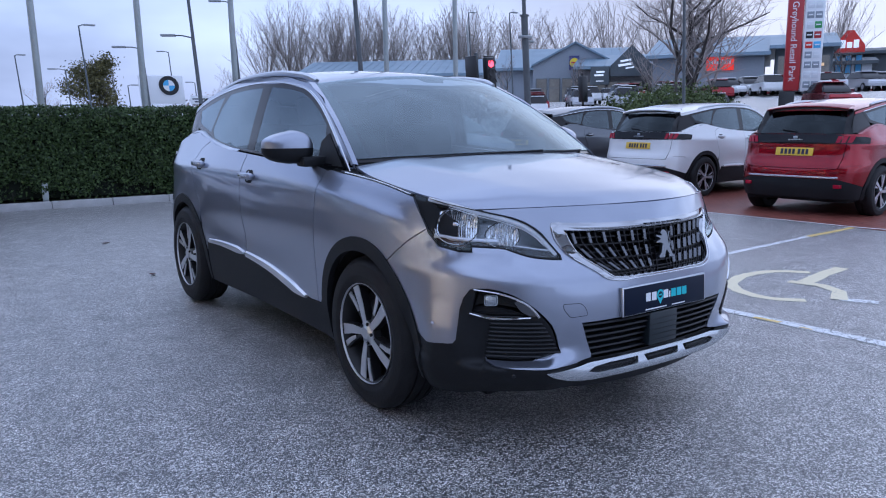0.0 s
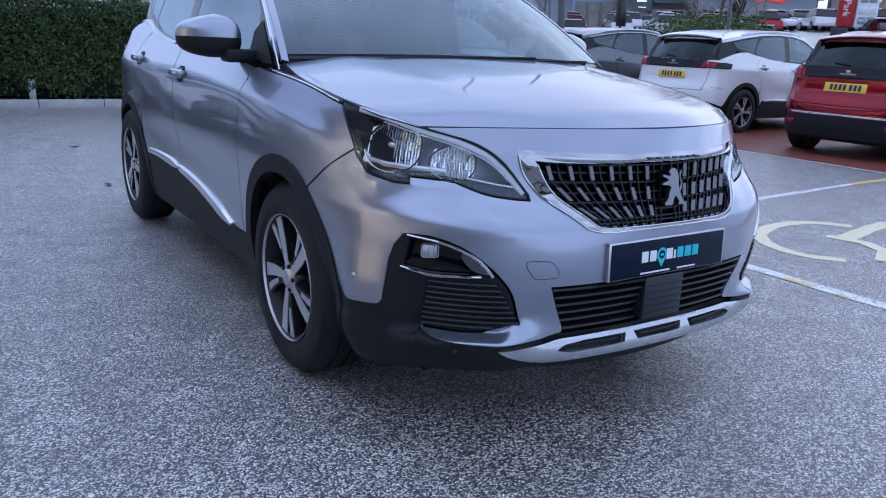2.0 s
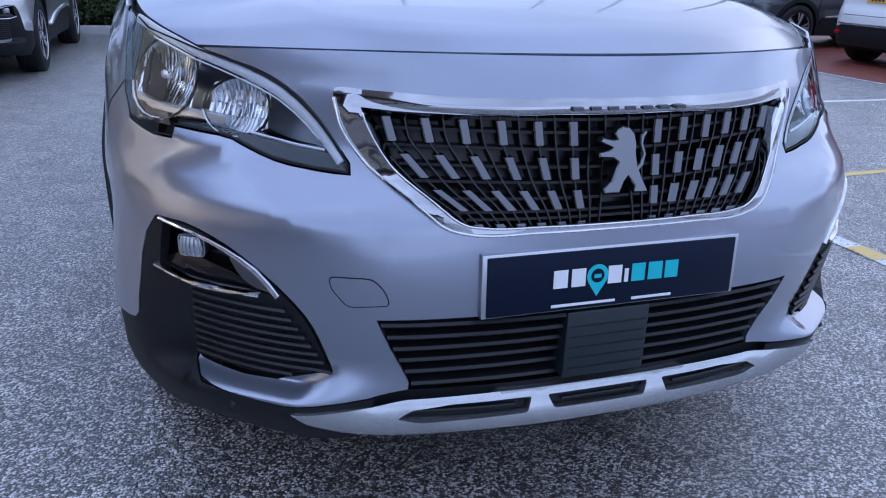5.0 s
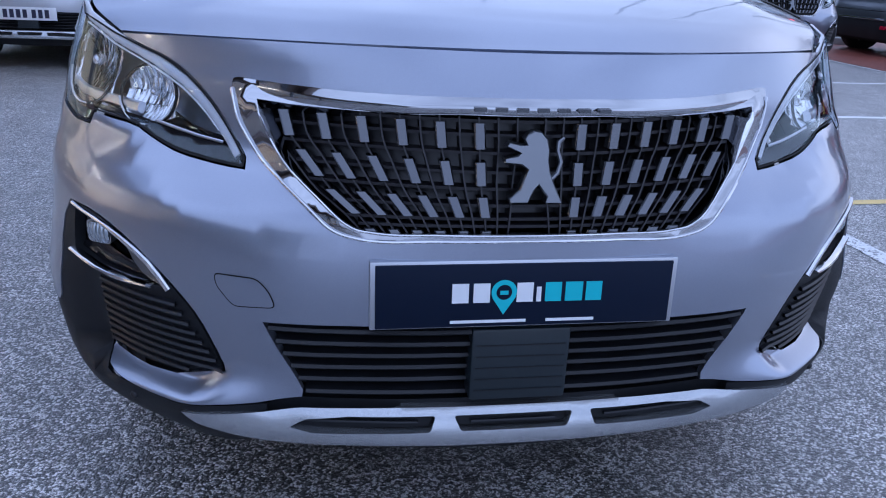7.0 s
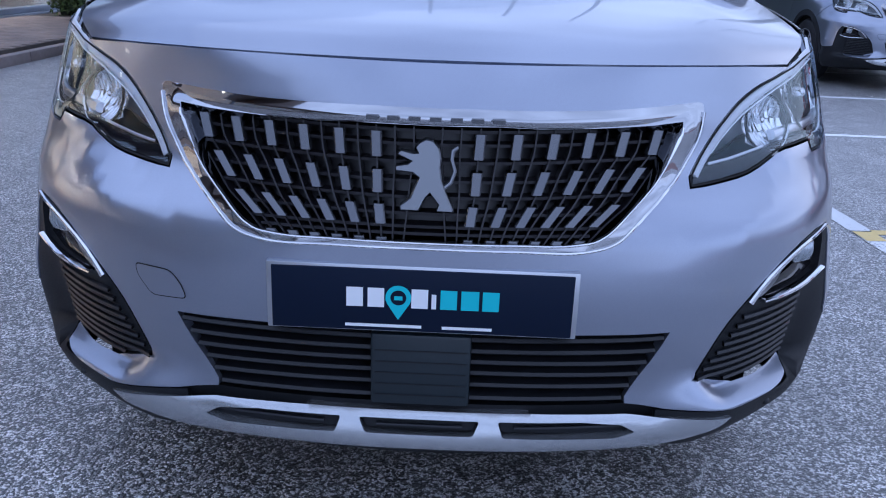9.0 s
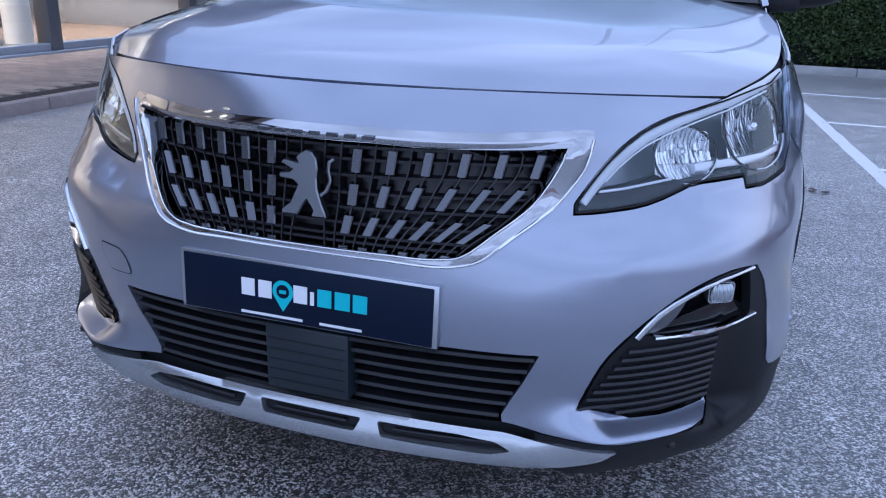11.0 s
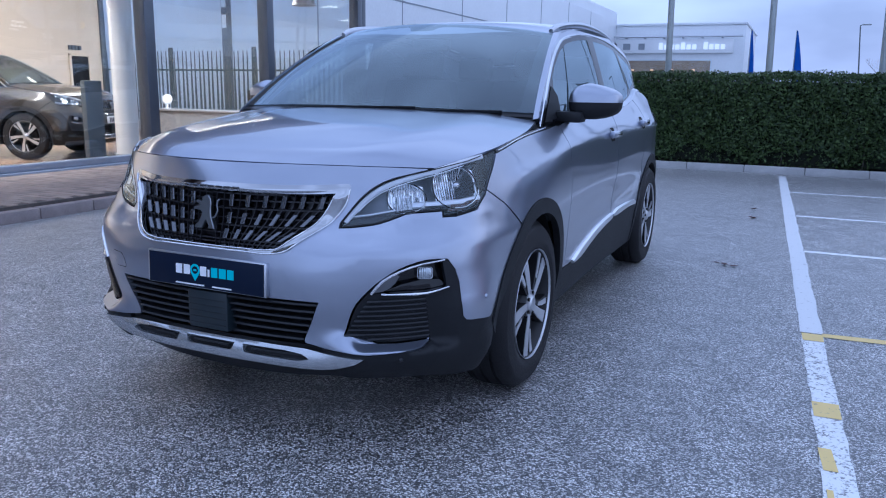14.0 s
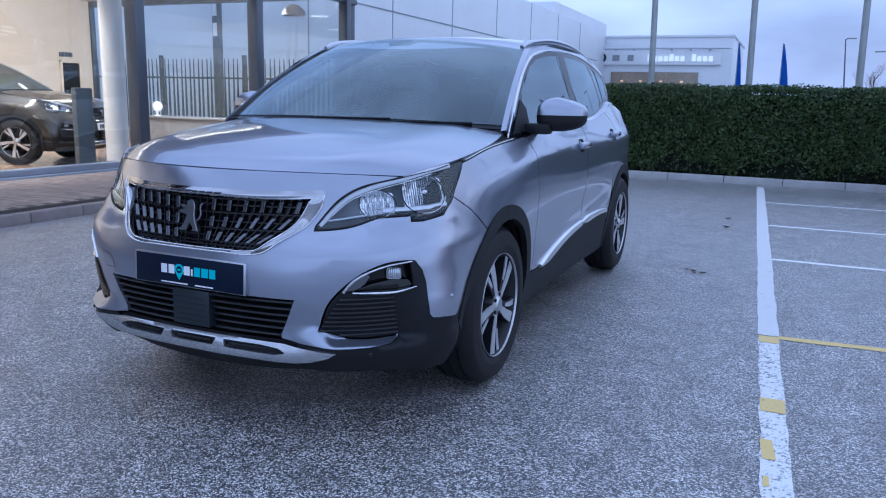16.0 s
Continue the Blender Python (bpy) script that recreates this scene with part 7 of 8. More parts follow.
lid = unit("retail_unit", "pale shop building with a blue-grey pitched roof", 59.5, 89.5, -44, 38, 18, 4.6, 7.2, M["clad_white"], M["roof_blue"])
windows(lid, 8, 18.5, .3, 1.7, 6, M["shop_light"])
windows(lid, -17, 6, .4, 2.2, 9, M["pane"])
g1 = unit("retail_unit", "grey shop building with a tall gable front", 71.5, 74.5, -44, 17, 16, 5.0, 8.2, M["clad_grey"], M["roof_blue"])
bm = bmesh.new()
f = bm.faces.new([bm.verts.new(p) for p in ((-4.0, -1.6, 0), (7.0, -1.6, 0), (7.0, -1.6, 5.2), (1.5, -1.6, 8.0), (-4.0, -1.6, 5.2))])
r = bmesh.ops.extrude_face_region(bm, geom=[f])
bmesh.ops.translate(bm, vec=(0, 6, 0), verts=[v for v in r["geom"] if isinstance(v, bmesh.types.BMVert)])
bmesh.ops.recalc_face_normals(bm, faces=bm.faces[:])
part("gable", bm, M["clad_grey"], g1, "", False)
part("gable_roof", boxes((-.12, 6.4, -2.2, 5, -.1, .1), m=Matrix.Translation((1.5, 0, 8.1)) @ Matrix.Rotation(radians(27), 4, "Y")), M["roof_blue"], g1)
part("gable_roof", boxes((-6.4, .12, -2.2, 5, -.1, .1), m=Matrix.Translation((1.5, 0, 8.1)) @ Matrix.Rotation(radians(-27), 4, "Y")), M["roof_blue"], g1)
yb = part("sign_panel", boxes((.75, 2.05, -1.9, -1.6, 4.6, 6.4), bevel=.03), M["sign_navy"], g1)
bm = bmesh.new()
bmesh.ops.create_cone(bm, cap_ends=True, segments=28, radius1=.60, radius2=.60, depth=.1, matrix=Matrix.Translation((1.4, -1.95, 5.5)) @ Matrix.Rotation(radians(90), 4, "X"))
part("sign_disc", bm, M["sign_yellow"], yb)
part("sign_bar", boxes((1.0, 1.8, -2.05, -2.0, 5.42, 5.58)), M["sign_red"], yb)
for i in range(6):
    w_ = part("gable_window", boxes((-3.6 + 1.7 * i, -2.1 + 1.7 * i, -1.75, -1.6, .1, 3.5), bevel=.02), M["dark_pole"], g1)
    part("pane", boxes((-3.5 + 1.7 * i, -2.2 + 1.7 * i, -1.78, -1.75, .2, 2.2), (-3.5 + 1.7 * i, -2.2 + 1.7 * i, -1.78, -1.75, 2.3, 3.4)), M["shop_glass"], w_)
g2 = unit("retail_unit", "dark gabled shop front with white bars", 72.5, 63.5, -50, 13, 16, 4.6, 6.6, M["brick_pale"], M["roof_blue"])
bm = bmesh.new()
f = bm.faces.new([bm.verts.new(p) for p in ((-2.5, -1.5, 3.3), (2.5, -1.5, 3.3), (2.5, -1.5, 4.6), (0, -1.5, 7.0), (-2.5, -1.5, 4.6))])
r = bmesh.ops.extrude_face_region(bm, geom=[f])
bmesh.ops.translate(bm, vec=(0, 5, 0), verts=[v for v in r["geom"] if isinstance(v, bmesh.types.BMVert)])
bmesh.ops.recalc_face_normals(bm, faces=bm.faces[:])
part("gable", bm, M["roof_dark"], g2, "", False)
for r_ in ((-.6, .7, -1.62, -1.5, 5.1, 5.32), (-.9, .8, -1.62, -1.5, 4.6, 4.86), (-.1, .9, -1.62, -1.5, 4.2, 4.36)):
    part("sign_bar", boxes(r_, m=Matrix.Translation((0, 0, 0)) @ Matrix.Rotation(radians(-8), 4, "Y")), M["sign_white_lit"], g2, "", False)
bx = part("box_sign", boxes((-4.9, -2.6, -1.7, -1.3, 2.3, 4.5), bevel=.03), M["roof_dark"], g2, "dark box sign with white bars", False)
for r_ in ((-4.2, -3.2, -1.82, -1.7, 3.75, 3.95), (-4.4, -3.3, -1.82, -1.7, 3.35, 3.55), (-4.2, -3.3, -1.82, -1.7, 2.7, 2.8)):
    part("sign_bar", boxes(r_), M["sign_white_lit"], bx, "", False)
windows(g2, -6, 6, .2, 2.8, 8, M["shop_glass"], gap=.06)
g3 = unit("retail_unit", "grey shop building with a lit red sign", 70.5, 51.1, -58, 11.6, 18, 5.0, 7.6, M["clad_grey"], M["roof_blue"])
rs_ = part("sign_panel", boxes((-.05, 2.75, -.35, 0, 3.25, 4.9), bevel=.04), M["sign_red_lit"], g3)
for i in range(9):
    part("sign_bar", boxes((.2 + .26 * i, .38 + .26 * i, -.42, -.35, 3.9, 4.22 + .08 * (i % 3))), M["sign_white"], rs_)
porch = unit("retail_unit", "glazed gabled shop entrance with lights inside", 75.6, 43.0, -58, 5.5, 14, 5.6, 7.4, M["roof_dark"], M["roof_blue"])
windows(porch, -2.6, 2.6, .2, 4.6, 4, M["shop_glass"], gap=.06)
for o in (-1.6, .2, 1.7):
    part("porch_lamp", boxes((o - .25, o + .25, -.4, -.2, 3.4, 3.7), bevel=.03), M["shop_light"], porch)
g4 = unit("retail_unit", "shop building with a red gable sign", 90.1, 45.8, -62, 5, 16, 4.6, 5.6, M["clad_white"], M["roof_dark"])
bm = bmesh.new()
f = bm.faces.new([bm.verts.new(p) for p in ((-1.6, -1.2, 5.6), (1.6, -1.2, 5.6), (1.6, -1.2, 6.4), (.35, -1.2, 8.1), (-.35, -1.2, 8.1), (-1.6, -1.2, 6.4))])
r = bmesh.ops.extrude_face_region(bm, geom=[f])
bmesh.ops.translate(bm, vec=(0, 1.2, 0), verts=[v for v in r["geom"] if isinstance(v, bmesh.types.BMVert)])
bmesh.ops.recalc_face_normals(bm, faces=bm.faces[:])
gg = part("gable_sign", bm, M["sign_red"], g4, "", False)
for r_ in ((-1.0, -.45, -1.32, -1.2, 6.1, 7.0), (-.3, .25, -1.32, -1.2, 6.1, 6.75), (.4, .95, -1.32, -1.2, 6.1, 7.0)):
    part("sign_bar", boxes(r_), M["sign_white_lit"], gg, "", False)
windows(g4, -1.6, 1.6, 3.2, 5.4, 3, M["sign_sky"])
windows(g4, -2.6, 2.6, .2, 2.6, 4, M["shop_glass"])
unit("retail_unit", "dark shed behind the car park", 104, 40, -62, 26, 20, 6.4, 7.6, M["roof_dark"], M["roof_dark"])

# totem sign
def lettering(text, size, material, parent, m, depth=.01):
    cu = bpy.data.curves.new("letters", "FONT")
    cu.body, cu.size, cu.extrude, cu.align_x, cu.align_y = text, size, depth, "CENTER", "CENTER"
    tmp = bpy.data.objects.new("letters", cu)
    scene.collection.objects.link(tmp)
    me = bpy.data.meshes.new_from_object(tmp.evaluated_get(bpy.context.evaluated_depsgraph_get()))
    bpy.data.objects.remove(tmp)
    bpy.data.curves.remove(cu)
    me.transform(m)
    me.materials.clear()
    me.materials.append(material)
    ob = new("lettering", me)
    ob.parent = parent
    return ob


tz = 2.55
tot = thing("totem_sign", "tall maroon and white totem sign with small panels", "sign", at=pose(39.4, 22.2, tz, 0, 0, -56))
part("maroon_panel", boxes((-.92, -.08, -.25, .25, .28, 6.75), bevel=.12), M["sign_maroon"], tot)
tw = part("white_panel", boxes((-.05, .98, -.2, .2, .25, 6.55), bevel=.09), M["sign_white"], tot)
part("base", boxes((-1.1, -.3, -.2, .2, -2.0, .28), bevel=.03), M["sign_black"], tot)
part("base", boxes((.2, .9, -.2, .2, -2.0, .3), bevel=.03), M["sign_black"], tot)
cols_ = ("clad_grey", "sign_green", "clad_white", "clad_grey", "sign_red", "clad_white", "clad_grey", "sign_sky", "clad_white", "sign_black", "clad_grey", "clad_white", "sign_maroon", "clad_grey", "clad_white", "clad_grey")
part("sign_panel", boxes((.08, .86, -.26, -.2, 5.75, 6.05), bevel=.01), M["sign_green"], tw)
for i in range(9):
    for j in range(2):
        z = .45 + .54 * i
        x = .08 + .42 * j
        p = part("sign_panel", boxes((x, x + .36, -.225, -.2, z, z + .36), bevel=.01), M[cols_[(i * 5 + j * 3) % 16]], tw)
        part("sign_bar", boxes((x + .06, x + .30, -.236, -.225, z + .15, z + .22)), M["sign_white"], p, "", False)
lettering("Greyhound Retail Park", .47, M["sign_white"], tot, Matrix.Translation((-.53, -.262, 3.0)) @ Matrix.Rotation(radians(90), 4, "X") @ Matrix.Rotation(radians(-90), 4, "Z"))


# ---- trees ----
def grow(rng, base, height, spread, levels, ratio, upright, twigs, trunk_r, fork=.25, thin=.006):
    """Tapered limbs: lists of (points, radii)."""
    limbs = []

    def limb(p, d, length, r, level):
        pts, rad = [p.copy()], [r]
        n = 5 if level == 0 else 4
        for i in range(n):
            d = (d + Vector([rng.gauss(0, .10 + .05 * level) for _ in range(3)]) + Vector((0, 0, upright * .22))).normalized()
            p = p + d * length / n
            pts.append(p.copy())
            rad.append(max(thin, r * (1 - .78 * (i + 1) / n)))
        limbs.append((pts, rad, level))
        if level >= levels:
            return
        k = twigs[level]
        for i in range(k):
            t = fork + (1 - fork) * (i + rng.random()) / k
            j = min(n - 1, int(t * n))
            f = t * n - j
            q = pts[j].lerp(pts[j + 1], f)
            a = rng.uniform(0, 6.283)
            out = Vector((math.cos(a), math.sin(a), 0))
            dd = (d * .25 + out * spread + Vector((0, 0, upright))).normalized()
            limb(q, dd, length * ratio * rng.uniform(.7, 1.15) * (1.15 - .55 * t), rad[j] * .55, level + 1)

    limb(Vector(base), Vector((0, 0, 1)), height, trunk_r, 0)
    return limbs


def limb_mesh(limbs, sides=(8, 5, 3, 3, 3)):
    v, f = [], []
    for pts, rad, level in limbs:
        s = sides[min(level, 4)]
        base = len(v)
        side_v = None
        for i, p in enumerate(pts):
            d = (pts[min(i + 1, len(pts) - 1)] - pts[max(i - 1, 0)]).normalized()
            side_v = d.orthogonal().normalized() if side_v is None else (side_v - d * side_v.dot(d)).normalized()
            up = d.cross(side_v)
            for j in range(s):
                a = 6.2832 * j / s
                v.append(p + (side_v * math.cos(a) + up * math.sin(a)) * rad[i])
        for i in range(len(pts) - 1):
            for j in range(s):
                f.append((base + i * s + j, base + i * s + (j + 1) % s, base + (i + 1) * s + (j + 1) % s, base + (i + 1) * s + j))
    return v, f


def tree_mesh(name, limbs, material, parent):
    v, f = limb_mesh(limbs)
    return raw(name, v, f, material, parent)


def bare_tree(seed, label, height, spread, upright, twigs, r, levels=3, group="", ratio=.42, fork=.22, thin=.006):
    rng = random.Random(seed)
    t = thing("bare_tree", label, "tree", group)
    limbs = grow(rng, (0, 0, -.2), height, spread, levels, ratio, upright, twigs, r, fork, thin)
    tree_mesh("trunk", [l for l in limbs if l[2] < 2], M["bark"], t)
    tree_mesh("crown", [l for l in limbs if l[2] >= 2], M["twig"], t)
    return t


def fan_tree(seed):
    """A bare tree whose straight limbs fan up from a short trunk, with fine twigs."""
    rng = random.Random(seed)
    t = thing("bare_tree", "tall leafless tree with a fan of fine upswept twigs", "tree", "row of bare trees")
    h = 17.0
    limbs = [([Vector((0, 0, -.2)), Vector((.05, 0, 1.6)), Vector((0, .06, 3.4)), Vector((.05, 0, 6.5))], [.30, .25, .19, .07], 0)]

    def limb(p, d, length, r, level, lift):
        pts, rad, n = [p.copy()], [r], 5 if level == 1 else 3
        for i in range(n):
            d = (d + Vector((rng.gauss(0, .03), rng.gauss(0, .03), lift))).normalized()
            p = p + d * length / n
            pts.append(p.copy())
            rad.append(max(.006, r * (1 - .85 * (i + 1) / n)))
        limbs.append((pts, rad, level))
        if level < 3:
            for i in range((14, 6)[level - 1]):
                f = .18 + .80 * (i + rng.random()) / (14, 6)[level - 1]
                j = min(n - 1, int(f * n))
                q = pts[j].lerp(pts[j + 1], f * n - j)
                a = rng.uniform(0, 6.283)
                side_d = Vector((math.cos(a), math.sin(a), 0))
                limb(q, (d * .9 + side_d * rng.uniform(.35, .7)).normalized(), length * rng.uniform(.20, .34) * (1.2 - .5 * f), .020 if level == 1 else .012, level + 1, .10)

    for i in range(24):
        a = i * 2.4 + rng.uniform(-.3, .3)
        tilt = rng.uniform(.10, 1.25) * (1 if i % 3 else .45)
        z = rng.uniform(1.8, 5.5)
        limb(Vector((0, 0, z)), Vector((math.cos(a) * tilt, math.sin(a) * tilt, 1)).normalized(), (h - z) * rng.uniform(.74, .90) * (1 - .26 * tilt), .062, 1, .060)
    tree_mesh("trunk", [l for l in limbs if l[2] < 2], M["bark_pale"], t)
    tree_mesh("crown", [l for l in limbs if l[2] >= 2], M["twig"], t)
    return t


poplars = [fan_tree(sd) for sd in (1, 2, 3)]
rng_t = random.Random(4)
spots = []
for i in range(13):
    t = i / 12
    spots.append((50 + 34 * t + rng_t.uniform(-1.5, 1.5), 124 - 23 * t + rng_t.uniform(-2, 2)))
for i in range(5):
    spots.append((88 + 4.2 * i, 99 - 5 * i + rng_t.uniform(-2, 2)))
spots += [(104, 55), (60, 116), (76, 106)]
for i, (x, y) in enumerate(spots):
    s = rng_t.uniform(1.02, 1.27)
    m = Matrix.Translation((x, y, 3.2)) @ Matrix.Rotation(rng_t.uniform(0, 6), 4, "Z") @ Matrix.Diagonal((s * 1.15, s * 1.15, s, 1))
    src = poplars[i % 3]
    if i < 3:
        src.matrix_basis = m
    else:
        c = copy_thing(src, Matrix.Identity(4))
        c.matrix_basis = m
big = bare_tree(21, "large leafless spreading tree above a shrub", 7.2, 1.0, .42, (13, 10, 8), .27, levels=3, ratio=.74, fork=.20, thin=.005)
big.matrix_basis = Matrix.Translation((27.2, 20.2, .35))
for sd, x, y in ((31, 25.0, 19.9),):
    b2 = bare_tree(sd, "leafless multi-stemmed tree above a shrub", 5.8, .75, .6, (9, 8, 6), .11, levels=3, ratio=.62, fork=.15, thin=.005)
    b2.matrix_basis = Matrix.Translation((x, y, .35)) @ Matrix.Rotation(.15, 4, "Y")
for i, (x, y, h) in enumerate(((8.6, 75, 4.4), (19.6, 60, 4.6), (62, 62, 4.4), (58, 70, 4.2), (66, 55, 4.0), (80, 41, 6.5))):
    b3 = bare_tree(50 + i, "small leafless tree among the shops", h, .7, .5, (9, 7, 5), .12, levels=3, ratio=.6, fork=.2)
    b3.matrix_basis = Matrix.Translation((x, y, rise(x)))


def mound(name, label, x, y, rx, ry, h, n, size, material, seed, z0=None):
    rng = np.random.default_rng(seed)
    z0 = rise(x) if z0 is None else z0
    o = thing(name, label, "shrub")
    a, b = rng.uniform(0, 6.283, n), np.arccos(rng.uniform(0, 1, n))
    d = np.stack([np.cos(a) * np.sin(b), np.sin(a) * np.sin(b), np.cos(b)], 1)
    bump = 1 + .10 * np.sin(a * 5 + b * 4) + .07 * np.sin(a * 11 - b * 7) + rng.uniform(-.12, .06, n)
    c = d * bump[:, None] * [rx, ry, h] + [x, y, z0]
    leaf_cloud("foliage", c, d, size, material, seed + 1, o)
    # dark dome under the leaves, coloured as the shrub's inner shade
    bm = bmesh.new()
    bmesh.ops.create_icosphere(bm, subdivisions=3, radius=1.0)
    for v in bm.verts:
        v.co = Vector((v.co.x * rx * .86 + x, v.co.y * ry * .86 + y, max(-.05, v.co.z) * h * .86 + z0))
    part("shade", bm, M["core"], o)


mound("shrub", "broad clipped green shrub under the bare tree", 23.4, 18.4, 3.9, 2.8, 2.25, 22000, .12, M["shrub"], 61)
mound("shrub", "low green shrub by the masts", 16.5, 17.2, 1.6, 1.4, 1.3, 2500, .13, M["shrub"], 63)
# small tree with thin autumn leaves
at_ = thing("autumn_tree", "round tree with thinning autumn leaves", "tree")
limbs = grow(random.Random(77), (13.9, 86, 0), 6.4, 1.05, 3, .62, .35, (13, 7, 5), .2)
tree_mesh("trunk", limbs, M["bark"], at_)
tips = np.array([p for pts, r, l in limbs if l >= 2 for p in pts[1:]])
rngn = np.random.default_rng(3)
tips = tips[rngn.integers(0, len(tips), 8500)] + rngn.normal(scale=.36, size=(8500, 3))
leaf_cloud("crown", tips, np.tile([0, -.3, .5], (len(tips), 1)), .26, M["autumn"], 12, at_)
for i in range(6):
    mound("far_shrub", "low bare shrubs beyond the road", 20 + 3.4 * i, 66 - 3 * i, 3.0, 2.0, 3.4 + (i % 3) * .6, 1200, .3, M["twig"], 80 + i, 0)


# ---- parked cars ----
def repaint(car, new_paint, old_paint):
    for o in car.children_recursive:
        if o.type == "MESH" and o.data.materials and o.data.materials[0] == old_paint:
            o.material_slots[0].link = "OBJECT"
            o.material_slots[0].material = new_paint


def another_car(name, label, x, y, rz, paint_m, z=GROUND_Z, rear=None, front=None, front_z=.578):
    c = copy_thing(main_car, pose(x, y, z, 0, 0, rz))
    c.name = name
    tagged(c, label, "car", "parked cars")
    repaint(c, paint_m, M["silver"])
    drop = []
    for o in list(c.children_recursive):
        n = o.name.split(".")[0]
        if n in ("dealer_plate", "white_mark", "turquoise_mark", "plate_holder", "pin_mark", "pin_eye", "pin_bar"):
            drop.append(o)
    for o in drop:
        bpy.data.objects.remove(o)
    if rear:
        plate(c, Matrix.Translation((0, 4.318, .875)) @ Matrix.Rotation(radians(180), 4, "Z") @ Matrix.Rotation(radians(-12), 4, "X"), rear, M["ink"])
    if front:
        plate(c, pose(0, -.078, front_z, -3, 0, 0), front, M["ink"])
    return c


another_car("red_car", "metallic red crossover car parked on red paving", 11.83, 4.085, 94, M["red"], rear=M["plate_yellow"])
another_car("white_car", "white crossover car parked on red paving", 12.31, 7.095, 92, M["white"], rear=M["plate_yellow"])
another_car("graphite_car", "dark grey crossover car parked on red paving", 12.25, 10.1, 91, M["graphite"], rear=M["plate_yellow"])
another_car("pale_car", "pale silver car parked nose out by the hedge", -2.93, 6.46, 0, M["pale"], front=M["plate_white"], front_z=.50)
another_car("grey_car", "silver-grey car parked nose out by the hedge", 4.97, 7.22, 0, M["silver"], front=M["plate_white"], front_z=.50)
another_car("showroom_car", "dark bronze car displayed in the showroom", -8.28, 7.0, 113, M["bronze"], z=.090, front=M["plate_white"])


def far_car(x, y, rz, paint_m, group):
    """A plain hatchback for the far car park: lower body, cabin, wheels."""
    c = thing("distant_car", "small parked car far across the retail park", "car", group, at=pose(x, y, rise(x), 0, 0, rz))
    prof = [(-2.05, .35), (-2.1, .62), (-1.95, .80), (-1.0, .93), (1.7, .98), (2.05, .90), (2.1, .45), (2.0, .3)]
    cab = [(-1.0, .92), (-.35, 1.42), (.3, 1.5), (1.25, 1.45), (1.85, .96)]
    for nm, pr, wd, top, mm in (("body", prof, .86, .80, paint_m), ("cabin", cab, .76, .60, M["gloss_black"])):
        bm = bmesh.new()
        zmax = max(p[1] for p in pr)
        zmin = min(p[1] for p in pr)
        rows = []
        for s in (-1, 1):
            rows.append([bm.verts.new((s * (wd + (top - wd) * (p[1] - zmin) / (zmax - zmin)), *p)) for p in pr])
        for i in range(len(pr)):
            j = (i + 1) % len(pr)
            bm.faces.new((rows[0][i], rows[0][j], rows[1][j], rows[1][i]))
        bm.faces.new(rows[0][::-1])
        bm.faces.new(rows[1])
        bmesh.ops.recalc_face_normals(bm, faces=bm.faces[:])
        bmesh.ops.bevel(bm, geom=bm.edges[:], offset=.05, segments=2, affect="EDGES")
        part(nm, bm, mm, c)
    part("roof", boxes((-.58, .58, -.35, 1.25, 1.46, 1.52), bevel=.03), paint_m, c)
    for sx in (-1, 1):
        for y0 in (-1.3, 1.3):
            w_ = part("wheel", tube([(sx * .70, y0, .31), (sx * .88, y0, .31)], .31, 16), M["tyre"], c)
            part("rim", tube([(sx * .80, y0, .31), (sx * .89, y0, .31)], .19, 12), M["alloy"], w_)
    return c


rc = random.Random(9)
paints = [M[k] for k in ("white", "graphite", "pale", "white", "bronze", "red", "graphite", "silver")]
row_a = [(44 + 3.0 * i, 62 - 2.9 * i) for i in range(8)]
row_b = [(49 + 2.6 * i, 38 - 2.6 * i) for i in range(8)]
row_c = [(60 + 2.7 * i, 40 - 2.4 * i) for i in range(7)]
row_d = [(52 + 2.8 * i, 70 - 2.8 * i) for i in range(6)]
row_e = [(38 + 2.4 * i, 53 - 2.5 * i) for i in range(9)]
row_f = [(55 + 2.6 * i, 31 - 2.2 * i) for i in range(8)]
firsts = {}
row_g = [(33 + 2.3 * i, 47 - 2.3 * i) for i in range(9)]
row_j = [(30 + 2.2 * i, 28.5 - 2.1 * i) for i in range(5)]
row_h = [(40 + 2.5 * i, 45 - 2.5 * i) for i in range(8)]
row_i = [(47 + 2.7 * i, 46 - 2.6 * i) for i in range(9)]
for i, (x, y) in enumerate(row_a + row_b + row_c + row_d + row_e + row_f + row_g + row_h + row_i + row_j):
    if rc.random() < .12:
        continue
    p = paints[(i * 5 + i // 3) % 8]
    rz = rc.choice((-38, 142)) + rc.uniform(-4, 4)
    if p.name in firsts:
        c = copy_thing(firsts[p.name], pose(x, y, rise(x), 0, 0, rz))
    else:
        firsts[p.name] = far_car(x, y, rz, p, "cars in the retail park")


# ---- paving blocks of the showroom path ----
def block_material(name, a, c, island):
    """Buff concrete block whose tone differs from block to block."""
    m = mat(name, a, 0.6, bump=0.2, bump_scale=90)
    n, k = m.node_tree.nodes, m.node_tree.links
    src_n, mx = n.new("ShaderNodeNewGeometry" if island else "ShaderNodeObjectInfo"), n.new("ShaderNodeMix")
    mx.data_type = "RGBA"
    mx.inputs["A"].default_value, mx.inputs["B"].default_value = (*a, 1), (*c, 1)
    k.new(src_n.outputs["Random Per Island" if island else "Random"], mx.inputs["Factor"])
    k.new(mx.outputs["Result"], n["Principled BSDF"].inputs["Base Color"])
    return m


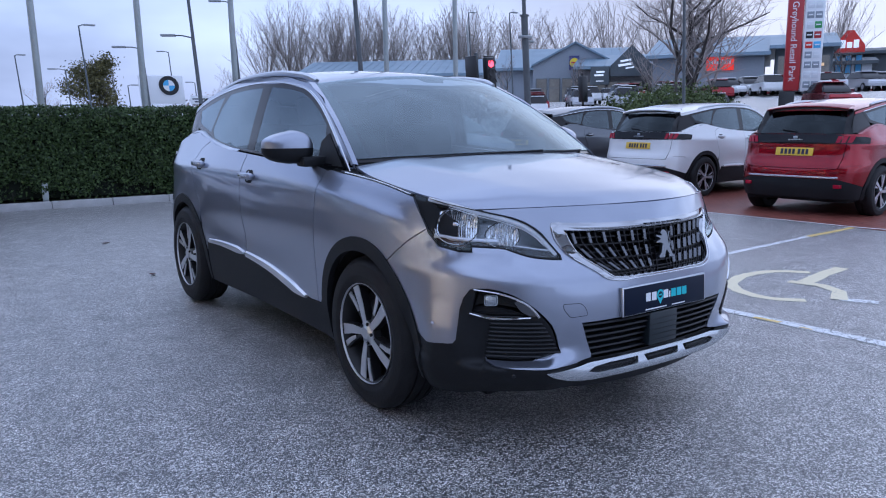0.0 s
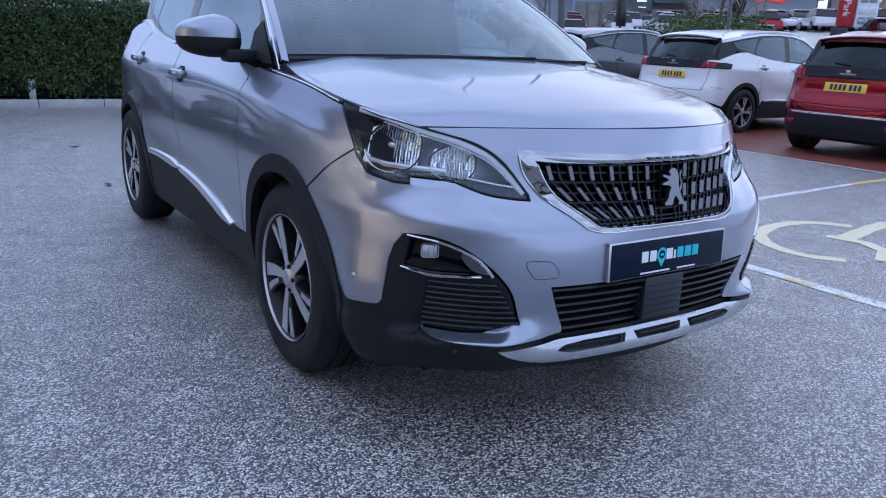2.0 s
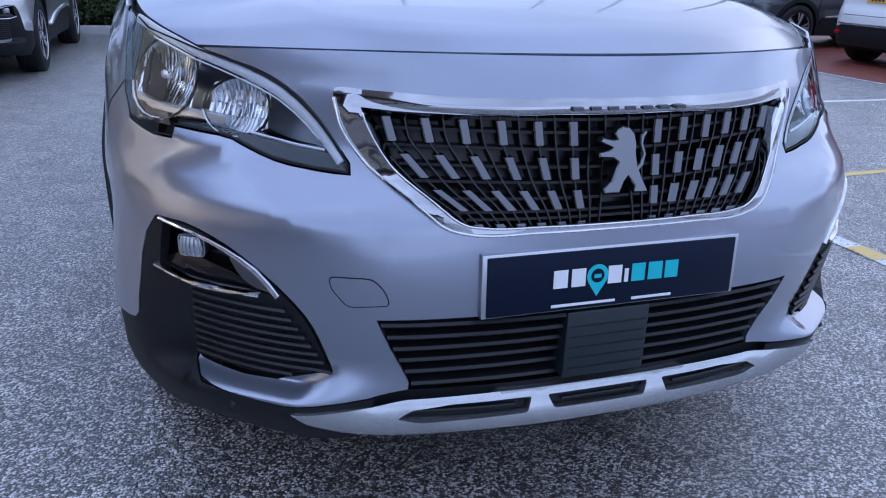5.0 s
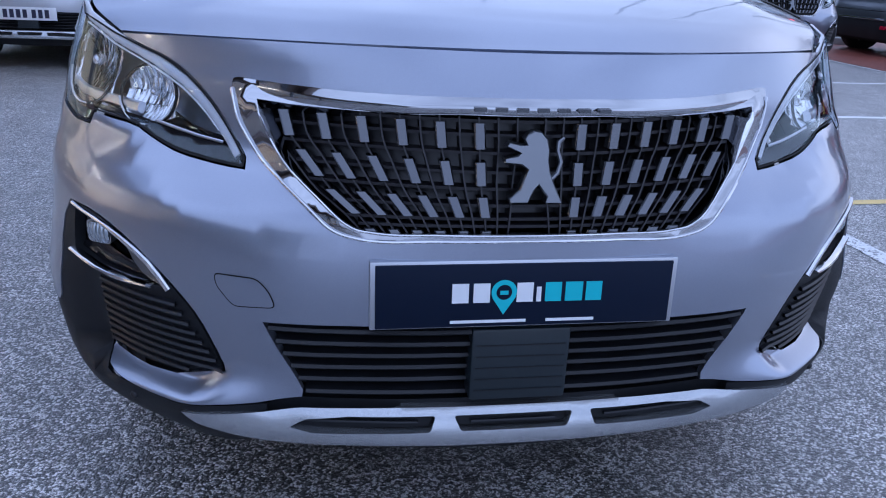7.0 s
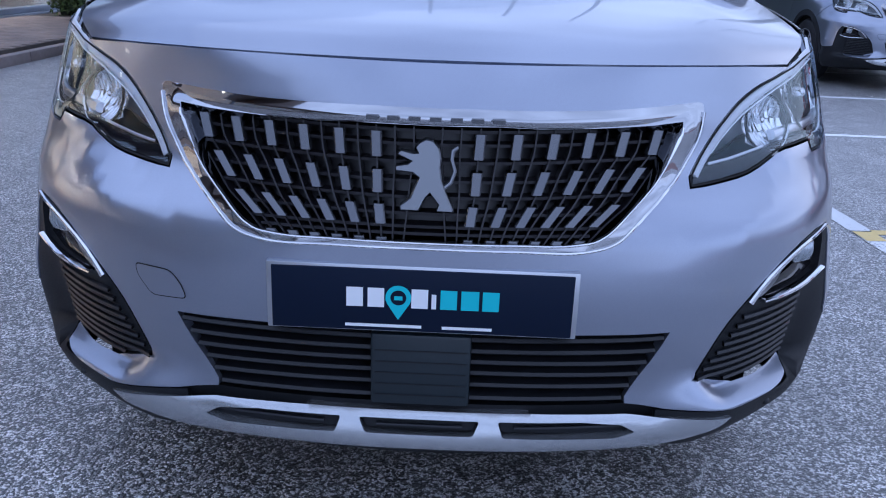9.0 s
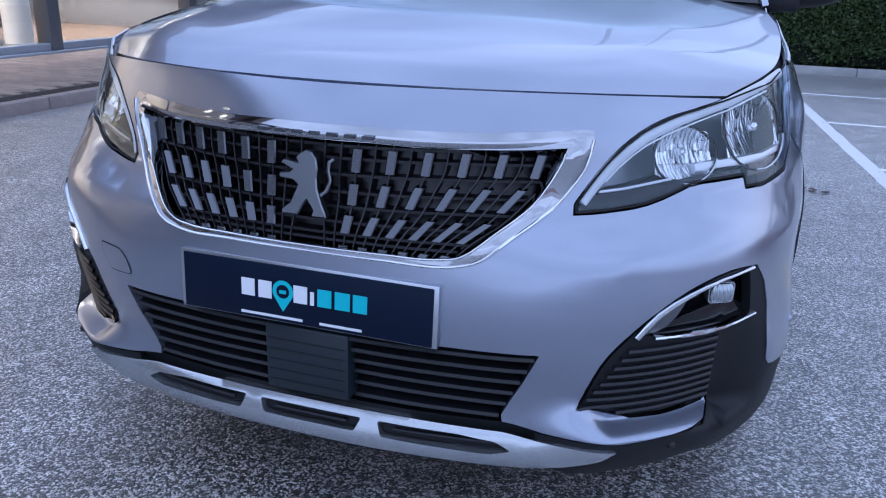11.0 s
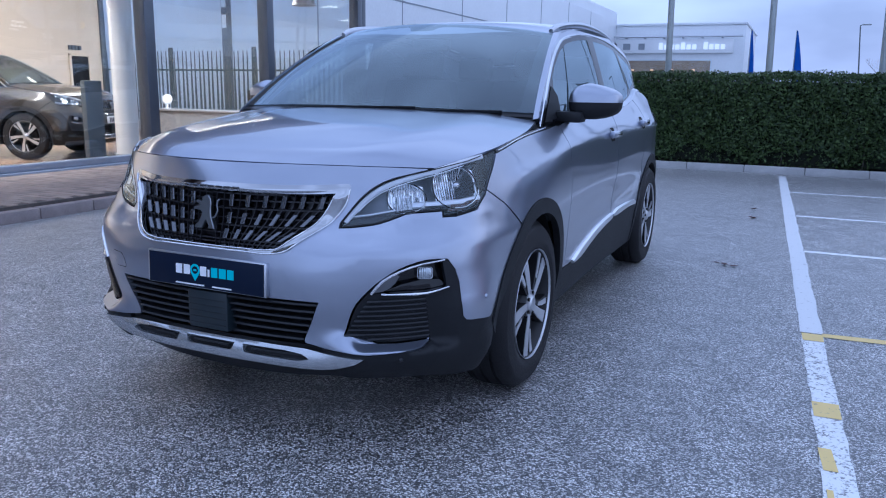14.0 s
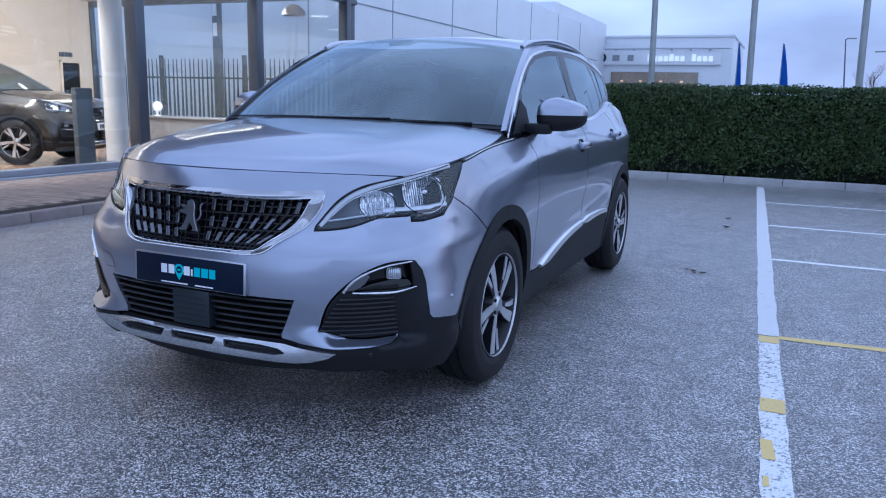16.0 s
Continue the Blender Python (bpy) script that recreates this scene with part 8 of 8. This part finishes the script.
def block_points(x, y, z):
    """Corners of one chamfered block: foot, shoulder and top."""
    out = []
    for dx, dy, h in ((.0975, .0475, 0), (.0975, .0475, .004), (.0935, .0435, .008)):
        out += [(x + sx * dx, y + sy_ * dy, z + h) for sx, sy_ in ((-1, -1), (1, -1), (1, 1), (-1, 1))]
    return out


BLOCK_FACES = [(i + 4 * r, (i + 1) % 4 + 4 * r, (i + 1) % 4 + 4 * r + 4, i + 4 * r + 4) for r in (0, 1) for i in range(4)] + [(8, 9, 10, 11)]
block_a = block_material("buff_block", (0.21, 0.165, 0.145), (0.33, 0.255, 0.215), False)
block_b = block_material("buff_blocks", (0.21, 0.165, 0.145), (0.33, 0.255, 0.215), True)
block_me = bpy.data.meshes.new("paving_block")
block_me.from_pydata(block_points(0, 0, 0), [], BLOCK_FACES)
block_me.materials.append(block_a)
rest_v, rest_f = [], []
for row in range(112):
    y = .05 + .10 * row
    for i in range(12):
        x = -4.85 - .20 * i - (.10 if row % 2 else 0)
        if x < -7.0:
            continue
        if 30 <= row < 55:
            ob = new("paving_block", block_me)
            ob.parent = path_slab
            ob.matrix_basis = pose(x, y, .0915 + .001 * ((row * 7 + i * 3) % 3), 0, 0, ((row * 5 + i * 11) % 5 - 2) * .25)
        else:
            base = len(rest_v)
            rest_v += block_points(x, y, .0915 + .001 * ((row * 7 + i * 3) % 3))
            rest_f += [tuple(q + base for q in f_) for f_ in BLOCK_FACES]
tagged(raw("paving_blocks", rest_v, rest_f, block_b, path_slab, "", None, False), "buff concrete paving blocks", "", "", "stuff")


# ---- the site falls away gently, so plumb uprights lean from the ground's normal ----
bpy.context.view_layer.update()
UPRIGHT = {k: .074 for k in ("street_lamp", "mast", "camera_mast", "camera_pole", "traffic_light", "small_signal", "sign_board", "direction_sign")}
UPRIGHT["flagpole"] = .02
leaned = set()
for top in [o for o in scene.objects if o.parent is None and o.name.split(".")[0] in UPRIGHT]:
    for o in [top, *top.children_recursive]:
        lean = UPRIGHT[top.name.split(".")[0]]
        plumb = Matrix(((1, 0, -lean, lean * 2.6), (0, 1, -.008, .008 * 2.6), (0, 0, 1, 0), (0, 0, 0, 1)))
        if o.type == "MESH" and o.data.name not in leaned:
            leaned.add(o.data.name)
            o.data.transform(o.matrix_world.inverted() @ plumb @ o.matrix_world)
